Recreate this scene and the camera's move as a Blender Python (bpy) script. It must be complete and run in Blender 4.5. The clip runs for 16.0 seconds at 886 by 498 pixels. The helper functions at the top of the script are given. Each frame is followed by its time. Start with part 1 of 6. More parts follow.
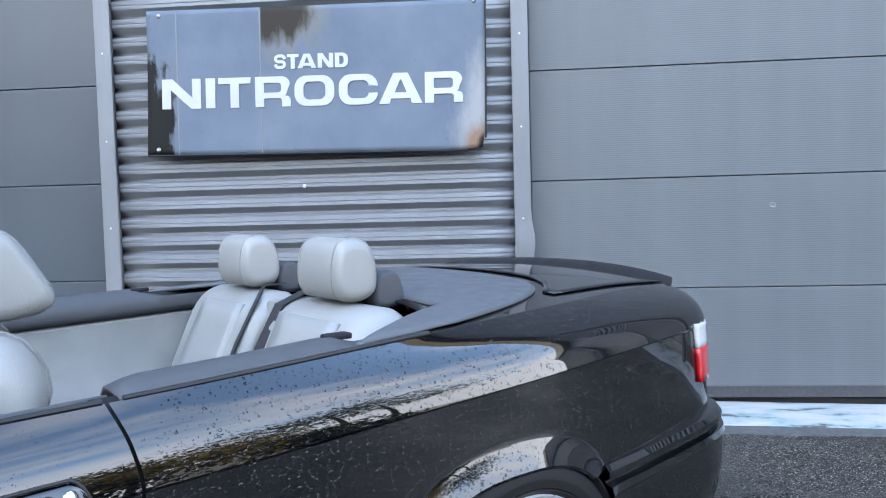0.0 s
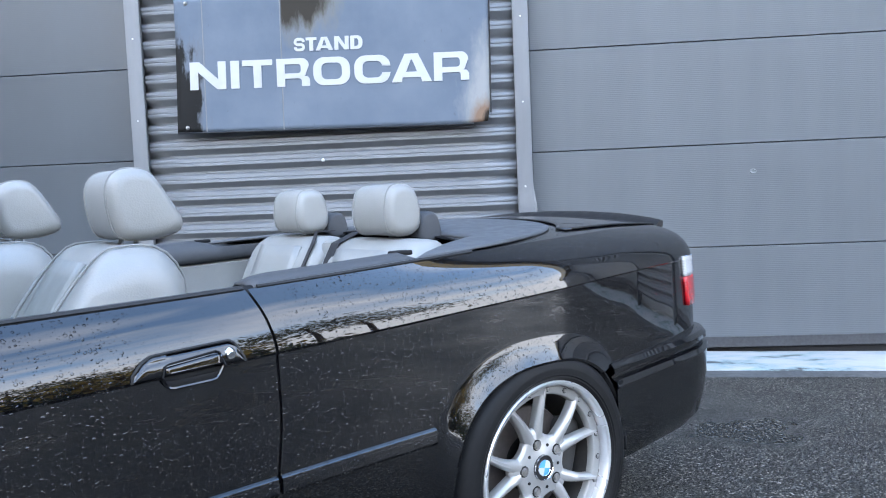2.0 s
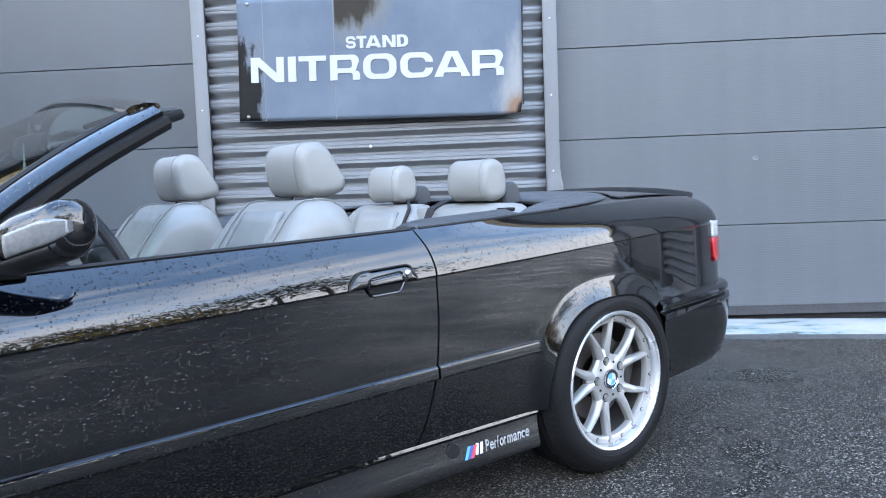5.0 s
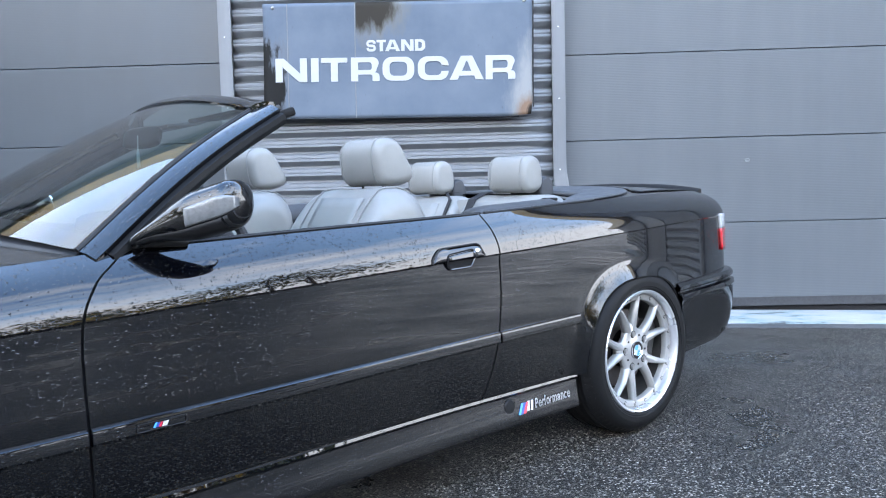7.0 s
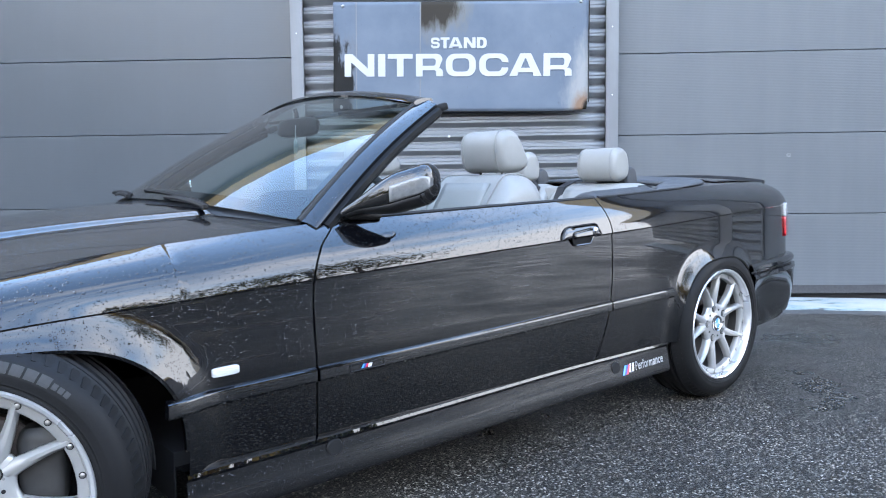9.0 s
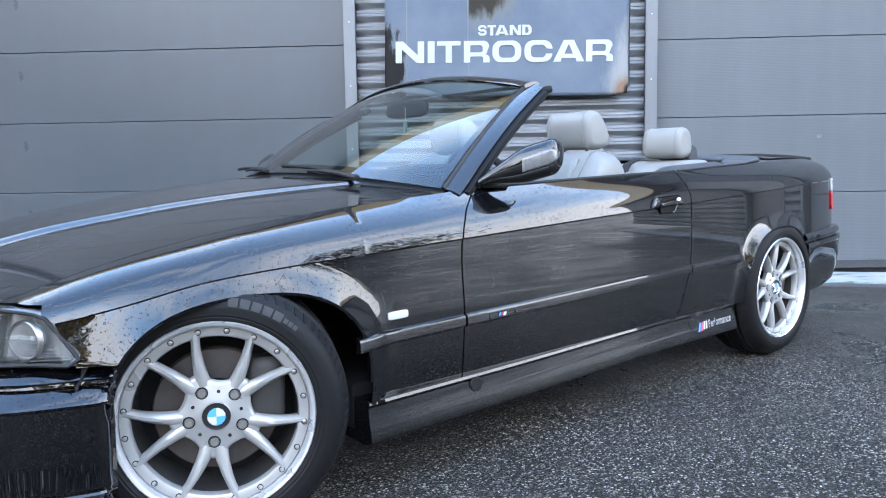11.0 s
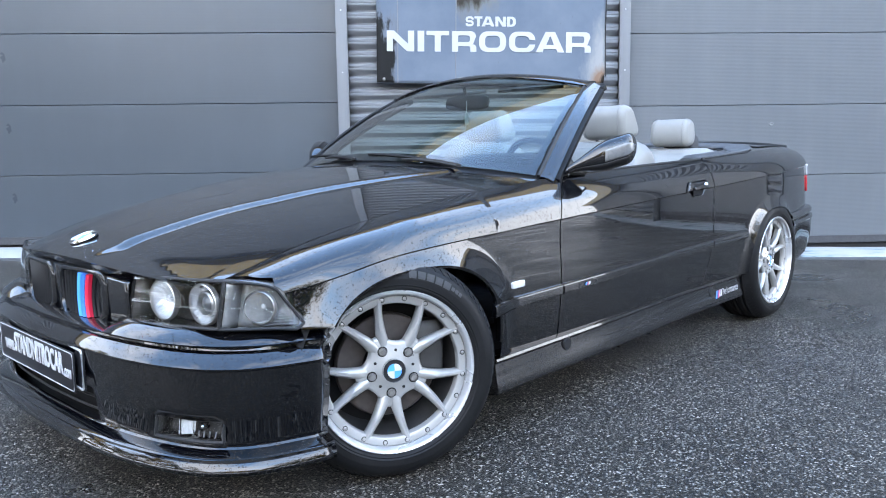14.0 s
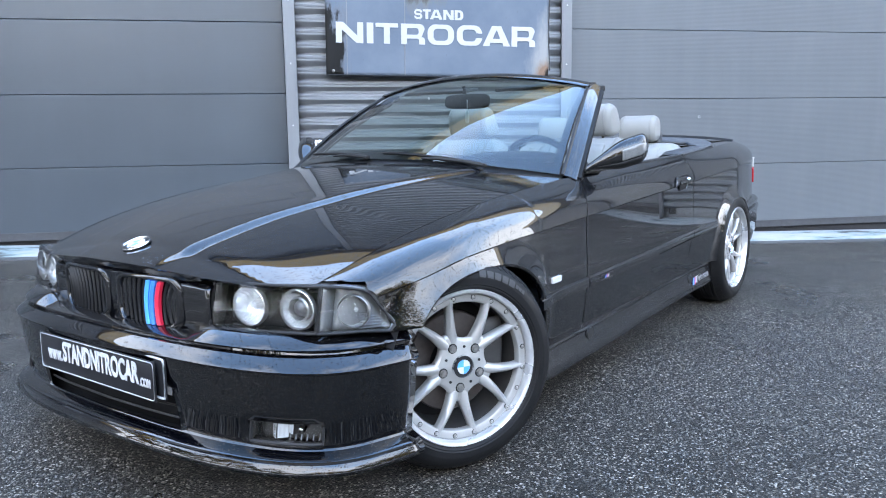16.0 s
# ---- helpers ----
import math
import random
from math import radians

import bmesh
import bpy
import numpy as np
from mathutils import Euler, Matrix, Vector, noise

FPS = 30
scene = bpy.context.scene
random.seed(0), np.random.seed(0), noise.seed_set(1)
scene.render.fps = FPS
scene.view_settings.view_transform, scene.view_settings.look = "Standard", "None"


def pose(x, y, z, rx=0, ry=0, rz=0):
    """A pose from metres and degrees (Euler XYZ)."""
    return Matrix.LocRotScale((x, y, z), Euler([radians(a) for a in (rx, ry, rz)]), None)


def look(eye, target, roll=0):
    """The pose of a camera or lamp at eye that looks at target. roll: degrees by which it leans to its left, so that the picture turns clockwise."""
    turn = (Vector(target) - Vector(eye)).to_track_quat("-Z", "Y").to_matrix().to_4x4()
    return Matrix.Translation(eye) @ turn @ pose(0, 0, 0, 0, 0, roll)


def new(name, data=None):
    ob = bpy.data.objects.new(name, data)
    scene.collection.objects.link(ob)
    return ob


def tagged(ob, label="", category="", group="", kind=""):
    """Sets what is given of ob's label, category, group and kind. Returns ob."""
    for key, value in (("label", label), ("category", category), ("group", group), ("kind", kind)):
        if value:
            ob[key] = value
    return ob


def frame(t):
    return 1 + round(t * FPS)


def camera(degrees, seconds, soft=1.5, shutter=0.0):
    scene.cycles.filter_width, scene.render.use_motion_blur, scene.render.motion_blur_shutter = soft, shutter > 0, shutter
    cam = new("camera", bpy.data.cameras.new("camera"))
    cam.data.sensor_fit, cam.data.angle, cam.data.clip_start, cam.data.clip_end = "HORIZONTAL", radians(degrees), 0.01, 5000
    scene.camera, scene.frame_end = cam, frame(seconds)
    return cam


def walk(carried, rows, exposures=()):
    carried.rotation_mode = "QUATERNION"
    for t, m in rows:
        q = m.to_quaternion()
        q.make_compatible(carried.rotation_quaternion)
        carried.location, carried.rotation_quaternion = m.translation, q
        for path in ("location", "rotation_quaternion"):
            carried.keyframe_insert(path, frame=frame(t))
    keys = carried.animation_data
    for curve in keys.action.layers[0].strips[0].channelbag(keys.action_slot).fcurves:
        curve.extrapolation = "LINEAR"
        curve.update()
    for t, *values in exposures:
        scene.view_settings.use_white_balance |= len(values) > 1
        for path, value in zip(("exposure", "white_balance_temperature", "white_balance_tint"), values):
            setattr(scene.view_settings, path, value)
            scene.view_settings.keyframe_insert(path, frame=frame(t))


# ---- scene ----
cam = camera(60.0, 16.0, soft=1.1)
PATH = [
    (0, (1.673, -1.946, 1.135), (2.876, -0.351, 1.031), -1.5),
    (0.5, (1.592, -2.011, 1.115), (2.807, -0.426, 1.002), -1.8),
    (1, (1.512, -2.076, 1.089), (2.735, -0.498, 0.97), -2.1),
    (1.5, (1.413, -2.148, 1.06), (2.636, -0.571, 0.934), -2.3),
    (2, (1.33, -2.188, 1.031), (2.552, -0.61, 0.893), -2.3),
    (2.5, (1.247, -2.204, 0.995), (2.466, -0.626, 0.842), -2.2),
    (3, (1.163, -2.231, 0.977), (2.381, -0.654, 0.813), -2.2),
    (3.5, (1.068, -2.266, 0.962), (2.288, -0.69, 0.798), -2.0),
    (4, (0.964, -2.327, 0.96), (2.187, -0.753, 0.801), -1.8),
    (4.2, (0.91, -2.359, 0.967), (2.135, -0.786, 0.809), -1.9),
    (6.5, (0.405, -2.461, 0.952), (1.698, -0.942, 0.805), -1.6),
    (7, (0.297, -2.506, 0.941), (1.591, -0.989, 0.787), -1.4),
    (7.5, (0.166, -2.515, 0.95), (1.455, -0.995, 0.786), -1.2),
    (8, (0.027, -2.5, 0.939), (1.317, -0.98, 0.773), -0.8),
    (10.5, (-0.613, -2.516, 0.899), (0.659, -0.984, 0.709), -0.8),
    (11, (-0.733, -2.503, 0.886), (0.545, -0.978, 0.68), -1.0),
    (11.5, (-0.854, -2.506, 0.898), (0.435, -0.992, 0.68), -1.1),
    (12, (-0.989, -2.514, 0.894), (0.318, -1.017, 0.666), -1.0),
    (12.5, (-1.105, -2.483, 0.904), (0.226, -1.009, 0.669), -0.9),
    (13, (-1.23, -2.423, 0.904), (0.132, -0.979, 0.661), -0.9),
    (13.5, (-1.344, -2.378, 0.917), (0.052, -0.969, 0.664), -0.8),
    (14, (-1.414, -2.348, 0.929), (0.014, -0.972, 0.669), -0.8),
    (14.5, (-1.499, -2.297, 0.928), (-0.035, -0.96, 0.663), -0.6),
    (15, (-1.602, -2.245, 0.959), (-0.101, -0.952, 0.689), -0.8),
    (15.5, (-1.703, -2.158, 0.983), (-0.157, -0.921, 0.699), -0.8),
    (16, (-1.782, -2.032, 0.987), (-0.186, -0.864, 0.688), -0.8),
]
walk(cam, [(t, look(eye, target, roll)) for t, eye, target, roll in PATH], exposures=[(0.0, -0.52, 7350, 9), (4.0, -0.46, 7350, 9), (8.0, -0.40, 7350, 9), (13.0, -0.38, 7350, 9), (16.0, -0.36, 7350, 9)])

# ---------------------------------------------------------------- world, sun, exposure
WALL_TURN = -42.8          # the facade's direction against the car's length
world = bpy.data.worlds.new("sky")
scene.world = world
world.use_nodes = True
wn, wl = world.node_tree.nodes, world.node_tree.links
wn.clear()
w_out = wn.new("ShaderNodeOutputWorld")
w_bg = wn.new("ShaderNodeBackground")
w_sky = wn.new("ShaderNodeTexSky")
w_sky.sky_type, w_sky.sun_disc = "NISHITA", False
w_sky.sun_elevation, w_sky.sun_rotation = radians(16), radians(43)
w_sky.air_density, w_sky.dust_density, w_sky.ozone_density = 1.0, 0.1, 2.0
w_tc = wn.new("ShaderNodeTexCoord")
w_map = wn.new("ShaderNodeMapping")
w_map.inputs["Scale"].default_value = (1.0, 1.0, 2.6)
w_noise = wn.new("ShaderNodeTexNoise")
w_noise.inputs["Scale"].default_value, w_noise.inputs["Detail"].default_value = 2.1, 4.0
w_noise.inputs["Roughness"].default_value = 0.5
w_ramp = wn.new("ShaderNodeValToRGB")
w_ramp.color_ramp.elements[0].position, w_ramp.color_ramp.elements[1].position = 0.38, 0.74
w_mix = wn.new("ShaderNodeMix")
w_mix.data_type = "RGBA"
w_mix.inputs["B"].default_value = (72.0, 80.5, 99.0, 1)
w_sep = wn.new("ShaderNodeSeparateXYZ")
w_low = wn.new("ShaderNodeMath")        # clouds crowd together towards the horizon
w_low.operation = "MULTIPLY_ADD"
w_low.inputs[1].default_value, w_low.inputs[2].default_value = -0.62, 0.40
w_add = wn.new("ShaderNodeMath")
wl.new(w_tc.outputs["Generated"], w_map.inputs["Vector"])
wl.new(w_map.outputs["Vector"], w_noise.inputs["Vector"])
wl.new(w_tc.outputs["Generated"], w_sep.inputs["Vector"])
wl.new(w_sep.outputs["Z"], w_low.inputs[0])
wl.new(w_noise.outputs["Fac"], w_add.inputs[0])
wl.new(w_low.outputs["Value"], w_add.inputs[1])
wl.new(w_add.outputs["Value"], w_ramp.inputs["Fac"])
wl.new(w_ramp.outputs["Color"], w_mix.inputs["Factor"])
w_gain = wn.new("ShaderNodeVectorMath")
w_gain.operation = "MULTIPLY"
w_gain.inputs[1].default_value = (29.0, 29.8, 32.0)
wl.new(w_sky.outputs["Color"], w_gain.inputs[0])
wl.new(w_gain.outputs["Vector"], w_mix.inputs["A"])
wl.new(w_mix.outputs["Result"], w_bg.inputs["Color"])
w_bg.inputs["Strength"].default_value = 0.15
wl.new(w_bg.outputs["Background"], w_out.inputs["Surface"])

sun = new("sun", bpy.data.lights.new("sun", "SUN"))
sun.data.energy, sun.data.angle, sun.data.color = 2.0, radians(1.0), (1.0, 0.94, 0.86)
sun.matrix_world = look((6.8, 7.3, 2.75), (0, 0, 0))


# ---------------------------------------------------------------- building helpers
def smooth(*pairs):
    """A smooth monotone curve through (x, y) pairs."""
    xs, ys = np.array([p[0] for p in pairs], float), np.array([p[1] for p in pairs], float)
    h, d = np.diff(xs), np.diff(ys) / np.diff(xs)
    m = np.zeros(len(xs))
    m[0], m[-1] = d[0], d[-1]
    for i in range(1, len(xs) - 1):
        if d[i - 1] * d[i] > 0:
            w1, w2 = 2 * h[i] + h[i - 1], h[i] + 2 * h[i - 1]
            m[i] = (w1 + w2) / (w1 / d[i - 1] + w2 / d[i])

    def f(x):
        x = float(min(max(x, xs[0]), xs[-1]))
        i = min(max(int(np.searchsorted(xs, x)) - 1, 0), len(h) - 1)
        s = (x - xs[i]) / h[i]
        return float(ys[i] * (2 * s**3 - 3 * s**2 + 1) + m[i] * h[i] * (s**3 - 2 * s**2 + s)
                     + ys[i + 1] * (3 * s**2 - 2 * s**3) + m[i + 1] * h[i] * (s**3 - s**2))
    return f


def lerp(a, b, s):
    return a + (b - a) * s


def part(name, bm, material, parent=None, label="", angle=32, solid=0.0, matrix=None):
    """Links a bmesh as one mesh object."""
    me = bpy.data.meshes.new(name)
    bmesh.ops.recalc_face_normals(bm, faces=bm.faces)
    bm.to_mesh(me)
    bm.free()
    for mat in material if isinstance(material, (list, tuple)) else [material]:
        me.materials.append(mat)
    if angle:
        me.polygons.foreach_set("use_smooth", [True] * len(me.polygons))
        me.set_sharp_from_angle(angle=radians(angle))
    ob = new(name, me)
    if parent is not None:
        ob.parent = parent
    if matrix is not None:
        ob.matrix_basis = matrix
    if solid:
        mod = ob.modifiers.new("thickness", "SOLIDIFY")
        mod.thickness, mod.offset = solid, -1
    if label:
        tagged(ob, label)
    return ob


def thing(name, label, category, group="", kind="", matrix=None):
    ob = new(name)
    ob.empty_display_size = 0.2
    if matrix is not None:
        ob.matrix_basis = matrix
    return tagged(ob, label, category, group, kind)


def add_grid(bm, rows, close_u=False, close_v=False, skip=None, mat=0):
    vs = [[bm.verts.new(p) for p in row] for row in rows]
    m, n = len(vs), len(vs[0])
    for i in range(m if close_u else m - 1):
        for j in range(n if close_v else n - 1):
            if skip and skip(i, j):
                continue
            q = [vs[i][j], vs[(i + 1) % m][j], vs[(i + 1) % m][(j + 1) % n], vs[i][(j + 1) % n]]
            if len(set(q)) == 4:
                f = bm.faces.new(q)
                f.material_index = mat
    return vs


def cap(bm, loop, mat=0):
    try:
        f = bm.faces.new(loop)
        f.material_index = mat
    except ValueError:
        pass


def add_box(bm, centre, size, rot=(0, 0, 0), bevel=0.0, seg=2, mat=0):
    m = pose(*centre, *rot) @ Matrix.Diagonal((*size, 1))
    made = bmesh.ops.create_cube(bm, size=1, matrix=m)["verts"]
    faces = list({f for v in made for f in v.link_faces})
    for f in faces:
        f.material_index = mat
    if bevel:
        edges = list({e for v in made for e in v.link_edges})
        bmesh.ops.bevel(bm, geom=edges, offset=bevel, segments=seg, affect="EDGES", profile=0.5)


def add_sweep(bm, path, profile, frames=None, close=True, caps=True, mat=0):
    """Sweeps a profile of (a, b) along points; frames gives (A, B) unit vectors at each point."""
    rows = []
    for p, (a_dir, b_dir) in zip(path, frames):
        rows.append([Vector(p) + Vector(a_dir) * a + Vector(b_dir) * b for a, b in profile])
    vs = add_grid(bm, rows, close_v=close, mat=mat)
    if caps and close:
        cap(bm, vs[0], mat), cap(bm, vs[-1][::-1], mat)
    return vs


def path_frames(path, up=(0, 0, 1)):
    out = []
    pts = [Vector(p) for p in path]
    for i in range(len(pts)):
        t = (pts[min(i + 1, len(pts) - 1)] - pts[max(i - 1, 0)]).normalized()
        a = t.cross(Vector(up))
        if a.length < 1e-4:
            a = t.cross(Vector((1, 0, 0)))
        a.normalize()
        out.append((a, a.cross(t).normalized()))
    return out


def add_tube(bm, path, r, n=10, mat=0, up=(0, 0, 1)):
    rs = r if isinstance(r, (list, tuple)) else [r] * len(path)
    rows = []
    for p, (a, b), q in zip(path, path_frames(path, up), rs):
        rows.append([Vector(p) + (a * math.cos(k * 2 * math.pi / n) + b * math.sin(k * 2 * math.pi / n)) * q for k in range(n)])
    vs = add_grid(bm, rows, close_v=True, mat=mat)
    cap(bm, vs[0], mat), cap(bm, vs[-1][::-1], mat)


def add_revolve(bm, profile, n=48, m=None, mat=0, close=False):
    """Turns a profile of (radius, depth) round the local y axis."""
    m = m or Matrix.Identity(4)
    rows = []
    for k in range(n):
        a = 2 * math.pi * k / n
        rows.append([m @ Vector((r * math.sin(a), d, r * math.cos(a))) for r, d in profile])
    return add_grid(bm, rows, close_u=True, close_v=close, mat=mat)


def add_super(bm, m, e=0.5, n=20, mat=0):
    """A rounded block: a unit superellipsoid placed by the matrix m."""
    def pw(c, k):
        return math.copysign(abs(c) ** k, c)
    rows = []
    for i in range(n + 1):
        p = -math.pi / 2 + math.pi * i / n
        rows.append([m @ Vector((pw(math.cos(p), e) * pw(math.cos(a), e), pw(math.cos(p), e) * pw(math.sin(a), e), pw(math.sin(p), e)))
                     for a in [2 * math.pi * j / (2 * n) for j in range(2 * n)]])
    add_grid(bm, rows, close_v=True, mat=mat)
    bmesh.ops.remove_doubles(bm, verts=bm.verts, dist=1e-5)


def add_pillow(bm, profile, y0, y1, edge=0.04, n=7, mat=0, taper=0.0, dense=3):
    """A padded block: a closed side profile of (x, z) between y0 and y1, with its ends drawn in and rounded."""
    pr = [Vector((p[0], p[1])) for p in profile]
    fine = []
    k = len(pr)
    for i in range(k):
        p0, p1, p2, p3 = pr[i - 1], pr[i], pr[(i + 1) % k], pr[(i + 2) % k]
        for s in [j / dense for j in range(dense)]:
            fine.append(0.5 * ((2 * p1) + (p2 - p0) * s + (2 * p0 - 5 * p1 + 4 * p2 - p3) * s * s + (3 * p1 - p0 - 3 * p2 + p3) * s**3))
    c = sum(fine, Vector((0, 0))) / len(fine)
    half = max((p - c).length for p in fine)
    rows = []
    stations = [(y0 + edge * (1 - math.cos(math.pi / 2 * i / (n - 1))), 1 - edge / half * (1 - math.sin(math.pi / 2 * i / (n - 1)))) for i in range(n)]
    stations = stations + [(y0 + y1 - y, s) for y, s in stations[::-1]]
    mid, wide = (y0 + y1) / 2, (y1 - y0) / 2
    for y, s in stations:
        s *= 1 - taper * ((y - mid) / wide) ** 2
        rows.append([(c.x + (p.x - c.x) * s, y, c.y + (p.y - c.y) * s) for p in fine])
    vs = add_grid(bm, rows, close_v=True, mat=mat)
    cap(bm, vs[0], mat), cap(bm, vs[-1][::-1], mat)
    return fine


def text_mesh(body, box, bold=0.0, extrude=0.002, shear=0.0):
    """The built-in font's letters as a mesh in the x-z plane that fills box = (x0, z0, x1, z1), facing -y."""
    cu = bpy.data.curves.new("lettering", "FONT")
    cu.body, cu.offset, cu.extrude, cu.shear, cu.resolution_u = body, bold, 0.05, shear, 6
    ob = bpy.data.objects.new("lettering", cu)
    scene.collection.objects.link(ob)
    me = bpy.data.meshes.new_from_object(ob.evaluated_get(bpy.context.evaluated_depsgraph_get()))
    bpy.data.objects.remove(ob)
    bm = bmesh.new()
    bm.from_mesh(me)
    bpy.data.meshes.remove(me)
    xs, ys = [v.co.x for v in bm.verts], [v.co.y for v in bm.verts]
    x0, x1, y0, y1 = min(xs), max(xs), min(ys), max(ys)
    for v in bm.verts:
        v.co = Vector((lerp(box[0], box[2], (v.co.x - x0) / (x1 - x0)), -extrude * v.co.z / 0.05, lerp(box[1], box[3], (v.co.y - y0) / (y1 - y0))))
    return bm


def arc(cx, cz, r, a0, a1, n=8):
    return [(cx + r * math.cos(radians(lerp(a0, a1, k / n))), cz + r * math.sin(radians(lerp(a0, a1, k / n)))) for k in range(n + 1)]


def band(line, t):
    """The outline of an open stroke of width t along a line of points."""
    left, right = [], []
    for i, p in enumerate(line):
        a, c = Vector(line[max(i - 1, 0)]), Vector(line[min(i + 1, len(line) - 1)])
        d = (c - a).normalized()
        nrm = Vector((-d.y, d.x)) * t / 2
        left.append(tuple(Vector(p) + nrm))
        right.append(tuple(Vector(p) - nrm))
    return left + right[::-1]


def wide_letter(char, w, h):
    """Closed outlines of an extended square-shouldered capital that fills w by h; later ones are holes."""
    v, t, r = 0.30 * h, 0.205 * h, 0.40 * h
    q = 0.20 * h
    if char == "I":
        return [[(0, 0), (0, h), (w, h), (w, 0)]]
    if char == "N":
        return [[(0, 0), (0, h), (v * 1.2, h), (w - v, 0.36 * h), (w - v, h), (w, h), (w, 0), (w - v * 1.15, 0), (v, 0.64 * h), (v, 0)]]
    if char == "T":
        m = w / 2
        return [[(m - v / 2, 0), (m - v / 2, h - t), (0, h - t), (0, h), (w, h), (w, h - t), (m + v / 2, h - t), (m + v / 2, 0)]]
    if char == "A":
        return [[(0, 0), (0.335 * w, h), (0.665 * w, h), (w, 0), (w - 1.2 * v, 0), (w - 1.02 * v - 0.06 * w, 0.17 * h), (1.02 * v + 0.06 * w, 0.17 * h), (1.2 * v, 0)],
                [(0.36 * w, 0.36 * h), (0.64 * w, 0.36 * h), (0.515 * w, 0.79 * h), (0.485 * w, 0.79 * h)]]
    if char == "O":
        return [arc(w - r, h - r, r, 0, 90) + arc(r, h - r, r, 90, 180) + arc(r, r, r, 180, 270) + arc(w - r, r, r, 270, 360),
                arc(w - v - q, h - t - q, q, 0, 90) + arc(v + q, h - t - q, q, 90, 180) + arc(v + q, t + q, q, 180, 270) + arc(w - v - q, t + q, q, 270, 360)]
    if char == "C":
        return [arc(w - r, h - r, r, 0, 90) + arc(r, h - r, r, 90, 180) + arc(r, r, r, 180, 270) + arc(w - r, r, r, 270, 360)
                + [(w, 0.38 * h), (w - v, 0.38 * h)] + arc(w - v - q, t + q, q, 0, -90) + arc(v + q, t + q, q, 270, 180) + arc(v + q, h - t - q, q, 180, 90) + arc(w - v - q, h - t - q, q, 90, 0)
                + [(w - v, 0.62 * h), (w, 0.62 * h)]]
    if char == "D":
        return [[(0, 0), (0, h)] + arc(w - r, h - r, r, 90, 0) + arc(w - r, r, r, 0, -90),
                [(v, t), (v, h - t)] + arc(w - v - q, h - t - q, q, 90, 0) + arc(w - v - q, t + q, q, 0, -90)]
    if char == "R":
        k = 0.26 * h
        return [[(0, 0), (0, h)] + arc(w * 0.98 - k, h - k, k, 90, 0) + arc(w * 0.98 - k, 0.46 * h + 0.04 * h, 0.16 * h, 0, -60, 4)
                + arc(w - 0.16 * h, 0.20 * h, 0.16 * h, 80, 0, 4) + [(w, 0), (w - v, 0), (w - v, 0.16 * h)] + arc(w - v - 0.09 * h, 0.19 * h, 0.09 * h, 0, 90, 4) + [(v, 0.28 * h), (v, 0)],
                [(v, 0.47 * h), (v, h - t)] + arc(w * 0.98 - v - 0.1 * h, h - t - 0.1 * h, 0.1 * h, 90, 0, 4) + arc(w * 0.98 - v - 0.1 * h, 0.57 * h, 0.1 * h, 0, -90, 4)]
    m, e = t / 2, 0.5 * (h - t) / 2                      # S
    line = [(w - v * 0.5, 0.68 * h)] + arc(w - v * 0.5 - e, h - m - e, e, 20, 90) + arc(v * 0.5 + e, h - m - e, e, 90, 270) + arc(w - v * 0.5 - e, m + e, e, 90, -90) + arc(v * 0.5 + e, m + e, e, -90, -160) + [(v * 0.5, 0.32 * h)]
    return [band(line, t)]


def outline_mesh(paths, x, z, extrude):
    """Fills closed outlines (holes left out) as a thin plate in the x-z plane, facing -y."""
    cu = bpy.data.curves.new("lettering", "CURVE")
    cu.dimensions, cu.fill_mode, cu.extrude = "2D", "BOTH", extrude
    for path in paths:
        sp = cu.splines.new("POLY")
        sp.points.add(len(path) - 1)
        for p, (a, c) in zip(sp.points, path):
            p.co = (a, c, 0, 1)
        sp.use_cyclic_u = True
    ob = bpy.data.objects.new("lettering", cu)
    scene.collection.objects.link(ob)
    me = bpy.data.meshes.new_from_object(ob.evaluated_get(bpy.context.evaluated_depsgraph_get()))
    bpy.data.objects.remove(ob)
    bm = bmesh.new()
    bm.from_mesh(me)
    bpy.data.meshes.remove(me)
    for vert in bm.verts:
        vert.co = Vector((x + vert.co.x, -vert.co.z, z + vert.co.y))
    return bm


# ---------------------------------------------------------------- materials
def material(name, colour=(0.5, 0.5, 0.5), rough=0.5, metal=0.0, coat=0.0, ior=1.5):
    mat = bpy.data.materials.new(name)
    mat.use_nodes = True
    b = mat.node_tree.nodes["Principled BSDF"]
    b.inputs["Base Color"].default_value = (*colour, 1)
    b.inputs["Roughness"].default_value, b.inputs["Metallic"].default_value = rough, metal
    b.inputs["Coat Weight"].default_value, b.inputs["IOR"].default_value = coat, ior
    return mat, mat.node_tree.nodes, mat.node_tree.links, b


def node(nodes, kind, **inputs):
    n = nodes.new(kind)
    for k, v in inputs.items():
        n.inputs[k.replace("_", " ")].default_value = v
    return n


def noise_node(nodes, links, coord, scale, detail=4.0, rough=0.55, stretch=None):
    n = node(nodes, "ShaderNodeTexNoise", Scale=scale, Detail=detail, Roughness=rough)
    if stretch:
        mp = node(nodes, "ShaderNodeMapping", Scale=stretch)
        links.new(coord, mp.inputs["Vector"])
        coord = mp.outputs["Vector"]
    links.new(coord, n.inputs["Vector"])
    return n.outputs["Fac"]


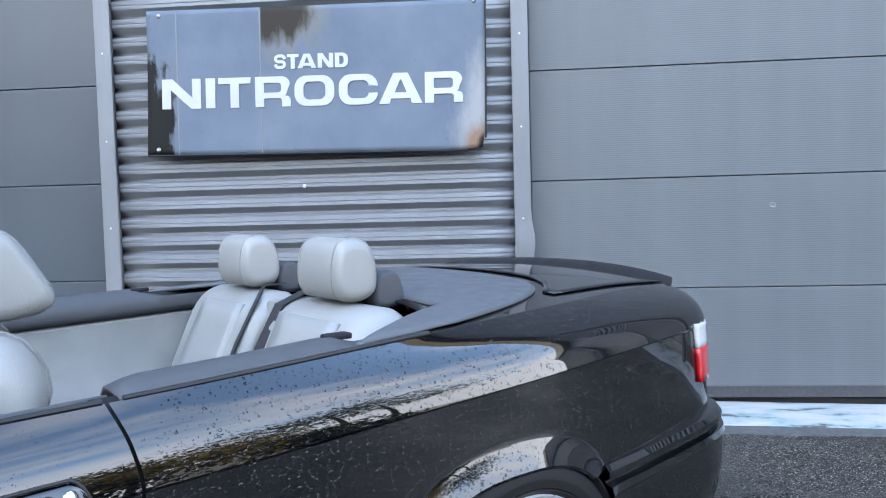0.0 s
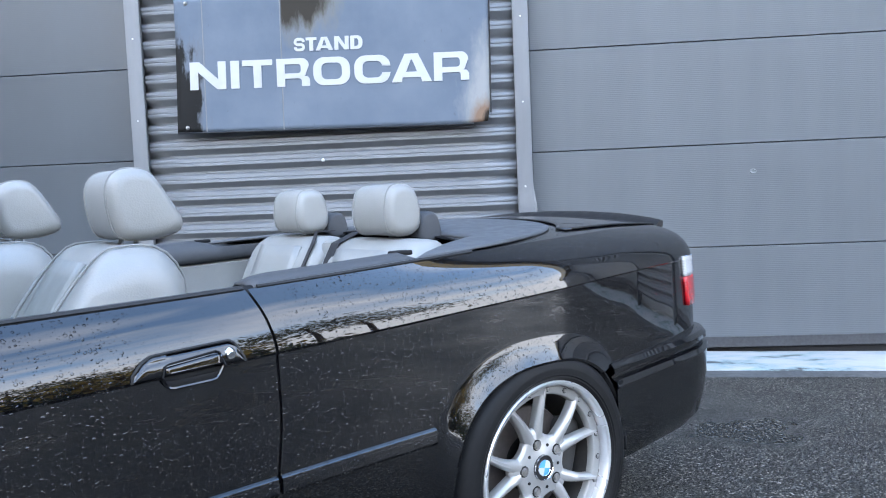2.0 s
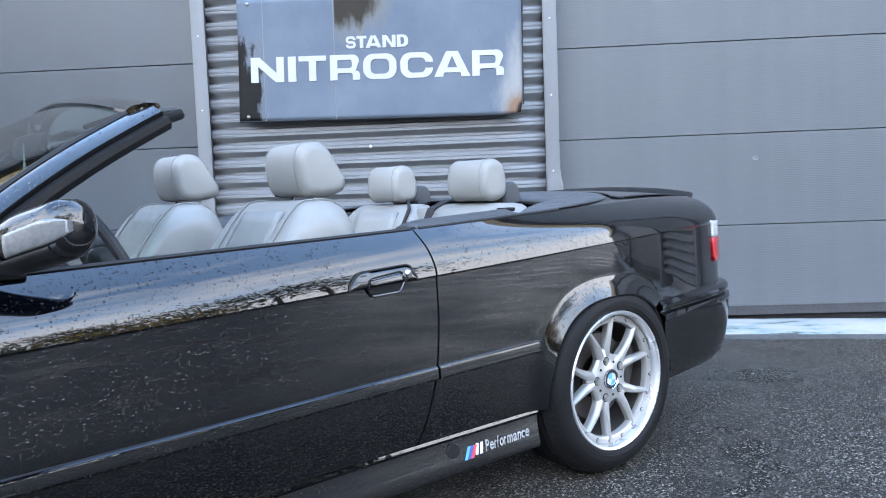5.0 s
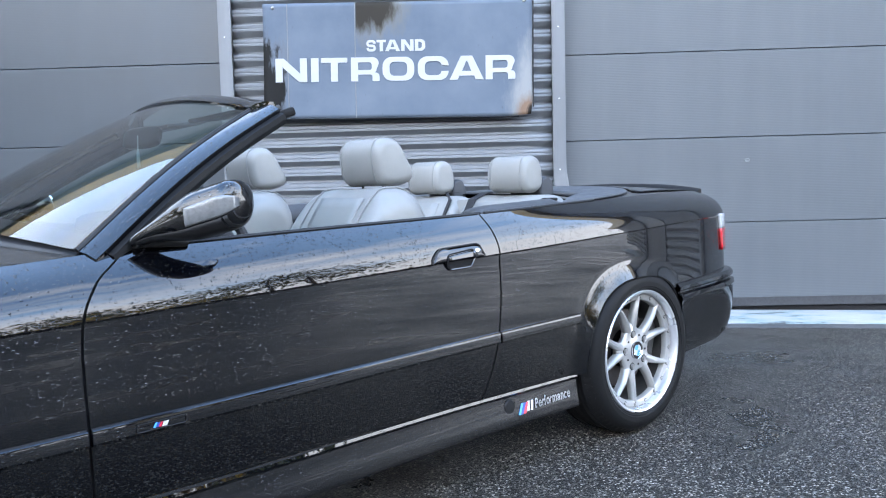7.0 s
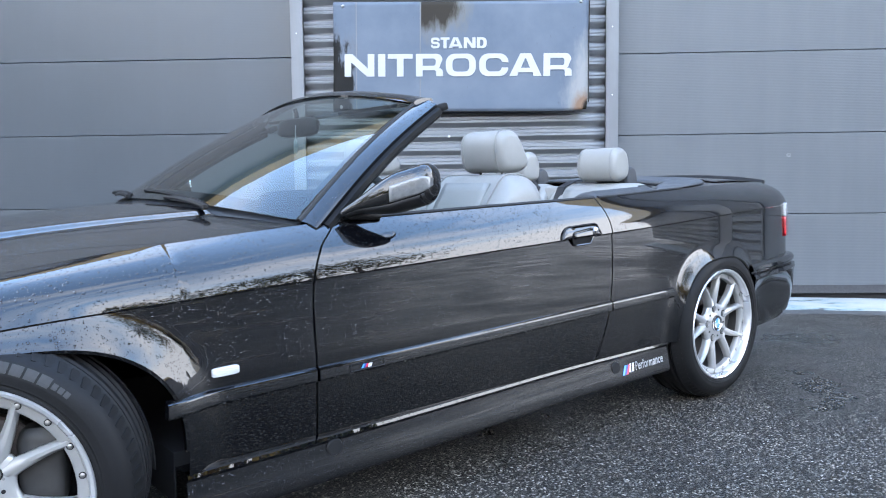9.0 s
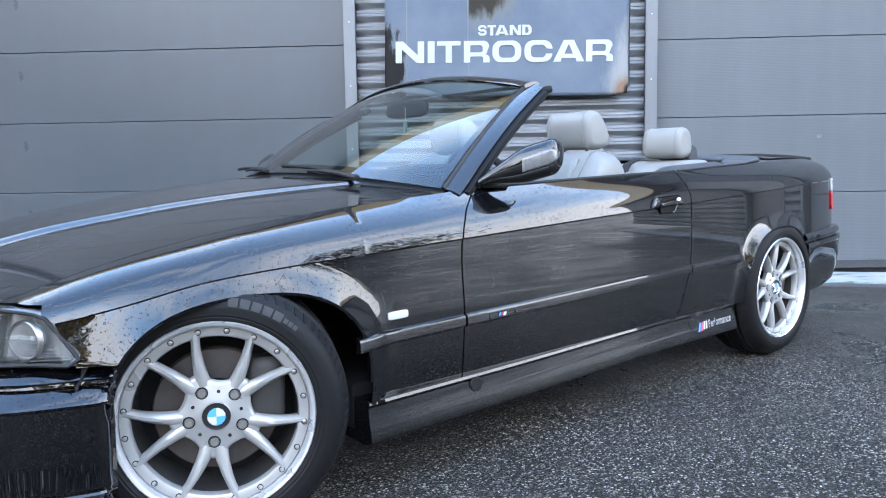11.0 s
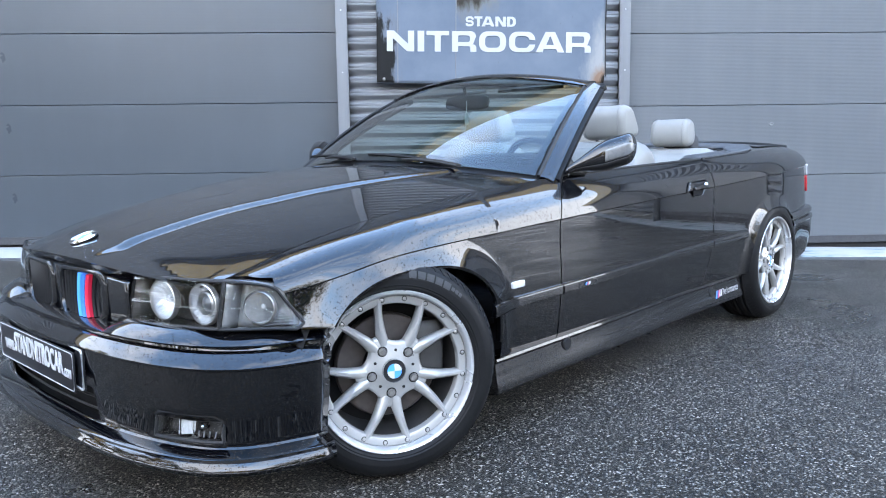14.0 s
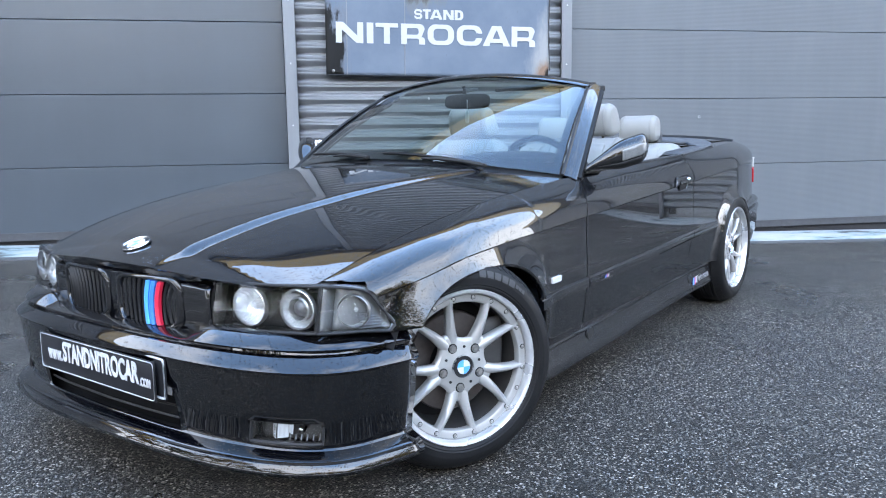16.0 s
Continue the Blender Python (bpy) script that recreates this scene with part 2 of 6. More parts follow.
def ramp(nodes, links, value, stops):
    r = nodes.new("ShaderNodeValToRGB")
    e = r.color_ramp.elements
    while len(e) < len(stops):
        e.new(0.5)
    for el, (pos, col) in zip(e, stops):
        el.position = pos
        el.color = (*col, 1) if isinstance(col, tuple) else (col, col, col, 1)
    links.new(value, r.inputs["Fac"])
    return r.outputs["Color"]


def maths(nodes, links, op, a, b=None, c=None, clamp=False):
    n = nodes.new("ShaderNodeMath")
    n.operation, n.use_clamp = op, clamp
    for i, v in enumerate((a, b, c)):
        if v is None:
            continue
        if isinstance(v, (int, float)):
            n.inputs[i].default_value = v
        else:
            links.new(v, n.inputs[i])
    return n.outputs["Value"]


def mix_colour(nodes, links, fac, a, b):
    n = nodes.new("ShaderNodeMix")
    n.data_type = "RGBA"
    for key, v in (("Factor", fac), ("A", a), ("B", b)):
        if isinstance(v, (int, float)):
            n.inputs[key].default_value = v
        elif isinstance(v, tuple):
            n.inputs[key].default_value = (*v, 1)
        else:
            links.new(v, n.inputs[key])
    return n.outputs["Result"]


def bump(nodes, links, height, strength, distance, normal=None):
    n = node(nodes, "ShaderNodeBump", Strength=strength, Distance=distance)
    links.new(height, n.inputs["Height"])
    if normal is not None:
        links.new(normal, n.inputs["Normal"])
    return n.outputs["Normal"]


def coords(nodes, kind="Object"):
    return nodes.new("ShaderNodeTexCoord").outputs[kind]


def droplets(n, l, co, scale, cover, low=0.44):
    """Raised water drops of uneven size, thick in some patches and absent in others."""
    v = node(n, "ShaderNodeTexVoronoi", Scale=scale, Randomness=1.0)
    l.new(co, v.inputs["Vector"])
    sep = n.new("ShaderNodeSeparateColor")
    l.new(v.outputs["Color"], sep.inputs["Color"])
    patch = noise_node(n, l, co, 3.0, 3.0)
    size = maths(n, l, "MULTIPLY", maths(n, l, "POWER", sep.outputs["Red"], 3.0), cover)
    size = maths(n, l, "MULTIPLY", size, maths(n, l, "MULTIPLY", maths(n, l, "SUBTRACT", patch, low), 7.0, clamp=True))
    inside = maths(n, l, "SUBTRACT", size, v.outputs["Distance"])
    return maths(n, l, "MULTIPLY", inside, 9.0, clamp=True)


def make_paint():
    """Blue-black metallic car paint under clear lacquer, wet and streaked."""
    mat, n, l, b = material("black_car_paint", (0.002, 0.0024, 0.004), 0.34, 0.5, 1.0)
    b.inputs["Coat Roughness"].default_value = 0.018
    b.inputs["Coat IOR"].default_value = 1.61
    b.inputs["Specular IOR Level"].default_value = 0.0
    co = coords(n)
    flake = noise_node(n, l, co, 900.0, 1.0)
    l.new(mix_colour(n, l, flake, (0.0004, 0.0005, 0.0010), (0.0016, 0.002, 0.004)), b.inputs["Base Color"])
    streak = noise_node(n, l, co, 16.0, 6.0, 0.65, (1.0, 1.0, 0.16))
    clean = b.inputs["Base Color"].links[0].from_socket
    dust = ramp(n, l, maths(n, l, "ADD", maths(n, l, "MULTIPLY", streak, 0.5), maths(n, l, "MULTIPLY", noise_node(n, l, co, 2.2, 4.0), 0.5)), [(0.50, 0.0), (0.53, 0.5), (0.66, 1.0)])
    l.new(mix_colour(n, l, maths(n, l, "MULTIPLY", dust, 0.3), clean, (0.008, 0.0081, 0.0083)), b.inputs["Base Color"])
    film = ramp(n, l, streak, [(0.48, 0.010), (0.62, 0.03), (0.75, 0.07)])
    l.new(film, b.inputs["Coat Roughness"])
    d1 = droplets(n, l, co, 120.0, 0.46, 0.30)
    d2 = droplets(n, l, co, 230.0, 0.44, 0.26)
    wet = maths(n, l, "MAXIMUM", d1, maths(n, l, "MULTIPLY", d2, 0.7))
    geo, sep = n.new("ShaderNodeNewGeometry"), n.new("ShaderNodeSeparateXYZ")
    l.new(geo.outputs["Normal"], sep.inputs["Vector"])
    stay = maths(n, l, "MULTIPLY_ADD", sep.outputs["Z"], 3.0, 0.07, clamp=True)     # drops stay on what faces up
    wet = maths(n, l, "MULTIPLY", wet, stay)
    nm = bump(n, l, wet, 0.75, 0.0035)
    l.new(nm, b.inputs["Coat Normal"])
    l.new(nm, b.inputs["Normal"])
    return mat


def make_plain(name, colour, rough=0.5, metal=0.0, coat=0.0, grain=60.0, vary=0.18, relief=0.15, depth=0.001, gloss=0.2):
    """A surface with a fine grain, a slow change of tone and a slight relief."""
    mat, n, l, b = material(name, colour, rough, metal, coat)
    if max(colour) < 0.15 and metal == 0:
        b.inputs["Specular IOR Level"].default_value = gloss
    co = coords(n)
    fine, slow = noise_node(n, l, co, grain, 5.0), noise_node(n, l, co, grain / 14, 4.0)
    both = maths(n, l, "ADD", maths(n, l, "MULTIPLY", fine, 0.5), maths(n, l, "MULTIPLY", slow, 0.5))
    dark, light = tuple(c * (1 - vary) for c in colour), tuple(min(1.0, c * (1 + vary)) for c in colour)
    l.new(ramp(n, l, both, [(0.32, dark), (0.68, light)]), b.inputs["Base Color"])
    l.new(ramp(n, l, slow, [(0.3, max(0.02, rough * 0.85)), (0.7, min(1.0, rough * 1.2))]), b.inputs["Roughness"])
    if relief:
        l.new(bump(n, l, fine, relief, depth), b.inputs["Normal"])
    return mat


def make_leather():
    mat, n, l, b = material("pale_grey_leather", (0.32, 0.325, 0.32), 0.45)
    co = coords(n)
    v = node(n, "ShaderNodeTexVoronoi", Scale=260.0)
    l.new(co, v.inputs["Vector"])
    slow = noise_node(n, l, co, 6.0, 4.0)
    l.new(ramp(n, l, slow, [(0.3, (0.172, 0.170, 0.162)), (0.7, (0.212, 0.210, 0.20))]), b.inputs["Base Color"])
    l.new(bump(n, l, maths(n, l, "ADD", v.outputs["Distance"], maths(n, l, "MULTIPLY", slow, 3.0)), 0.25, 0.0012), b.inputs["Normal"])
    return mat


def make_asphalt():
    mat, n, l, b = material("wet_asphalt", (0.05, 0.05, 0.052), 0.5)
    b.inputs["Specular IOR Level"].default_value = 0.17
    co = coords(n)
    v = node(n, "ShaderNodeTexVoronoi", Scale=185.0)
    l.new(co, v.inputs["Vector"])
    sep = n.new("ShaderNodeSeparateColor")
    l.new(v.outputs["Color"], sep.inputs["Color"])
    fine, slow, big = noise_node(n, l, co, 70.0, 4.0), noise_node(n, l, co, 1.1, 5.0), noise_node(n, l, co, 0.25, 3.0)
    stone = mix_colour(n, l, maths(n, l, "POWER", sep.outputs["Red"], 8.5), (0.024, 0.0205, 0.017), (0.52, 0.475, 0.41))
    patch = ramp(n, l, maths(n, l, "ADD", maths(n, l, "MULTIPLY", slow, 0.35), maths(n, l, "MULTIPLY", fine, 0.65)), [(0.36, 0.3), (0.64, 1.0)])
    tone = n.new("ShaderNodeMix")
    tone.data_type, tone.blend_type = "RGBA", "MULTIPLY"
    tone.inputs["Factor"].default_value = 1.0
    l.new(stone, tone.inputs["A"]), l.new(patch, tone.inputs["B"])
    l.new(tone.outputs["Result"], b.inputs["Base Color"])
    wet = maths(n, l, "ADD", maths(n, l, "MULTIPLY", slow, 0.6), maths(n, l, "MULTIPLY", big, 0.4))
    l.new(ramp(n, l, wet, [(0.38, 0.20), (0.62, 0.5)]), b.inputs["Roughness"])
    h = maths(n, l, "ADD", maths(n, l, "MULTIPLY", v.outputs["Distance"], -1.0), maths(n, l, "MULTIPLY", fine, 0.5))
    l.new(bump(n, l, h, 0.75, 0.005), b.inputs["Normal"])
    return mat


def make_panel(name, k, gloss=0.3, rough=0.42, ribs=0.3, hue=(1.0, 1.0, 1.0)):
    """Grey coated sheet of the sectional doors, with fine level ribs and dust."""
    mat, n, l, b = material(name, (0.25 * k, 0.27 * k, 0.295 * k), rough)
    b.inputs["Specular IOR Level"].default_value = gloss
    co = coords(n)
    slow, fine = noise_node(n, l, co, 0.9, 6.0, 0.6), noise_node(n, l, co, 40.0, 4.0)
    runs = noise_node(n, l, co, 5.0, 5.0, 0.6, (1.0, 1.0, 0.08))
    mixd = maths(n, l, "ADD", maths(n, l, "MULTIPLY", slow, 0.6), maths(n, l, "MULTIPLY", runs, 0.4))
    l.new(ramp(n, l, mixd, [(0.3, tuple(k * h * c for h, c in zip(hue, (0.226, 0.237, 0.252)))), (0.7, tuple(k * h * c for h, c in zip(hue, (0.286, 0.297, 0.31))))]), b.inputs["Base Color"])
    l.new(ramp(n, l, slow, [(0.3, rough * 0.8), (0.7, rough * 1.2)]), b.inputs["Roughness"])
    w = node(n, "ShaderNodeTexWave", Scale=26.0, Distortion=0.5, Detail=2.0)
    w.inputs["Detail Scale"].default_value = 0.6
    w.bands_direction = "Z"
    l.new(co, w.inputs["Vector"])
    nm = bump(n, l, w.outputs["Fac"], ribs, 0.0014)
    l.new(bump(n, l, fine, 0.06, 0.001, nm), b.inputs["Normal"])
    return mat


def make_sheet(name, a, c, rough):
    mat, n, l, b = material(name, a, rough, 0.1)
    b.inputs["Specular IOR Level"].default_value = 0.3
    co = coords(n)
    slow = noise_node(n, l, co, 1.6, 6.0, 0.6)
    runs = noise_node(n, l, co, 14.0, 5.0, 0.6, (1.0, 1.0, 0.1))
    mixd = maths(n, l, "ADD", maths(n, l, "MULTIPLY", slow, 0.5), maths(n, l, "MULTIPLY", runs, 0.5))
    l.new(ramp(n, l, mixd, [(0.3, a), (0.7, c)]), b.inputs["Base Color"])
    l.new(ramp(n, l, slow, [(0.3, rough * 0.8), (0.7, rough * 1.25)]), b.inputs["Roughness"])
    l.new(bump(n, l, noise_node(n, l, co, 30.0, 4.0), 0.08, 0.001), b.inputs["Normal"])
    return mat


def spot(n, l, co, centre, scale, soft):
    """1 inside an uneven blot round centre, 0 outside."""
    mp = node(n, "ShaderNodeMapping", Location=tuple(-c * s for c, s in zip(centre, scale)), Scale=scale)
    l.new(co, mp.inputs["Vector"])
    ln = n.new("ShaderNodeVectorMath")
    ln.operation = "LENGTH"
    l.new(mp.outputs["Vector"], ln.inputs[0])
    rag = maths(n, l, "MULTIPLY", maths(n, l, "SUBTRACT", noise_node(n, l, co, 9.0, 6.0, 0.65, (1.0, 1.0, 0.35)), 0.5), 1.6)
    d = maths(n, l, "ADD", ln.outputs["Value"], rag)
    return maths(n, l, "MULTIPLY", maths(n, l, "SUBTRACT", 1.0, d), soft, clamp=True)


def make_sign_face(w, h):
    """Blue-grey sign sheet, sooty at the top and scorched at its lower corners."""
    mat, n, l, b = material("scorched_sign_sheet", (0.1, 0.15, 0.21), 0.45)
    b.inputs["Specular IOR Level"].default_value = 0.08
    co = coords(n)
    slow = noise_node(n, l, co, 2.2, 6.0, 0.6)
    col = ramp(n, l, slow, [(0.3, (0.085, 0.108, 0.140)), (0.7, (0.118, 0.141, 0.172))])
    sep = n.new("ShaderNodeSeparateXYZ")
    l.new(co, sep.inputs["Vector"])
    beyond = maths(n, l, "MULTIPLY", maths(n, l, "SUBTRACT", sep.outputs["X"], 0.678), 90.0, clamp=True)
    fringe = maths(n, l, "MULTIPLY", spot(n, l, co, (w * 0.42, 0, h + 0.02), (3.4, 1.0, 2.9), 1.8), beyond)
    col = mix_colour(n, l, maths(n, l, "MULTIPLY", fringe, 0.6), col, (0.16, 0.14, 0.095))
    soot = maths(n, l, "MULTIPLY", spot(n, l, co, (w * 0.40, 0, h + 0.02), (4.2, 1.0, 3.9), 2.4), beyond)
    col = mix_colour(n, l, maths(n, l, "MULTIPLY", soot, 0.94), col, (0.022, 0.018, 0.014))
    singe = spot(n, l, co, (-0.04, 0, -0.06), (3.6, 1.0, 1.35), 2.2)
    col = mix_colour(n, l, maths(n, l, "MULTIPLY", singe, 0.6), col, (0.10, 0.085, 0.07))
    burn_l = spot(n, l, co, (-0.05, 0, -0.06), (4.3, 1.0, 1.5), 7.0)
    col = mix_colour(n, l, maths(n, l, "MULTIPLY", burn_l, 0.98), col, (0.008, 0.008, 0.008))
    # pale blot up the right-hand edge
    pale_r = spot(n, l, co, (w + 0.01, 0, 0.12), (5.0, 1.0, 2.0), 1.6)
    col = mix_colour(n, l, maths(n, l, "MULTIPLY", pale_r, 0.6), col, (0.28, 0.27, 0.25))
    rust = spot(n, l, co, (w - 0.01, 0, 0.02), (9.0, 1.0, 7.0), 2.0)
    col = mix_colour(n, l, maths(n, l, "MULTIPLY", rust, 0.85), col, (0.16, 0.09, 0.05))
    char_r = spot(n, l, co, (w + 0.02, 0, 0.0), (16.0, 1.0, 9.0), 4.0)
    col = mix_colour(n, l, maths(n, l, "MULTIPLY", char_r, 0.95), col, (0.01, 0.009, 0.008))
    flecks = maths(n, l, "MULTIPLY", maths(n, l, "SUBTRACT", noise_node(n, l, co, 26.0, 5.0, 0.6, (1.0, 1.0, 0.5)), 0.66), 9.0, clamp=True)
    col = mix_colour(n, l, maths(n, l, "MULTIPLY", flecks, 0.6), col, (0.05, 0.055, 0.06))
    l.new(col, b.inputs["Base Color"])
    l.new(bump(n, l, noise_node(n, l, co, 3.0, 3.0), 0.12, 0.02), b.inputs["Normal"])
    return mat


def make_concrete():
    mat, n, l, b = material("worn_white_paint", (0.6, 0.62, 0.63), 0.6)
    co = coords(n)
    wear = noise_node(n, l, co, 5.0, 8.0, 0.65, (0.5, 2.0, 1.0))
    fine = noise_node(n, l, co, 60.0, 4.0)
    l.new(ramp(n, l, wear, [(0.37, (0.045, 0.045, 0.045)), (0.43, (0.19, 0.255, 0.26)), (0.52, (0.30, 0.302, 0.305)), (0.75, (0.36, 0.362, 0.365))]), b.inputs["Base Color"])
    l.new(bump(n, l, maths(n, l, "ADD", wear, fine), 0.4, 0.006), b.inputs["Normal"])
    return mat


def make_glass(name, tint, ior=1.5, rough=0.0, gain=1.7):
    """Thin clear pane: see-through, with the gloss of its angle."""
    mat = bpy.data.materials.new(name)
    mat.use_nodes = True
    n, l = mat.node_tree.nodes, mat.node_tree.links
    n.clear()
    out = n.new("ShaderNodeOutputMaterial")
    mix, tr, gl, fr = n.new("ShaderNodeMixShader"), n.new("ShaderNodeBsdfTransparent"), n.new("ShaderNodeBsdfGlossy"), n.new("ShaderNodeFresnel")
    tr.inputs["Color"].default_value = (*tint, 1)
    gl.inputs["Roughness"].default_value = rough
    fr.inputs["IOR"].default_value = ior
    l.new(maths(n, l, "MULTIPLY", fr.outputs["Fac"], gain, clamp=True), mix.inputs["Fac"])
    l.new(tr.outputs["BSDF"], mix.inputs[1]), l.new(gl.outputs["BSDF"], mix.inputs[2])
    l.new(mix.outputs["Shader"], out.inputs["Surface"])
    return mat


def make_lens(name, colour, ridge, metal=0.0, rough=0.08, way="Z"):
    """Moulded lamp plastic with upright ridges."""
    mat, n, l, b = material(name, colour, rough, metal, 0.6)
    w = node(n, "ShaderNodeTexWave", Scale=ridge, Distortion=0.0)
    w.bands_direction = way
    l.new(coords(n), w.inputs["Vector"])
    l.new(bump(n, l, w.outputs["Fac"], 0.4, 0.002), b.inputs["Normal"])
    return mat


def make_leaves(name, stops):
    mat, n, l, b = material(name, (0.07, 0.09, 0.03), 0.6)
    info = n.new("ShaderNodeNewGeometry")
    l.new(ramp(n, l, info.outputs["Random Per Island"], stops), b.inputs["Base Color"])
    return mat


PAINT = make_paint()
RUBBER = make_plain("tyre_rubber", (0.008, 0.008, 0.0085), 0.5, grain=120.0, relief=0.3, gloss=0.12)
TRIM = make_plain("black_trim", (0.012, 0.012, 0.013), 0.4, grain=300.0, relief=0.1)
DARK = make_plain("dark_underside", (0.01, 0.01, 0.011), 0.8, grain=30.0)
SILVER = make_plain("silver_wheel_lacquer", (0.30, 0.296, 0.288), 0.30, 0.35, 0.5, grain=40.0, vary=0.06, relief=0.04)
LIP = make_plain("polished_rim_lip", (0.56, 0.565, 0.575), 0.27, 0.7, 0.0, grain=60.0, vary=0.06, relief=0.05)
DISC = make_plain("rusty_brake_disc", (0.06, 0.05, 0.046), 0.45, 0.4, grain=60.0, vary=0.3)
BARREL = make_plain("dusty_rim_barrel", (0.035, 0.033, 0.032), 0.6, 0.2, grain=50.0, vary=0.3)
STEEL = make_plain("worn_steel", (0.34, 0.33, 0.32), 0.35, 0.9, grain=80.0)
CHROME = make_plain("chrome", (0.85, 0.86, 0.88), 0.07, 1.0, grain=40.0, vary=0.05, relief=0.0)
REFLECTOR = make_lens("ribbed_lamp_reflector", (0.60, 0.61, 0.62), 46.0, 0.4, 0.2, "Y")
LAMP_GREY = make_plain("dull_lamp_housing", (0.10, 0.10, 0.105), 0.35, 0.3, grain=90.0, vary=0.1, relief=0.2, depth=0.002)
LAMP_CASE = make_plain("dark_lamp_housing", (0.045, 0.042, 0.040), 0.25, 0.3, grain=90.0, vary=0.15, relief=0.05)
LAMP_CLEAR = make_plain("bright_lamp_housing", (0.17, 0.173, 0.177), 0.15, 0.4, grain=120.0, vary=0.25, relief=0.3, depth=0.002)
LEATHER = make_leather()
LEATHER_GREY = make_plain("grey_leather_face", (0.172, 0.173, 0.165), 0.5, grain=220.0, vary=0.08, relief=0.2)
VINYL = make_plain("dark_grey_vinyl", (0.048, 0.050, 0.054), 0.5, grain=260.0, vary=0.12, relief=0.25)
DASH = make_plain("black_dashboard", (0.02, 0.02, 0.022), 0.55, grain=300.0, relief=0.2)
COVER = make_plain("grey_roof_cover", (0.068, 0.072, 0.078), 0.55, grain=320.0, vary=0.12, relief=0.3)
SEAM = make_plain("pale_stitching", (0.165, 0.164, 0.157), 0.6, grain=300.0, vary=0.1)
BELT = make_plain("black_webbing", (0.02, 0.02, 0.022), 0.7, grain=400.0, relief=0.3)
GLASS = make_glass("windscreen_glass", (0.50, 0.62, 0.60), 1.5, gain=1.25)
COVER_GLASS = make_glass("lamp_cover_glass", (0.93, 0.95, 0.96), 1.25)
RED_LENS = make_lens("red_lamp_lens", (0.42, 0.004, 0.01), 60.0)
CLEAR_LENS = make_lens("clear_lamp_lens", (0.42, 0.42, 0.42), 60.0)
WHITE = make_plain("white_enamel", (0.45, 0.45, 0.45), 0.35, grain=50.0, vary=0.04)
LETTER = make_plain("faded_white_lettering", (0.34, 0.345, 0.35), 0.5, grain=14.0, vary=0.10)
BLUE = make_plain("light_blue_enamel", (0.05, 0.28, 0.68), 0.3, grain=50.0, vary=0.05)
MIDBLUE = make_plain("mid_blue_enamel", (0.03, 0.16, 0.52), 0.3, grain=50.0, vary=0.05)
NAVY = make_plain("navy_enamel", (0.02, 0.05, 0.24), 0.3, grain=50.0, vary=0.05)
RED = make_plain("red_enamel", (0.55, 0.02, 0.05), 0.3, grain=50.0, vary=0.05)
PLATE_BLACK = make_plain("black_plate", (0.012, 0.012, 0.014), 0.35, grain=40.0)
ASPHALT = make_asphalt()
PANEL = make_panel("grey_door_sheet", 0.375, hue=(0.96, 1.0, 1.03))
# base colour darkened in place of the dim reflections on the left door
PANEL_DIMMED = make_panel("dimmed_grey_door_sheet", 0.165, 0.5, 0.32, 0.1, (0.80, 1.0, 1.18))
SHEET = make_sheet("pale_corrugated_sheet", (0.142, 0.151, 0.164), (0.180, 0.190, 0.203), 0.42)
FLASHING = make_sheet("pale_flashing", (0.128, 0.134, 0.143), (0.160, 0.167, 0.175), 0.4)
OCHRE = make_plain("ochre_coated_metal", (0.42, 0.27, 0.07), 0.4, grain=9.0, vary=0.35)
JOINT = make_plain("dark_joint", (0.03, 0.03, 0.033), 0.7, grain=30.0)
SEAL = make_plain("rubber_door_seal", (0.045, 0.045, 0.047), 0.7, grain=60.0, vary=0.25)
THRESHOLD = make_concrete()
KERB_GREY = make_plain("grey_concrete", (0.075, 0.075, 0.075), 0.75, grain=30.0, vary=0.35, relief=0.5, depth=0.004)
BACKWALL = make_plain("grey_render", (0.3, 0.3, 0.3), 0.8, grain=8.0)
CREAM = make_plain("cream_cladding", (0.62, 0.55, 0.45), 0.6, grain=6.0)
BARK = make_plain("tree_bark", (0.09, 0.07, 0.05), 0.9, grain=14.0, vary=0.4, relief=0.6, depth=0.02)
LEAVES = make_leaves("autumn_leaves", [(0.0, (0.035, 0.055, 0.02)), (0.55, (0.07, 0.085, 0.025)), (0.8, (0.14, 0.11, 0.03)), (1.0, (0.2, 0.13, 0.03))])
GOLD_LEAVES = make_leaves("golden_leaves", [(0.0, (0.12, 0.09, 0.02)), (0.5, (0.30, 0.19, 0.03)), (1.0, (0.42, 0.28, 0.05))])

# ---------------------------------------------------------------- ground
CU, SU = math.cos(radians(WALL_TURN)), math.sin(radians(WALL_TURN))


def ground_z(u, v):
    """Level round the car; along the doors the yard falls gently."""
    s = min(1.0, max(0.0, (v - 1.5) / 2.2))
    return -0.021 * (min(max(u, -6.0), 9.0) - 0.05) * s * s * (3 - 2 * s)


bm = bmesh.new()
us = [-900, -60, -20] + list(np.linspace(-8, 12, 41)) + [30, 60, 900]
vs = [-900, -60, -10, -3, 0, 1.4] + list(np.linspace(1.5, 4.0, 16)) + [5, 20, 60, 900]
add_grid(bm, [[(u * CU - v * SU, u * SU + v * CU, ground_z(u, v)) for v in vs] for u in us])
tagged(part("ground", bm, ASPHALT, angle=60), "wet dark grey asphalt yard with fine pale stones", "ground", kind="structure")

# ---------------------------------------------------------------- facade
WALL = pose(0.0525 * CU, 0.0525 * SU, 0, 0, 0, WALL_TURN)      # local x along the wall, y away from the yard
PIER = 4.135                                # face of the corrugated sheet
DOOR = 4.25                                # face of the doors
TOP = 6.6


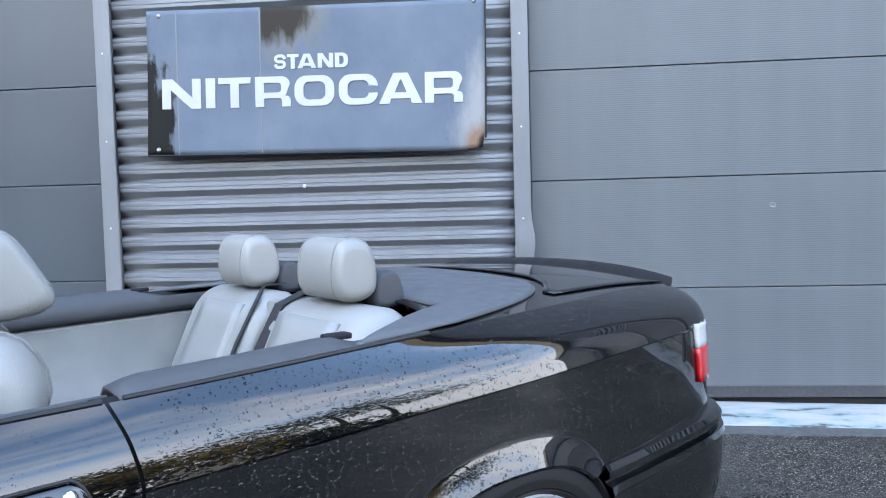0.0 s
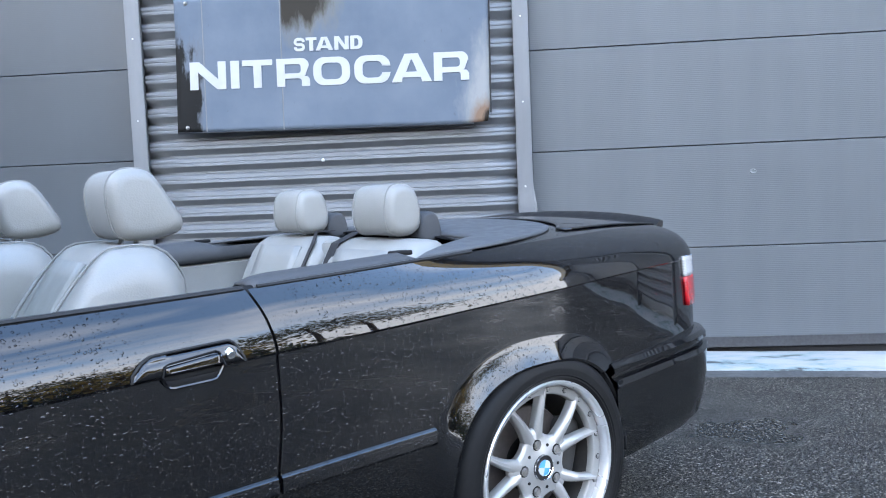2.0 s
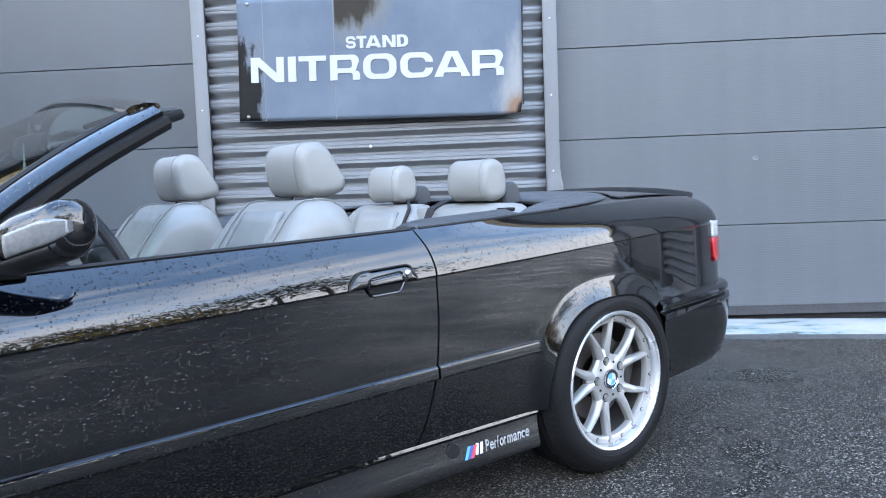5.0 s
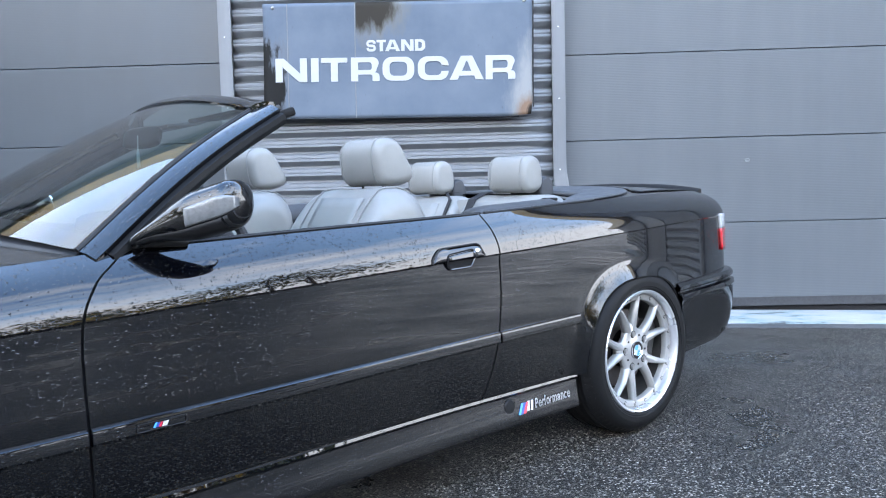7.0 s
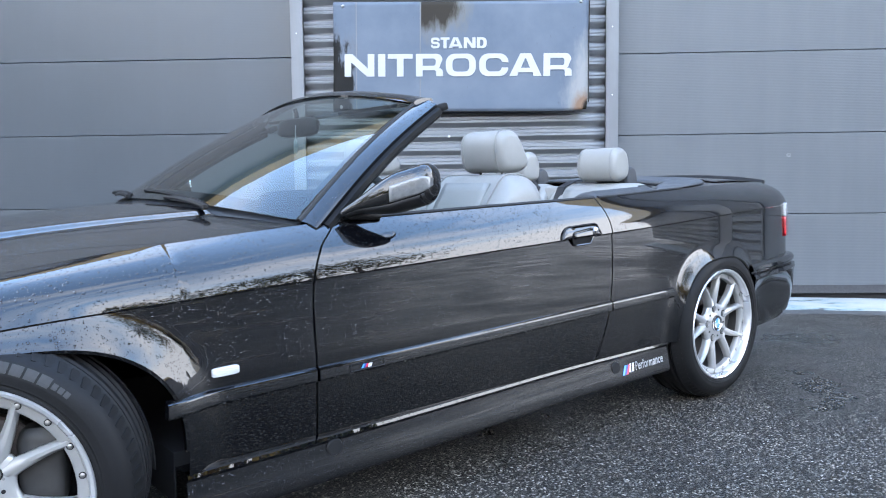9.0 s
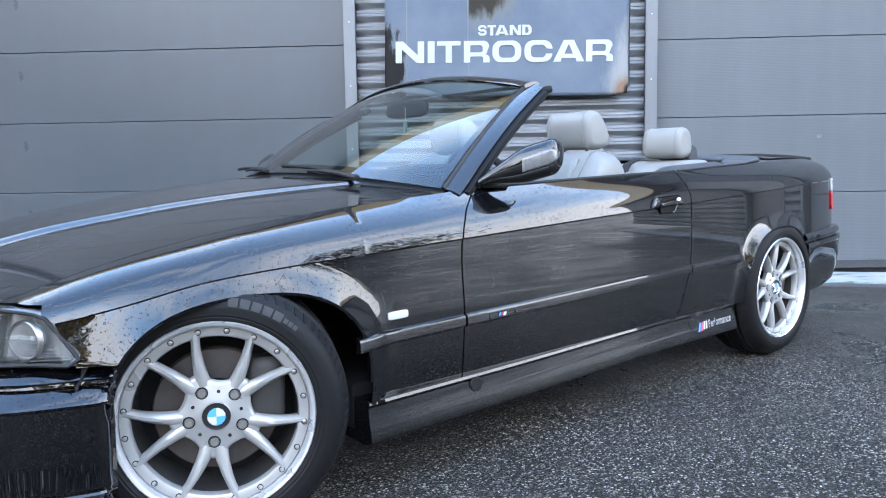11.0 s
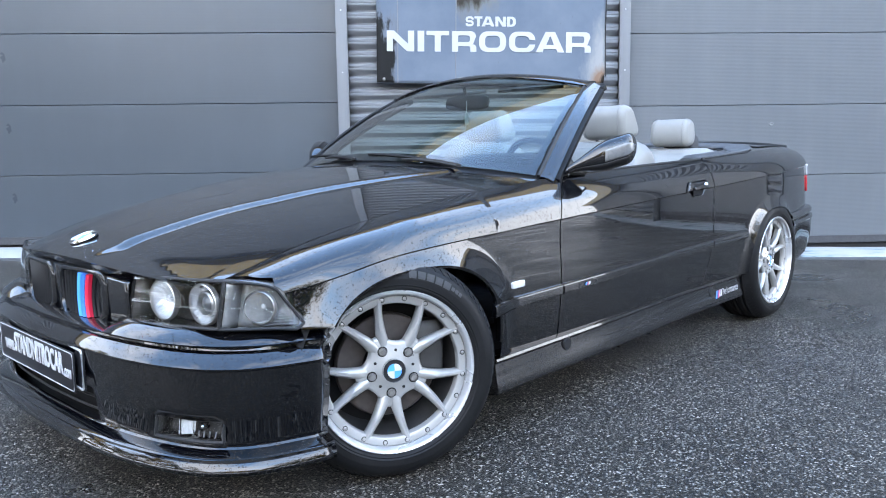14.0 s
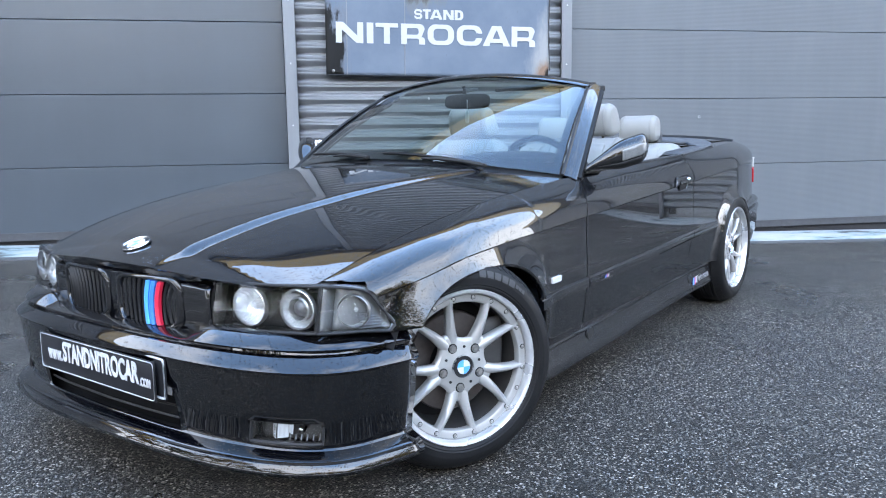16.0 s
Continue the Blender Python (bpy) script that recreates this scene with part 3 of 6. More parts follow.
def corrugated(name, u0, u1, z0, z1, label):
    """Trapezoid sheet with level ribs, 110 mm apart."""
    pitch, depth = 0.1085, 0.048
    shape = ((0.0, 1), (0.034, 0.0), (0.050, 0.0), (0.054, 0.08), (0.058, 0.0), (0.080, 0.0), (0.094, 1))
    line = []
    k = 0
    while z0 + k * pitch < z1:
        line += [(z0 + k * pitch + s * pitch / 0.1085, PIER + d * depth) for s, d in shape]
        k += 1
    line = [(z, y) for z, y in line if z <= z1]
    bm = bmesh.new()
    us = np.linspace(u0, u1, 9)
    add_grid(bm, [[(u, y + 0.0015 * math.sin(u * 3 + z * 9), z) for z, y in line] for u in us])
    return tagged(part(name, bm, SHEET, angle=20, solid=0.001, matrix=WALL), label, "wall cladding", kind="structure")


def backing(name, u0, u1, y0, y1, z0, z1):
    bm = bmesh.new()
    add_box(bm, ((u0 + u1) / 2, (y0 + y1) / 2, (z0 + z1) / 2), (u1 - u0, y1 - y0, z1 - z0))
    return tagged(part(name, bm, BACKWALL, angle=0, matrix=WALL), "plain grey building wall behind the cladding", "wall", kind="structure")


# the unseen west end is drawn out to darken the bumper lip's reflections
backing("wall_north", -34, 24, 4.42, 4.72, 0, TOP)
backing("wall_west", -34.3, -34, 4.42, 14, 0, TOP)
backing("wall_east", 24, 24.3, 4.42, 14, 0, TOP)
corrugated("wall_pier", 0.06, 2.51, -0.05, TOP, "pale grey corrugated metal cladding with level ribs")
corrugated("wall_pier_far", 7.06, 9.5, 0.02, TOP, "pale grey corrugated metal cladding with level ribs")
corrugated("wall_pier_last", 14.06, 24.0, 0.02, TOP, "pale grey corrugated metal cladding with level ribs")
# unseen cladding, lengthened westwards with the wall for the same dark reflection
corrugated("wall_pier_west_unseen", -34.0, -4.5, 0.02, TOP, "pale grey corrugated metal cladding with level ribs")


def flashing(u0, u1, side, dented=False):
    """Folded corner strip; side says on which edge it returns to the door."""
    bm = bmesh.new()
    w = u1 - u0
    face = [(0, 0.03), (0, 0.0), (w * 0.12, -0.004), (w * 0.88, -0.004), (w, 0.0), (w + 0.002, 0.14)]
    if side < 0:
        face = [(w - a, b) for a, b in face]
    rows = []
    for z in [-0.15] + list(np.linspace(0.2, 1.6, 36)) + [2.2, 3.0, TOP]:
        k = math.exp(-((z - 0.93) / 0.10) ** 2) if dented else 0.0
        rows.append([(u0 + a + k * 0.02 * (b > 0.0 or a > w * 0.6), 4.11 + b - k * 0.02 * math.sin(a / w * 3.1), z) for a, b in face])
    add_grid(bm, rows)
    strip = tagged(part("corner_trim", bm, FLASHING, angle=30, solid=0.0015, matrix=WALL),
                   "bent pale grey metal corner strip" if dented else "pale grey folded metal corner strip", "trim", kind="structure")
    for z in np.arange(0.55, TOP, 0.52):
        b2 = bmesh.new()
        add_revolve(b2, [(0.0, -0.004), (0.004, -0.0035), (0.0055, -0.001), (0.0055, 0.003)], 10, pose(u0 + w * 0.5, 4.104, z))
        part("screw", b2, WHITE, strip)


flashing(0.0, 0.095, -1)
flashing(2.468, 2.563, 1, dented=True)
flashing(7.0, 7.095, -1)
flashing(9.47, 9.565, 1)
flashing(14.0, 14.095, -1)
flashing(-4.57, -4.475, 1)


def sectional_door(name, u0, u1, z0, pitch, label, sheet=None):
    bm = bmesh.new()
    add_box(bm, ((u0 + u1) / 2, DOOR + 0.05, 3.15), (u1 - u0, 0.06, 6.5))
    door = tagged(part(name, bm, JOINT, angle=0, matrix=WALL), label, "sectional door", kind="structure")
    gap = 0.005
    pb = bmesh.new()
    add_box(pb, (0, 0.02, pitch / 2), (u1 - u0 - 0.01, 0.04, pitch - gap), bevel=0.004, seg=2)
    first = part("panel", pb, sheet or PANEL, door, angle=15)
    for k in range(10):
        ob = first if k == 0 else bpy.data.objects.new("panel", first.data)
        if k:
            scene.collection.objects.link(ob)
            ob.parent = door
        ob.matrix_basis = pose((u0 + u1) / 2, DOOR, z0 + k * pitch)
    sb = bmesh.new()
    add_sweep(sb, [(u0, DOOR, z0 - 0.002), (u1, DOOR, z0 - 0.002)], [(-0.03, 0.004), (-0.012, 0.004), (-0.006, 0.03), (-0.006, 0.066), (0.0, 0.07), (0.02, 0.07), (0.02, 0.004)],
              [((0, 1, 0), (0, 0, 1))] * 2)
    part("bottom_seal", sb, SEAL, door, "dark rubber bottom seal")
    return door


# left door takes the sheet whose colour stands in for dim reflections
sectional_door("door_1", -4.48, 0.0, 0.137, 0.603, "closed grey sectional door of broad level panels, darkened for dim reflections", PANEL_DIMMED)
right_door = sectional_door("door_2", 2.563, 7.0, 0.002, 0.640, "closed grey sectional door of broad ribbed panels, dented once")
sectional_door("door_3", 9.565, 14.0, 0.0, 0.640, "closed grey sectional door of broad level panels")
bm = bmesh.new()
add_revolve(bm, [(0.0, 0.001), (0.012, -0.001), (0.018, -0.003), (0.021, 0.001)], 14, pose(3.93, DOOR, 1.108) @ Matrix.Diagonal((1, 1, 0.7, 1)))
part("dent", bm, FLASHING, right_door)
for u0, u1 in ((-4.48, 0.0), (2.57, 7.0), (9.565, 14.0)):
    bm = bmesh.new()
    add_box(bm, ((u0 + u1) / 2, DOOR + 0.03, 6.45), (u1 - u0, 0.1, 0.3), bevel=0.004)
    tagged(part("lintel_trim", bm, FLASHING, angle=30, matrix=WALL), "pale grey metal strip above a door", "trim", kind="structure")

# ochre fascia along the roof's edge, unseen, added for the gold the car mirrors
bm = bmesh.new()
add_box(bm, (-5.0, 4.16, TOP - 0.38), (58.0, 0.46, 0.76), bevel=0.02)
tagged(part("fascia", bm, OCHRE, angle=30, matrix=WALL), "unseen ochre metal fascia along the roof edge, added for its reflection", "trim", kind="structure")

# white painted threshold and the concrete strip before it
bm = bmesh.new()
us = np.linspace(-12, 24, 300)


def lift(u):
    return ground_z(u + 0.05, 4.0)


add_grid(bm, [[(u, DOOR + 0.03, lift(u) - 0.02), (u, DOOR - 0.005, lift(u) + 0.056), (u, 4.14, lift(u) + 0.05), (u, 3.97, lift(u) + 0.018), (u, 3.925 + 0.012 * noise.noise((u * 3, 0, 0)), lift(u) + 0.008), (u, 3.915 + 0.02 * noise.noise((u * 3, 5, 0)), lift(u) - 0.01)] for u in us])
tagged(part("threshold", bm, THRESHOLD, angle=40, matrix=WALL), "worn white painted strip along the foot of the doors", "pavement", kind="structure")
bm = bmesh.new()
add_grid(bm, [[(u, 3.95, lift(u) + 0.005), (u, 3.80 + 0.03 * noise.noise((u * 2, 3, 0)), ground_z(u, 3.80) + 0.004), (u, 3.77 + 0.04 * noise.noise((u * 2, 8, 0)), ground_z(u, 3.77) - 0.004)] for u in us])
tagged(part("concrete_strip", bm, KERB_GREY, angle=40, matrix=WALL), "rough grey concrete strip beside the painted threshold", "pavement", kind="structure")

# the sign
SX0, SX1, SZ0, SZ1 = 0.342, 2.314, 1.495, 2.330
SW, SH = SX1 - SX0, SZ1 - SZ0
sign_at = WALL @ pose(SX0, 4.055, SZ0, 0, 0.85, 0)
bm = bmesh.new()


def sheet_bend(x, z):
    """How far the sheet stands off its plane: both lower corners curl out."""
    r = max(0.0, 1 - math.hypot((SW - x) / 0.22, z / 0.5)) ** 1.5 * 0.05
    s = max(0.0, 1 - math.hypot(x / 0.16, z / 0.6)) ** 1.5 * 0.03
    return -r - s + 0.003 * math.sin(x * 2.3)


rows = []
for i in range(61):
    x = SW * i / 60
    col = []
    for j in range(31):
        z = SH * j / 30
        dx = 0.0
        if i > 52 and j < 5:
            k = max(0.0, math.hypot((i - 52) / 8, (5 - j) / 5) - 0.95)
            dx = k * 0.03
        col.append((x - dx, sheet_bend(x, z), z + dx * 0.6))
    rows.append(col)
add_grid(bm, rows)
sign = part("sign", bm, make_sign_face(SW, SH), None, angle=40, solid=0.004, matrix=sign_at)
tagged(sign, "weathered blue-grey dealer sign with white lettering and scorched corners", "sign")
# each letter takes its own width along its line
for word, x0, x1, z0, z1, spans in (
        ("NITROCAR", 0.087, 1.848, 0.266, 0.438, ((0, 70), (79, 96), (102, 160), (168, 231), (238, 308), (316, 384), (386, 461), (465, 530))),
        ("STAND", 0.757, 1.193, 0.480, 0.562, ((0, 94), (97, 180), (172, 305), (316, 426), (438, 530)))):
    for char, (s0, s1) in zip(word, spans):
        bm = outline_mesh(wide_letter(char, (x1 - x0) * (s1 - s0) / 530, z1 - z0), lerp(x0, x1, s0 / 530), z0, 0.002)
        for v in bm.verts:
            v.co.y += sheet_bend(v.co.x, v.co.z) - 0.0035
        part("letter", bm, LETTER, sign, "white sign letter", angle=0)
for x in (0.175, 0.674):
    bm = bmesh.new()
    add_grid(bm, [[(x, sheet_bend(x, z) - 0.0015, z), (x + 0.004, sheet_bend(x, z) - 0.0035, z), (x + 0.008, sheet_bend(x, z) - 0.0015, z)] for z in np.linspace(0.0, SH, 20)])
    part("sheet_seam", bm, FLASHING, sign)
bm = bmesh.new()
add_tube(bm, [(SW * i / 40, sheet_bend(SW * i / 40, 0) + 0.001, -0.004) for i in range(39)], 0.006, 6)
part("lower_edge", bm, TRIM, sign)
bm = bmesh.new()
add_tube(bm, [(SW + 0.004, sheet_bend(SW, z), z) for z in np.linspace(0.06, SH, 20)], 0.005, 6)
part("side_edge", bm, TRIM, sign)
for x, z in ((0.075, SH - 0.03), (0.06, 0.03), (SW - 0.06, SH - 0.01)):
    bm = bmesh.new()
    add_revolve(bm, [(0, -0.012), (0.007, -0.011), (0.012, -0.004), (0.014, 0.0)], 12, pose(x, sheet_bend(x, z), z))
    part("fixing_bolt", bm, STEEL, sign)
for x in (0.25, SW - 0.3):
    bm = bmesh.new()
    add_box(bm, (x, 0.05, SH / 2), (0.05, 0.085, SH * 0.9), bevel=0.003)
    part("rear_batten", bm, TRIM, sign)
bm = bmesh.new()
add_revolve(bm, [(0, -0.006), (0.006, -0.006), (0.009, -0.003), (0.012, 0.0)], 12, pose(1.24, PIER - 0.001, 1.29))
tagged(part("cladding_screw", bm, WHITE, matrix=WALL), "white capped screw in the corrugated cladding", "screw")

# ---------------------------------------------------------------- the car
# x runs from the front axle to the back, the near (left) side is at negative y
car = thing("convertible_car", "rain-beaded glossy black two-door convertible with its roof folded down", "car")
AXLES, HUB_Z, ARCH_R = (0.0, 2.70), 0.317, 0.338

top_z = smooth((-0.50, 0.592), (-0.43, 0.617), (-0.2, 0.688), (0.06, 0.742), (0.36, 0.782), (0.65, 0.808), (0.86, 0.824), (1.2, 0.838), (1.95, 0.862), (2.5, 0.885), (3.0, 0.903), (3.3, 0.909), (3.5, 0.904), (3.58, 0.890), (3.62, 0.866))
top_y = smooth((-0.50, 0.645), (-0.3, 0.675), (0, 0.697), (0.4, 0.717), (0.86, 0.738), (1.3, 0.750), (1.95, 0.750), (2.5, 0.722), (3.0, 0.668), (3.3, 0.615), (3.5, 0.568), (3.62, 0.50))
crease_z = smooth((-0.5, 0.55), (-0.33, 0.582), (0.28, 0.658), (0.744, 0.685), (1.978, 0.739), (3.45, 0.795), (3.62, 0.79))
crease_y = smooth((-0.5, 0.69), (-0.36, 0.768), (-0.2, 0.802), (0.0, 0.820), (0.4, 0.829), (0.9, 0.829), (1.98, 0.809), (2.7, 0.804), (3.1, 0.767), (3.3, 0.736), (3.47, 0.700), (3.56, 0.668), (3.60, 0.635), (3.62, 0.60))
mid_y = smooth((-0.5, 0.70), (-0.36, 0.775), (-0.2, 0.808), (0.0, 0.825), (0.4, 0.834), (0.9, 0.834), (1.98, 0.814), (2.7, 0.810), (3.1, 0.773), (3.3, 0.742), (3.47, 0.706), (3.56, 0.674), (3.60, 0.64), (3.62, 0.605))
sill_z = smooth((0.3, 0.262), (0.75, 0.270), (1.9, 0.286), (2.4, 0.286))


ARCHES = ((0.06, 0.345), (2.70, 0.314))     # middle and half width of each wheel arch
ARCH_H, ARCH_N = 0.302, 2.5


def arch_z(x):
    z = 0.0
    for cx, w in ARCHES:
        d = abs(x - cx) / w
        if d < 1:
            z = max(z, 0.300 + ARCH_H * (1 - d**ARCH_N) ** (1 / ARCH_N))
    return z


def low_z(x):
    base = 0.484 if x < -0.1 else 0.536 + (x - 3.0) * 0.04 if x > 2.8 else sill_z(x)
    return max(base, arch_z(x))


def flare(x, z):
    f = 0.0
    for cx, w in ARCHES:
        r = (abs((x - cx) / w) ** ARCH_N + abs((z - 0.300) / ARCH_H) ** ARCH_N) ** (1 / ARCH_N)
        wide, out = (0.26, 0.030) if cx < 1 else (0.20, 0.024)
        s = min(max((1 + wide - r) / wide, 0.0), 1.0)
        f += out * s**1.45
    return f


def side_point(x, v, n_up=9):
    """The body side at x; v = 0 at the top edge, 0.4 at the crease, 1 at the lower edge."""
    zt, yt, zc, yc, zl = top_z(x), top_y(x), crease_z(x), crease_y(x), low_z(x)
    if x < 0.7:
        d = zc - (arch_z(x) + 0.024)
        zc = zc + 0.5 * (math.sqrt(d * d + 0.035**2) - d)
    zc = min(zc, zt - 0.012)
    h, w = zt - zc, yc - yt
    if v <= 0.4:
        s = v / 0.4
        lean_t, lean_c, k = min(1.4, 1.55 * math.atan2(w, h)), 0.14, 0.4 * math.hypot(w, h)
        p = ((yt, zt), (yt + k * math.sin(lean_t), zt - k * math.cos(lean_t)), (yc - k * math.sin(lean_c), zc + k * math.cos(lean_c)), (yc, zc))
        c = ((1 - s) ** 3, 3 * (1 - s) ** 2 * s, 3 * (1 - s) * s * s, s**3)
        y, z = (sum(k * q[i] for k, q in zip(c, p)) for i in (0, 1))
    else:
        s = (v - 0.4) / 0.6
        step = 0.004 * min(1.0, max(0.0, (zc - arch_z(x) - 0.02) / 0.05)) if x < 0.6 else 0.004
        za = zc - 0.004
        z = za + (zl - za) * s
        m = mid_y(x)
        if z > 0.49:
            q = (za - z) / max(za - 0.49, 1e-4)
            y = (yc - step) + (m - yc + step) * min(q, 1.0)
        else:
            y = m - 0.026 * ((0.49 - z) / 0.22) ** 1.5
    return y + flare(x, z), z


V_ROWS = [0.4 * i / 10 for i in range(11)] + [0.402] + [0.4 + 0.6 * (i / 18) for i in range(1, 19)]


def body_side(name, x0, x1, left, right, side, label=""):
    """One outer panel between the shut lines left(z) and right(z)."""
    xs = set(np.linspace(x0, x1, max(8, int((x1 - x0) / 0.03)))) | set(np.linspace(3.36, 3.615, 30) if x1 > 3 else [])
    for cx, w in ARCHES:
        for a in np.linspace(0, math.pi, 65):
            x = cx + w * math.copysign(abs(math.cos(a)) ** 0.8, math.cos(a))
            if x0 + 0.01 < x < x1 - 0.01:
                xs.add(x)
    rows = []
    for x in sorted(xs):
        w0, w1 = max(0.0, 1 - (x - x0) / 0.36) ** 2, max(0.0, 1 - (x1 - x) / 0.36) ** 2
        row = []
        for v in V_ROWS:
            xx = x
            for _ in range(2):
                y, z = side_point(xx, v)
                xx = x + w0 * (left(z) - x0) + w1 * (right(z) - x1)
            y, z = side_point(xx, v)
            row.append((xx, side * y, z))
        rows.append(row)
    bm = bmesh.new()
    add_grid(bm, rows)
    # rolled lips along the wheel arches
    for cx, w in ARCHES:
        pts = [r[-1] for r in rows if abs(r[-1][0] - cx) < w * 0.9999 and arch_z(r[-1][0]) >= r[-1][2] - 1e-3]
        if len(pts) > 8:
            inner = []
            for p in pts:
                d = Vector((p[0] - cx, 0, p[2] - 0.300)).normalized()
                inner.append([Vector(p), Vector(p) - d * 0.007 + Vector((0, -side * 0.002, 0)), Vector(p) - d * 0.008 + Vector((0, -side * 0.014, 0)), Vector(p) + d * 0.004 + Vector((0, -side * 0.03, 0))])
            add_grid(bm, inner)
    return part(name, bm, PAINT, car, label, angle=28, solid=0.0)


front_gap = smooth((0.25, 0.755), (0.46, 0.745), (0.60, 0.742), (0.685, 0.748), (0.76, 0.785), (0.80, 0.835), (0.825, 0.87))
rear_gap = smooth((0.27, 1.895), (0.34, 1.928), (0.494, 1.964), (0.64, 1.979), (0.739, 1.978), (0.80, 1.968), (0.87, 1.943))
lamp_edge = smooth((0.47, -0.310), (0.503, -0.316), (0.55, -0.332), (0.59, -0.350), (0.602, -0.372), (0.612, -0.415), (0.62, -0.44))
G = 0.003
for side in (-1, 1):
    body_side("front_wing", -0.36, 0.745, lamp_edge, lambda z: front_gap(z) - G, side)
    body_side("door", 0.745, 1.975, lambda z: front_gap(z) + G, lambda z: rear_gap(z) - G, side)
    body_side("rear_quarter", 1.975, 3.62, lambda z: rear_gap(z) + G, lambda z: 3.62, side)
    # dark strips behind the shut lines
    for gap in (front_gap, rear_gap):
        bm = bmesh.new()
        rows = []
        for z in np.linspace(0.27, 0.868 if gap is rear_gap else 0.82, 24):
            x = gap(z)
            v = min(V_ROWS, key=lambda q: abs(side_point(x, q)[1] - z))
            y = side_point(x, v)[0] - 0.014
            rows.append([(x - 0.02, side * y, z), (x + 0.02, side * y, z)])
        add_grid(bm, rows)
        part("shut_line_seal", bm, DARK, car, solid=0.004)

# rubbing strips along the flanks
strip_z = lambda x: 0.460 + 0.028 * (x - 0.745)
for side in (-1, 1):
    for x0, x1 in ((0.352, 0.741), (0.749, 1.960), (1.968, 2.352)):
        bm = bmesh.new()
        xs = np.linspace(x0, x1, max(6, int((x1 - x0) / 0.04)))
        rows = []
        for x in xs:
            z1, z0 = strip_z(x), strip_z(x) - 0.036
            y = max(mid_y(x) - 0.001, 0) + flare(x, z1 - 0.02) * 0.9
            rows.append([(x, side * (y - 0.008), z1 + 0.005), (x, side * (y + 0.005), z1), (x, side * (y + 0.0088), z1 - 0.003), (x, side * (y + 0.0100), z1 - 0.009), (x, side * (y + 0.0105), z0 + 0.006), (x, side * (y + 0.007), z0), (x, side * (y - 0.014), z0 - 0.001)])
        vs = add_grid(bm, rows)
        cap(bm, vs[0]), cap(bm, vs[-1])
        part("rubbing_strip", bm, PAINT, car, angle=30)

# side skirts
skirt_y = lambda x: mid_y(x) - 0.022 - 0.010 * (x - 0.4)
skirt = ((-0.035, 0.004), (0.000, 0.006), (0.012, 0.002), (0.014, -0.006), (0.007, -0.016), (0.008, -0.03), (0.014, -0.07), (0.021, -0.100), (0.018, -0.112), (-0.02, -0.122), (-0.12, -0.118), (-0.12, 0.0))
for side in (-1, 1):
    bm = bmesh.new()
    xs = np.concatenate([np.linspace(0.405, 0.5, 5), np.linspace(0.56, 2.2, 20), np.linspace(2.26, 2.372, 4)])
    path = [(x, side * skirt_y(x), sill_z(x) - 0.004) for x in xs]
    add_sweep(bm, path, skirt, [((0, side, 0), (0, 0, 1))] * len(path))
    sk = part("side_skirt", bm, PAINT, car, angle=28)
    for x in (0.80, 2.030):
        bm = bmesh.new()
        add_revolve(bm, [(0, -0.002), (0.021, -0.002), (0.023, 0.001), (0.024, 0.004)], 20, pose(x, side * (skirt_y(x) + 0.013), 0.236, 0, 0, 0 if side < 0 else 180))
        part("jacking_cover", bm, TRIM, sk)
    # coloured strokes and pale marks of the sticker
    x = 2.066
    for k, mat in enumerate((BLUE, NAVY, RED)):
        bm = bmesh.new()
        y = side * (skirt_y(x) + 0.0185)
        add_grid(bm, [[(x + k * 0.012, y, 0.202), (x + k * 0.012 + 0.011, y, 0.202)], [(x + k * 0.012 + 0.018, y - side * 0.0068, 0.236), (x + k * 0.012 + 0.029, y - side * 0.0068, 0.236)]])
        part("sticker_stroke", bm, mat, sk, angle=0, solid=0.0006)
    sy = lambda x, z: side * (skirt_y(x) + 0.0185 - (z - 0.202) * 0.20)
    bm = bmesh.new()
    for k in range(2):
        x0 = 2.108 + k * 0.017
        add_grid(bm, [[(x0, sy(x0, 0.207), 0.207), (x0 + 0.011, sy(x0, 0.207), 0.207)], [(x0 + 0.007, sy(x0, 0.238), 0.238), (x0 + 0.018, sy(x0, 0.238), 0.238)]])
    part("sticker_mark", bm, WHITE, sk, angle=0, solid=0.0006)
    for k, (char, w) in enumerate(zip("Performance", (12, 12, 8, 7, 12, 8, 18, 12, 12, 12, 12))):
        x0 = 2.148 + 0.00136 * sum((12, 12, 8, 7, 12, 8, 18, 12, 12, 12, 12)[:k]) + 0.0012 * k
        bm = text_mesh(char, (0, 0.0, 0.00136 * w, 0.032 if char in "Pf" else 0.023), 0.02, 0.0006, 0.2)
        for v in bm.verts:
            xx = v.co.x if side < 0 else 0.00136 * w - v.co.x
            zz = 0.2085 + 0.0016 * k / 5 + v.co.z
            x1 = x0 + xx if side < 0 else 4.40 - x0 - xx
            v.co = Vector((x1, sy(x1, zz) + side * abs(v.co.y), zz))
        part("sticker_letter", bm, WHITE, sk, "white sticker letter", angle=0)

# ------------------------------------------------ bonnet
nose_x = lambda y: -0.606 + 0.030 * (abs(y) / 0.35) ** 2 if abs(y) < 0.35 else -0.576 + 0.112 * ((abs(y) - 0.35) / 0.31) ** 1.5
tail_x = lambda y: 0.552 + 0.195 * (abs(y) / 0.70) ** 2
ridge_y = smooth((-0.65, 0.20), (-0.45, 0.24), (0.0, 0.34), (0.4, 0.43), (0.85, 0.52))


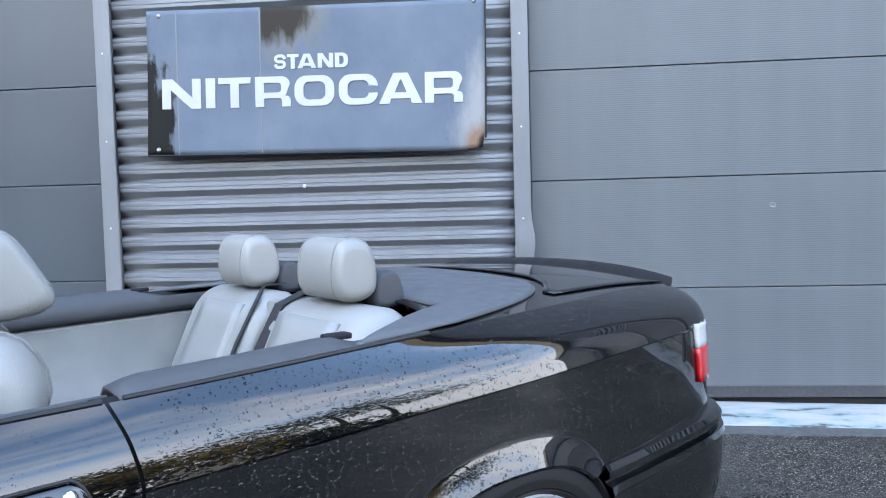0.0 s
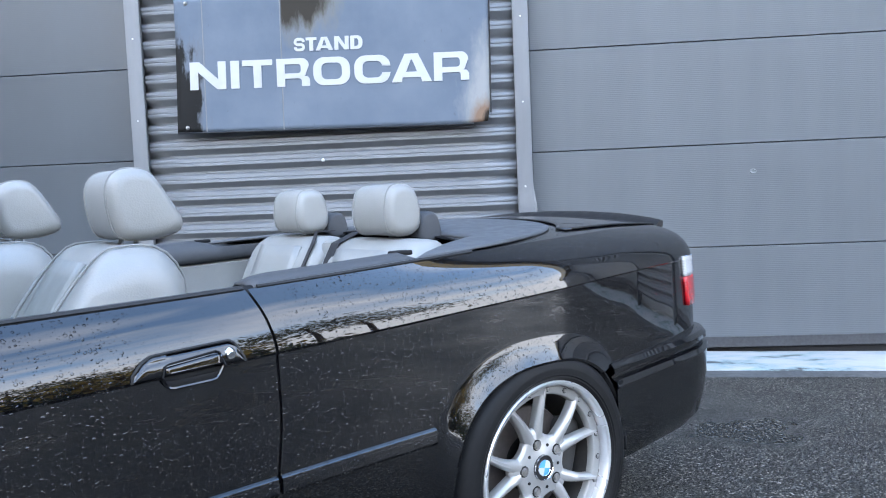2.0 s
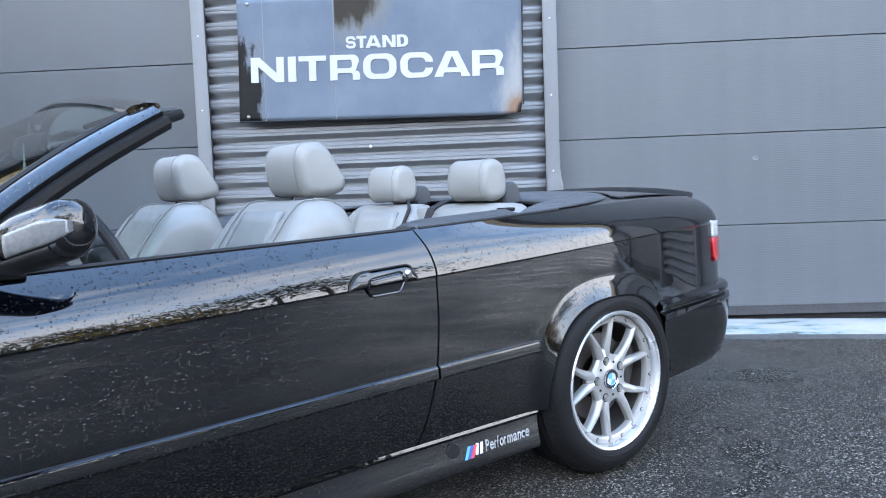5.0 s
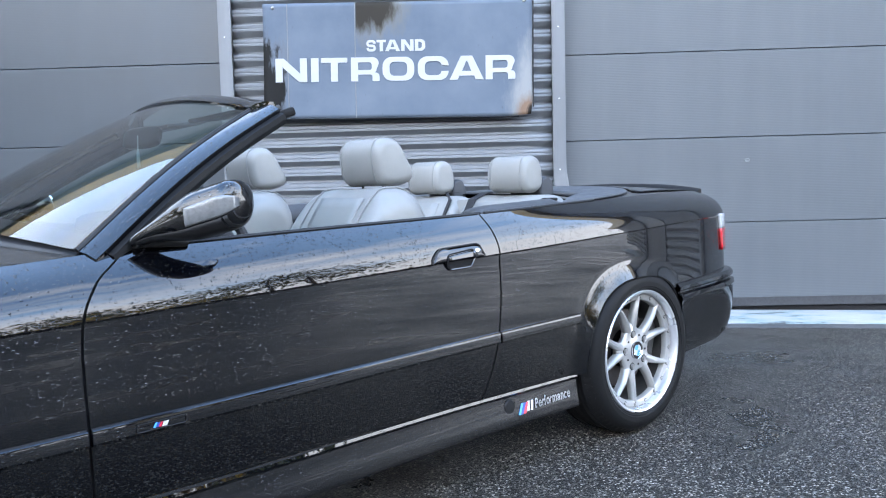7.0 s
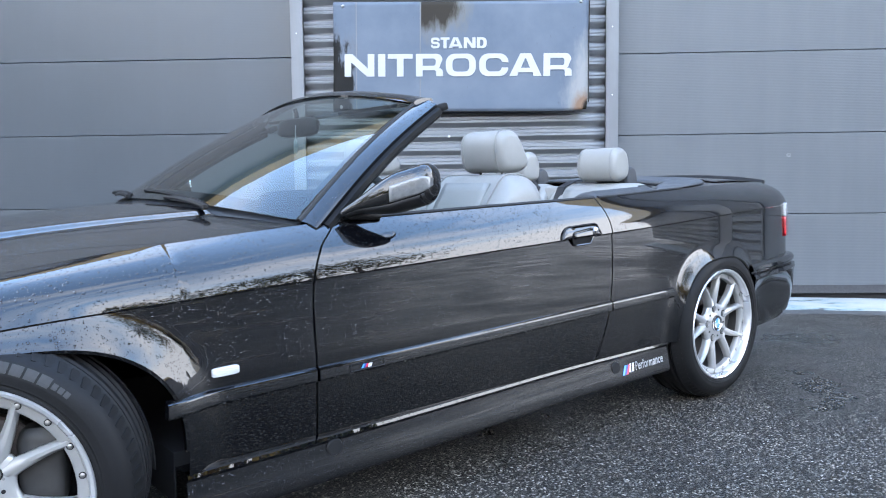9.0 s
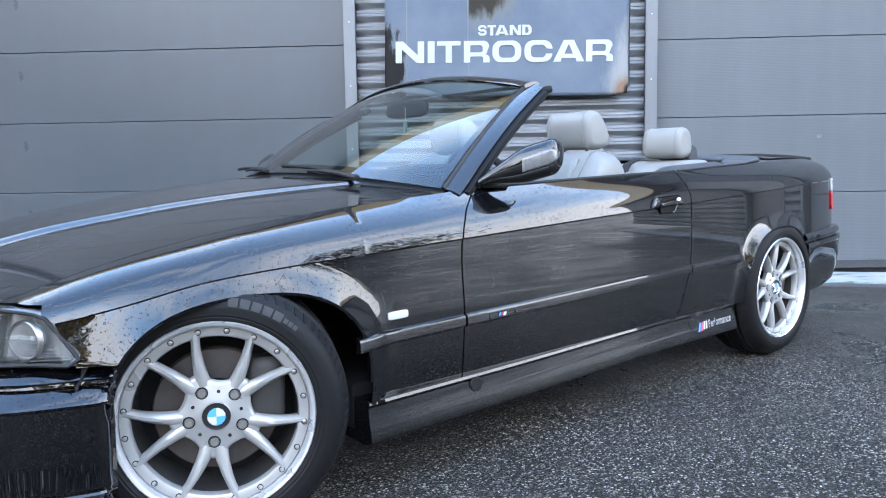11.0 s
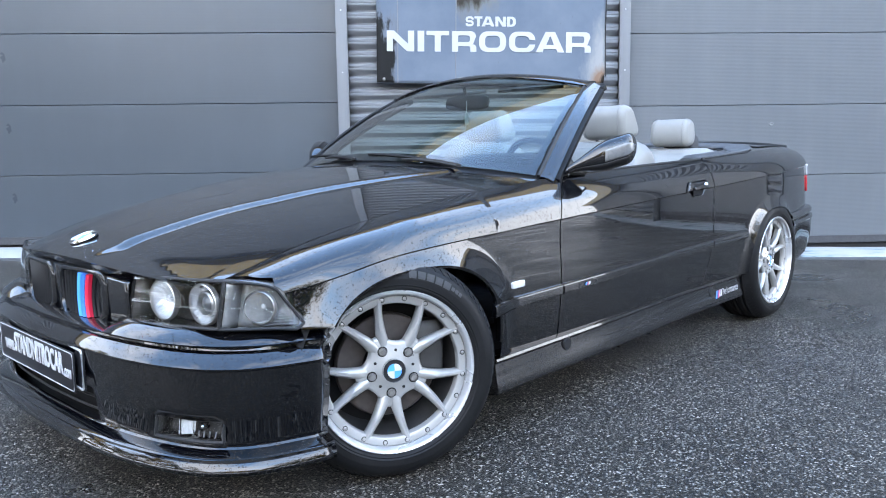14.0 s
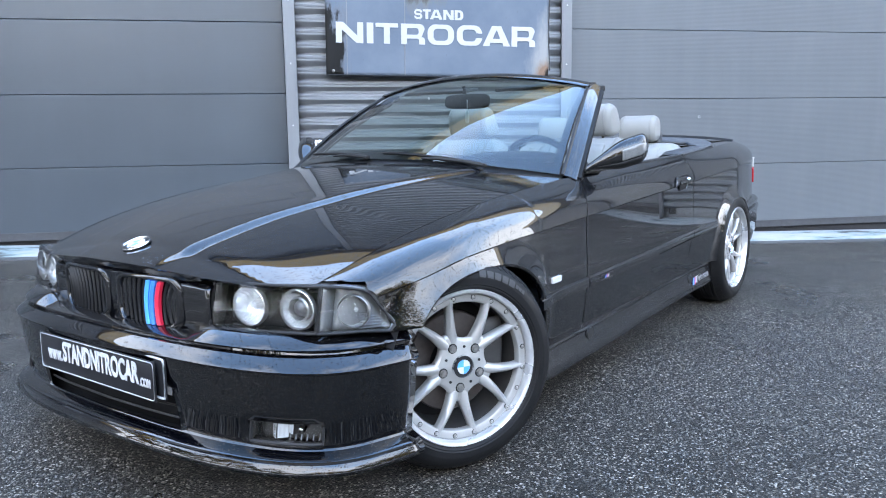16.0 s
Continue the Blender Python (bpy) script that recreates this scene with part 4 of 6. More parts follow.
def bonnet_z(x, y):
    y = abs(y)
    w = top_y(x) - 0.003
    z = top_z(x) + (0.060 + 0.018 * min(1.0, max(0.0, -(x + 0.05) / 0.4))) * (1 - (y / w) ** 2)
    k = min(1.0, max(0.0, (ridge_y(x) - y) / 0.042))
    z += 0.014 * (k * k * (3 - 2 * k)) * min(1.0, max(0.15, (x + 0.60) / 0.12))
    front = max(0.0, 1 - (x - nose_x(y)) / 0.15)
    return z - 0.030 * max(0.0, 1 - (y / 0.62) ** 2) * front**2.2


bm = bmesh.new()
rows = []
ss = np.linspace(0, 1, 70) ** 1.25
for s in ss:
    row = []
    for k in np.linspace(-1, 1, 261):
        w = top_y(lerp(-0.47, 0.745, s)) - 0.004
        y = k * w
        x = lerp(nose_x(y), tail_x(y), s)
        y = k * (top_y(x) - 0.004)
        row.append((x, y, bonnet_z(x, y)))
    rows.append(row)
rows.insert(0, [(p[0] + 0.012, p[1], p[2] - (0.022 if abs(p[1]) < 0.30 else max(0.010, 0.022 - 0.15 * (abs(p[1]) - 0.30)))) for p in rows[0]])
rows.insert(0, [(p[0] + 0.03, p[1], p[2] - 0.004) for p in rows[0]])
add_grid(bm, rows)
bonnet = part("bonnet", bm, PAINT, car, angle=40)
bm = bmesh.new()
add_grid(bm, [[(x, s * (top_y(x) + d), top_z(x) - 0.012) for d in (-0.02, 0.012)] for s in (-1,) for x in np.linspace(-0.45, 0.745, 20)])
part("bonnet_seal", bm, DARK, car, solid=0.004)
bm = bmesh.new()
add_grid(bm, [[(x, (top_y(x) + d), top_z(x) - 0.012) for d in (-0.02, 0.012)] for x in np.linspace(-0.45, 0.745, 20)])
part("bonnet_seal", bm, DARK, car, solid=0.004)
# scuttle between bonnet and windscreen
bm = bmesh.new()
add_grid(bm, [[(tail_x(y) - 0.02, y, bonnet_z(tail_x(y), y) - 0.02), (tail_x(y) + 0.03, y, bonnet_z(tail_x(y), y) - 0.018), (0.615 + 0.170 * (y / 0.70) ** 2, y, 0.876 - 0.056 * (y / 0.70) ** 2)] for y in np.linspace(-0.70, 0.70, 41)])
part("scuttle", bm, TRIM, car, solid=0.01)


def badge(m, r, parent):
    """A round enamel badge: dark ring, bright rims and four quarters."""
    bm = bmesh.new()
    add_revolve(bm, [(0.0, -0.001), (r * 0.62, -0.0035), (r * 0.94, -0.003), (r, -0.001), (r, 0.003)], 32, m)
    ring = part("badge", bm, TRIM, parent, "round blue and white enamel badge")
    bm = bmesh.new()
    for rr in (r * 0.97, r * 0.63):
        add_revolve(bm, [(rr - r * 0.04, -0.003), (rr, -0.0055), (rr + r * 0.035, -0.002)], 32, m)
    part("badge_rim", bm, CHROME, ring)
    for q in range(4):
        bm = bmesh.new()
        pts = [m @ Vector((0, -0.0052, 0))] + [m @ Vector((r * 0.6 * math.sin(a), -0.0048, r * 0.6 * math.cos(a))) for a in np.linspace(q * math.pi / 2, (q + 1) * math.pi / 2, 9)]
        bm.faces.new([bm.verts.new(p) for p in pts])
        part("badge_quarter", bm, (WHITE, BLUE)[q % 2], ring, angle=0, solid=0.0005)
    return ring


slope = math.degrees(math.atan2(bonnet_z(-0.47, 0) - bonnet_z(-0.56, 0), 0.09))
badge(pose(-0.520, 0, bonnet_z(-0.520, 0) + 0.004, 0, 0, -90) @ pose(0, 0, 0, -(90 - slope)), 0.041, bonnet)

# ------------------------------------------------ nose: panel, grilles, lamps
bm = bmesh.new()
rows = []
for y in np.linspace(-0.388, 0.388, 45):
    x0 = nose_x(y)
    rows.append([(x0 + 0.02, y, bonnet_z(x0, y) - 0.02), (x0 + 0.006, y, bonnet_z(x0, y) - 0.034), (x0 + 0.004, y, 0.56), (x0 + 0.006, y, 0.51), (x0 + 0.010, y, 0.44)])
add_grid(bm, rows)
nose = part("nose_panel", bm, PAINT, car, angle=40, solid=0.006)


def rounded(y0, y1, z0, z1, r, n=5):
    pts = []
    for cy, cz, a0 in ((y1 - r, z1 - r, 0), (y0 + r, z1 - r, 90), (y0 + r, z0 + r, 180), (y1 - r, z0 + r, 270)):
        for k in range(n + 1):
            a = radians(a0 + 90 * k / n)
            pts.append((cy + r * math.cos(a), cz + r * math.sin(a)))
    return pts


def grille_x(y, z):
    return nose_x(y) + 0.002 - 0.008 * (1 - ((abs(y) - 0.156) / 0.14) ** 2)


for side in (-1, 1):
    loop = rounded(0.016, 0.296, 0.470, 0.616, 0.042)
    bm = bmesh.new()
    rows = []
    for d, o in ((0.0, 0.012), (0.0, 0.001), (0.003, -0.003), (0.008, -0.004), (0.012, -0.002), (0.014, 0.004), (0.014, 0.03)):
        row = []
        for y, z in loop:
            cy, cz = 0.156, 0.543
            k = 1 - d / 0.08
            yy, zz = cy + (y - cy) * k, cz + (z - cz) * k
            row.append((grille_x(yy, zz) + o, side * yy, zz))
        rows.append(row)
    add_grid(bm, rows, close_v=True)
    frame_part = part("kidney_grille", bm, PAINT, nose, "gloss black kidney-shaped grille surround", angle=40)
    bm = bmesh.new()
    pts = [(grille_x(cyy, czz) + 0.028, side * cyy, czz) for cyy, czz in [(0.156 + (y - 0.156) * 0.90, 0.543 + (z - 0.543) * 0.90) for y, z in loop]]
    bm.faces.new([bm.verts.new(p) for p in pts])
    part("grille_back", bm, DARK, frame_part, angle=0, solid=0.002)
    for k in range(12):
        y = 0.040 + k * 0.0205
        zt, zb = 0.603 - 0.012 * (abs(k - 5.5) / 5.5) ** 4, 0.482 + 0.014 * (abs(k - 5.5) / 5.5) ** 4
        mat = {6: BLUE, 7: MIDBLUE, 8: RED}.get(k, TRIM) if side < 0 else TRIM
        bm = bmesh.new()
        wide = 0.0185 if mat is not TRIM else 0.0075
        path = [(grille_x(y, z) + (0.006 if mat is TRIM else -0.002), side * (y + 0.016 * (k / 11) * ((z - 0.543) / 0.06) ** 2 + 0.010 * (k / 11) * (z - 0.543) / 0.06), z) for z in np.linspace(zb, zt, 9)]
        add_sweep(bm, path, [(-wide / 2, 0.012), (-wide / 2, 0.002), (0, -0.003), (wide / 2, 0.002), (wide / 2, 0.012)], [((0, 1, 0), (1, 0, 0))] * len(path))
        part("slat", bm, mat, frame_part)

lamp_x = smooth((0.33, -0.562), (0.50, -0.532), (0.60, -0.505), (0.69, -0.470), (0.725, -0.43), (0.754, -0.375), (0.775, -0.345), (0.797, -0.318))
lamp_top = smooth((0.33, 0.608), (0.50, 0.613), (0.69, 0.615), (0.711, 0.613), (0.754, 0.595), (0.77, 0.56), (0.797, 0.503))
lamp_low = smooth((0.33, 0.494), (0.69, 0.500), (0.795, 0.491))


def lens_rows(ya, yb, n, inset, bulge, side):
    rows = []
    for y in np.linspace(ya, yb, n):
        z0, z1 = lamp_low(y), lamp_top(y)
        row = []
        for s in np.linspace(0, 1, 9):
            z = lerp(z0, z1, s)
            row.append((lamp_x(y) + inset + 0.022 * (s - 0.3) - bulge * math.sin(math.pi * s), side * y, z))
        rows.append(row)
    return rows


def lens_sheet(ya, yb, side):
    bm = bmesh.new()
    add_grid(bm, lens_rows(ya, yb, 20, -0.006, 0.006, side))
    return bm


def lamp_bowl(parent, y, z, r, side, projector, m=None):
    """A round reflector cup with its bright rim and the bulb or lens in its middle."""
    if m is None:
        m = pose(lamp_x(y) + 0.030, side * y, z, 0, 0, -90 + side * -10)
    bm = bmesh.new()
    add_revolve(bm, [(r, -0.018), (r * 0.94, -0.010), (r * 0.78, 0.006), (r * 0.5, 0.020), (0.0, 0.026)], 36, m)
    bowl = part("reflector", bm, REFLECTOR, parent)
    bm = bmesh.new()
    add_revolve(bm, [(r * 0.97, -0.017), (r * 1.02, -0.023), (r * 1.07, -0.021), (r * 1.09, -0.010)], 36, m)
    part("bezel", bm, STEEL, bowl)
    bm = bmesh.new()
    if projector:
        add_revolve(bm, [(r * 0.66, 0.004), (r * 0.64, -0.012), (r * 0.56, -0.016), (r * 0.50, -0.008), (r * 0.48, 0.004)], 28, m)
        part("lens_ring", bm, STEEL, bowl)
        bm = bmesh.new()
        add_revolve(bm, [(0.0, -0.016), (r * 0.25, -0.013), (r * 0.42, -0.006), (r * 0.50, 0.004)], 24, m)
        part("bulb_lens", bm, LAMP_GREY, bowl)
    else:
        q = r * 0.26
        add_revolve(bm, [(0.0, -0.006), (q * 0.7, -0.003), (q, 0.008), (q * 1.2, 0.022)], 20, m)
        part("bulb_lens", bm, CLEAR_LENS, bowl)
    return bowl


def lamp_case(ya, yb, n, depth, side, wide=0.0):
    """An open box behind the glass from ya to yb."""
    bm = bmesh.new()
    rows, rows2 = lens_rows(ya, yb, n, 0.0, 0.0, side), lens_rows(ya, yb, n, depth, 0.0, side)
    add_grid(bm, rows2)
    for idx in (0, -1):
        add_grid(bm, [[r[idx] for r in rows], [r[idx] for r in rows2]])
    add_grid(bm, [rows[0], rows2[0]]), add_grid(bm, [rows[-1], rows2[-1]])
    return bm


for side in (-1, 1):
    lamp = part("headlight", lamp_case(0.384, 0.684, 14, 0.060, side), LAMP_CASE, car, "clear-glazed headlight with two round reflectors in a dark housing", solid=0.002)
    lamp_bowl(lamp, 0.490, 0.555, 0.0490, side, False)
    lamp_bowl(lamp, 0.626, 0.555, 0.0490, side, True)
    cover = part("cover_glass", lens_sheet(0.383, 0.685, side), COVER_GLASS, lamp, "clear cover glass")
    cover.visible_shadow = False
    bm = bmesh.new()
    edge = lens_rows(0.381, 0.687, 20, -0.004, 0.0, side)
    add_tube(bm, [r[0] for r in edge] + edge[-1][1:] + [r[-1] for r in edge[::-1]] + edge[0][::-1][1:], 0.0042, 6)
    part("lamp_seal", bm, TRIM, lamp)
    corner = part("corner_light", lamp_case(0.692, 0.793, 10, 0.045, side), LAMP_CLEAR, car, "clear corner indicator lamp", solid=0.002)
    lamp_bowl(corner, 0.73, 0.55, 0.040, side, False, pose(-0.377, side * 0.724, 0.546, 0, 0, -90 - side * 30))
    cover = part("cover_glass", lens_sheet(0.692, 0.795, side), COVER_GLASS, corner, "clear cover glass")
    cover.visible_shadow = False
    for k in range(7):
        bm = bmesh.new()
        ya, yb = 0.745, 0.745 + 0.045 * (1 - k / 9)
        zz = 0.503 + k * 0.007
        add_tube(bm, [(lamp_x(y) + 0.004, side * y, zz) for y in np.linspace(ya, yb, 5)], 0.0016, 5)
        part("lens_rib", bm, LAMP_CLEAR, corner)
    bm = bmesh.new()
    edge = lens_rows(0.690, 0.797, 12, -0.004, 0.0, side)
    add_tube(bm, [r[0] for r in edge] + edge[-1][1:] + [r[-1] for r in edge[::-1]] + edge[0][::-1][1:], 0.0042, 6)
    part("lamp_seal", bm, TRIM, corner)
    # wing indicator
    bm = bmesh.new()
    add_super(bm, pose(0.500, side * (mid_y(0.50) + 0.001), 0.493, 0, -1.6, 0) @ Matrix.Diagonal((0.034, 0.006, 0.011, 1)), 0.35, 10)
    part("side_indicator", bm, CLEAR_LENS, car, "clear side indicator lens")

# ------------------------------------------------ front bumper
plan = smooth((0.0, -0.668), (0.22, -0.660), (0.42, -0.632), (0.56, -0.588), (0.66, -0.530), (0.73, -0.455), (0.775, -0.37), (0.80, -0.232))
plan_low = smooth((0.0, -0.668), (0.22, -0.660), (0.42, -0.636), (0.56, -0.597), (0.66, -0.548), (0.72, -0.497), (0.755, -0.447), (0.778, -0.39), (0.792, -0.325), (0.80, -0.245))


def bumper_path(side_pts):
    return [Vector((plan(abs(y)), y, 0)) for y in side_pts]


ys_half = [0.80, 0.796, 0.79, 0.783, 0.773, 0.76, 0.745, 0.732, 0.716, 0.69, 0.665, 0.635, 0.60, 0.575, 0.555, 0.53, 0.50, 0.47, 0.43, 0.39, 0.36, 0.335, 0.30, 0.25, 0.20, 0.15, 0.10, 0.05]
ys_all = [-y for y in ys_half] + [0.0] + ys_half[::-1]
bump_path = bumper_path(ys_all)
bump_frames = []
for i in range(len(bump_path)):
    t = (bump_path[min(i + 1, len(bump_path) - 1)] - bump_path[max(i - 1, 0)]).normalized()
    bump_frames.append((Vector((-t.y, t.x, 0)), Vector((0, 0, 1))))
bump_profile = [(-0.10, 0.488), (-0.045, 0.488), (-0.032, 0.482), (-0.006, 0.464), (0.0, 0.456), (-0.004, 0.451), (-0.022, 0.447), (-0.022, 0.440), (-0.004, 0.438), (0.018, 0.418), (0.022, 0.410), (0.020, 0.405), (0.015, 0.402), (0.010, 0.36), (0.004, 0.300), (-0.001, 0.274), (-0.007, 0.246), (-0.010, 0.220), (-0.012, 0.205), (-0.008, 0.200), (0.020, 0.190), (0.026, 0.186), (0.024, 0.182), (0.030, 0.179), (0.039, 0.165), (0.040, 0.158), (0.033, 0.148), (-0.02, 0.146), (-0.14, 0.146)]


def bump_skip(i, j):
    y = abs((ys_all[i] + ys_all[i + 1]) / 2)
    z = (bump_profile[j][1] + bump_profile[j + 1][1]) / 2
    return (y < 0.335 and 0.206 < z < 0.30) or (0.555 < y < 0.716 and 0.221 < z < 0.273)


if bump_frames[0][0].y > 0:
    bump_frames = [(-a, b) for a, b in bump_frames]
nose_lift = lambda y: 0.026 * (1 - min(1.0, (abs(y) / 0.80) ** 2))
rows = []
for i, (p, (a, b)) in enumerate(zip(bump_path, bump_frames)):
    row = []
    tuck = 0.006 if i in (0, len(bump_path) - 1) else 0.0
    for o, z in bump_profile:
        k = min(1.0, max(0.0, (0.45 - z) / 0.04))
        q = Vector((lerp(p.x, plan_low(abs(p.y)), k), p.y, 0))
        mid = min(1.0, max(0.0, (0.40 - abs(p.y)) / 0.05))       # the upper ledge fades out below the grilles
        drop = 0.65 * mid * max(0.0, z - 0.441)
        row.append(q + a * (o - tuck - 0.02 * mid * (z > 0.447) + 0.4 * flare(q.x, z)) + b * (z - drop + nose_lift(p.y)))
    rows.append(row)
bm = bmesh.new()
add_grid(bm, rows, skip=bump_skip)
bumper = part("front_bumper", bm, PAINT, car, "gloss black front bumper with a projecting lip", angle=26, solid=0.004)
bm = bmesh.new()
add_grid(bm, [[(plan_low(abs(y)) + 0.05, y, 0.34), (plan_low(abs(y)) + 0.06, y, 0.21)] for y in np.linspace(-0.40, 0.40, 30)])
part("intake_back", bm, DARK, bumper, solid=0.004)
for z in (0.252, 0.284):
    bm = bmesh.new()
    add_tube(bm, [(plan_low(abs(y)) + 0.022, y, z) for y in np.linspace(-0.335, 0.335, 24)], 0.0035, 6)
    part("intake_bar", bm, TRIM, bumper)
for side in (-1, 1):
    bm = bmesh.new()
    rows = []
    fz = lambda y, q: lerp(0.220, 0.274, q) + nose_lift(y)
    for y in np.linspace(0.557, 0.714, 12):
        rows.append([(plan_low(y) + 0.008 + 0.006 * (q - 0.5), side * y, fz(y, q)) for q in np.linspace(0, 1, 5)])
    back = [[(p[0] + 0.036, p[1] * 0.995, p[2]) for p in r] for r in rows]
    add_grid(bm, back)
    for idx in (0, -1):
        add_grid(bm, [[r[idx] for r in rows], [r[idx] for r in back]])
        add_grid(bm, [rows[idx], back[idx]])
    fog = part("fog_light", bm, LAMP_CASE, bumper, "clear rectangular fog lamp", solid=0.002)
    bm = bmesh.new()
    add_grid(bm, rows)
    g = part("cover_glass", bm, COVER_GLASS, fog)
    g.visible_shadow = False
    bm = bmesh.new()
    add_tube(bm, [r[0] for r in rows] + rows[-1][1:] + [r[-1] for r in rows[::-1]] + rows[0][::-1][1:], 0.0045, 6)
    part("lamp_seal", bm, TRIM, fog)
    # faceted reflector strips, the bulb and the ribbed lower half
    for ya, yb, dx in ((0.592, 0.612, 0.010), (0.612, 0.630, -0.006), (0.630, 0.650, 0.008)):
        f = bmesh.new()
        add_grid(f, [[(plan_low(ya) + 0.026 + dx, side * ya, fz(ya, 0.12 + 0.25 * (ya > 0.62))), (plan_low(ya) + 0.030 + dx, side * ya, fz(ya, 0.93))], [(plan_low(yb) + 0.026 - dx, side * yb, fz(yb, 0.14 + 0.25 * (ya > 0.62))), (plan_low(yb) + 0.030 - dx, side * yb, fz(yb, 0.9))]])
        part("reflector", f, REFLECTOR, fog, angle=0, solid=0.002)
    bm = bmesh.new()
    add_revolve(bm, [(0.0, -0.010), (0.006, -0.008), (0.009, 0.0), (0.010, 0.010)], 16, pose(plan_low(0.668) + 0.020, side * 0.668, fz(0.668, 0.66), 0, 0, -70 if side < 0 else -110))
    part("bulb_lens", bm, CHROME, fog)
    bm = bmesh.new()
    for k in range(6):
        y0 = 0.640 + k * 0.012
        add_tube(bm, [(plan_low(y0) + 0.022, side * y0, fz(y0, 0.10)), (plan_low(y0) + 0.026, side * y0, fz(y0, 0.38))], 0.0022, 5)
    part("lens_rib", bm, LAMP_CLEAR, fog)
# show plate with the dealer's web address and the pale carrier behind it
PX = -0.682
bm = bmesh.new()
add_box(bm, (PX + 0.016, -0.064, 0.372), (0.006, 0.52, 0.112), rot=(1.0, 0, 0), bevel=0.002)
carrier = part("plate_carrier", bm, PLATE_BLACK, bumper, "black plate with a worn white rim behind the dealer plate")
bm = bmesh.new()
rim = [(PX + 0.0125, -0.064 + y, 0.372 + z + 0.0175 * y + 0.0012 * noise.noise((y * 40, z * 40, 0))) for y, z in rounded(-0.257, 0.257, -0.053, 0.053, 0.008, 3)]
add_tube(bm, rim + rim[:1], 0.0034, 5)
part("plate_border", bm, WHITE, carrier)
bm = bmesh.new()
add_box(bm, (PX, -0.008, 0.3595), (0.004, 0.585, 0.110), bevel=0.0015)
plate = part("show_plate", bm, PLATE_BLACK, bumper, "black dealer plate with white lettering")
bm = bmesh.new()
edge = [(PX - 0.0025, -0.008 + y, 0.3595 + z) for y, z in rounded(-0.288, 0.288, -0.051, 0.051, 0.010, 4)]
add_tube(bm, edge + edge[:1], 0.0013, 5)
part("plate_border", bm, WHITE, plate)
for body, box in (("www.", (-0.245, -0.026, -0.166, 0.004)), ("STANDNITROCAR", (-0.160, -0.024, 0.222, 0.036)), (".COM", (0.226, -0.026, 0.274, -0.002))):
    bm = text_mesh(body, box, 0.030, 0.001)
    part("lettering", bm, WHITE, plate, "white plate lettering", angle=0, matrix=pose(PX - 0.0035, -0.008, 0.366, 0, 0, -90))

# ------------------------------------------------ rear bumper, tail, boot lid
rplan = smooth((0.0, 3.70), (0.3, 3.696), (0.5, 3.68), (0.61, 3.662), (0.685, 3.60), (0.73, 3.49), (0.757, 3.32), (0.785, 3.10), (0.795, 2.99))
ys_half = [0.795, 0.792, 0.785, 0.775, 0.765, 0.757, 0.745, 0.735, 0.72, 0.705, 0.69, 0.67, 0.65, 0.625, 0.60, 0.56, 0.50, 0.40, 0.25, 0.12]
ys_all2 = [-y for y in ys_half] + [0.0] + ys_half[::-1]
rpath = [Vector((rplan(abs(y)), y, 0.0)) for y in ys_all2]
rprof = [(-0.10, 0.552), (-0.02, 0.552), (-0.004, 0.548), (0.006, 0.535), (0.006, 0.522), (-0.006, 0.514), (-0.006, 0.508), (0.010, 0.502), (0.013, 0.485), (0.008, 0.478), (0.006, 0.40), (-0.004, 0.33), (-0.02, 0.27), (-0.05, 0.235), (-0.12, 0.225)]
rows = []
for i, p in enumerate(rpath):
    t = (rpath[min(i + 1, len(rpath) - 1)] - rpath[max(i - 1, 0)]).normalized()
    a = Vector((t.y, -t.x, 0))
    if a.dot(p - Vector((3.0, 0, 0))) < 0:
        a = -a
    rows.append([p + a * (o + 0.5 * flare(p.x, z)) + Vector((0, 0, z + 0.018 * (p.x - 3.3))) for o, z in rprof])
bm = bmesh.new()
add_grid(bm, rows)
rear_bumper = part("rear_bumper", bm, PAINT, car, "gloss black rear bumper", angle=26, solid=0.004)
rear_bumper.modifiers["thickness"].use_rim = False
bm = bmesh.new()
rows = []
for y in np.linspace(-0.60, 0.60, 25):
    x = 3.65 - 0.03 * (abs(y) / 0.6) ** 3
    rows.append([(x - 0.05, y, 0.875), (x, y, 0.80), (x + 0.01, y, 0.68), (x, y, 0.54)])
add_grid(bm, rows)
part("tail_panel", bm, PAINT, car, angle=40, solid=0.004)
for side in (-1, 1):
    tail_edge = lambda z: 3.458 + (0.80 - z) * 0.16
    for name, z0, z1, mat, lab in (("tail_light_lower", 0.642, 0.738, RED_LENS, "red ridged rear lamp"), ("tail_light_upper", 0.739, 0.802, CLEAR_LENS, "clear rear indicator lamp")):
        bm = bmesh.new()
        rows = []
        for z in np.linspace(z0, z1, 6):
            xs = [tail_edge(z) + d for d in (0, 0.015, 0.03, 0.05, 0.07, 0.09)]
            row = []
            for k, x in enumerate(xs):
                v = min(V_ROWS, key=lambda q: abs(side_point(min(x, 3.615), q)[1] - z))
                y = min(side_point(min(x, 3.615), v)[0], 0.71) + 0.010
                row.append((x, side * y, z))
            row.append((3.635, side * 0.59, z))
            row.append((3.66, side * 0.48, z))
            rows.append(row)
        vs = add_grid(bm, rows)
        part(name, bm, mat, car, lab, angle=40, solid=0.012)

deck_gap = lambda y: 3.235 - 0.17 * (min(abs(y), 0.52) / 0.52) ** 4


def deck_z(x, y):
    w = top_y(x)
    return top_z(min(x, 3.46)) + 0.030 * (1 - (y / w) ** 2) - 0.014 * max(0, (x - 3.46) / 0.16) ** 2


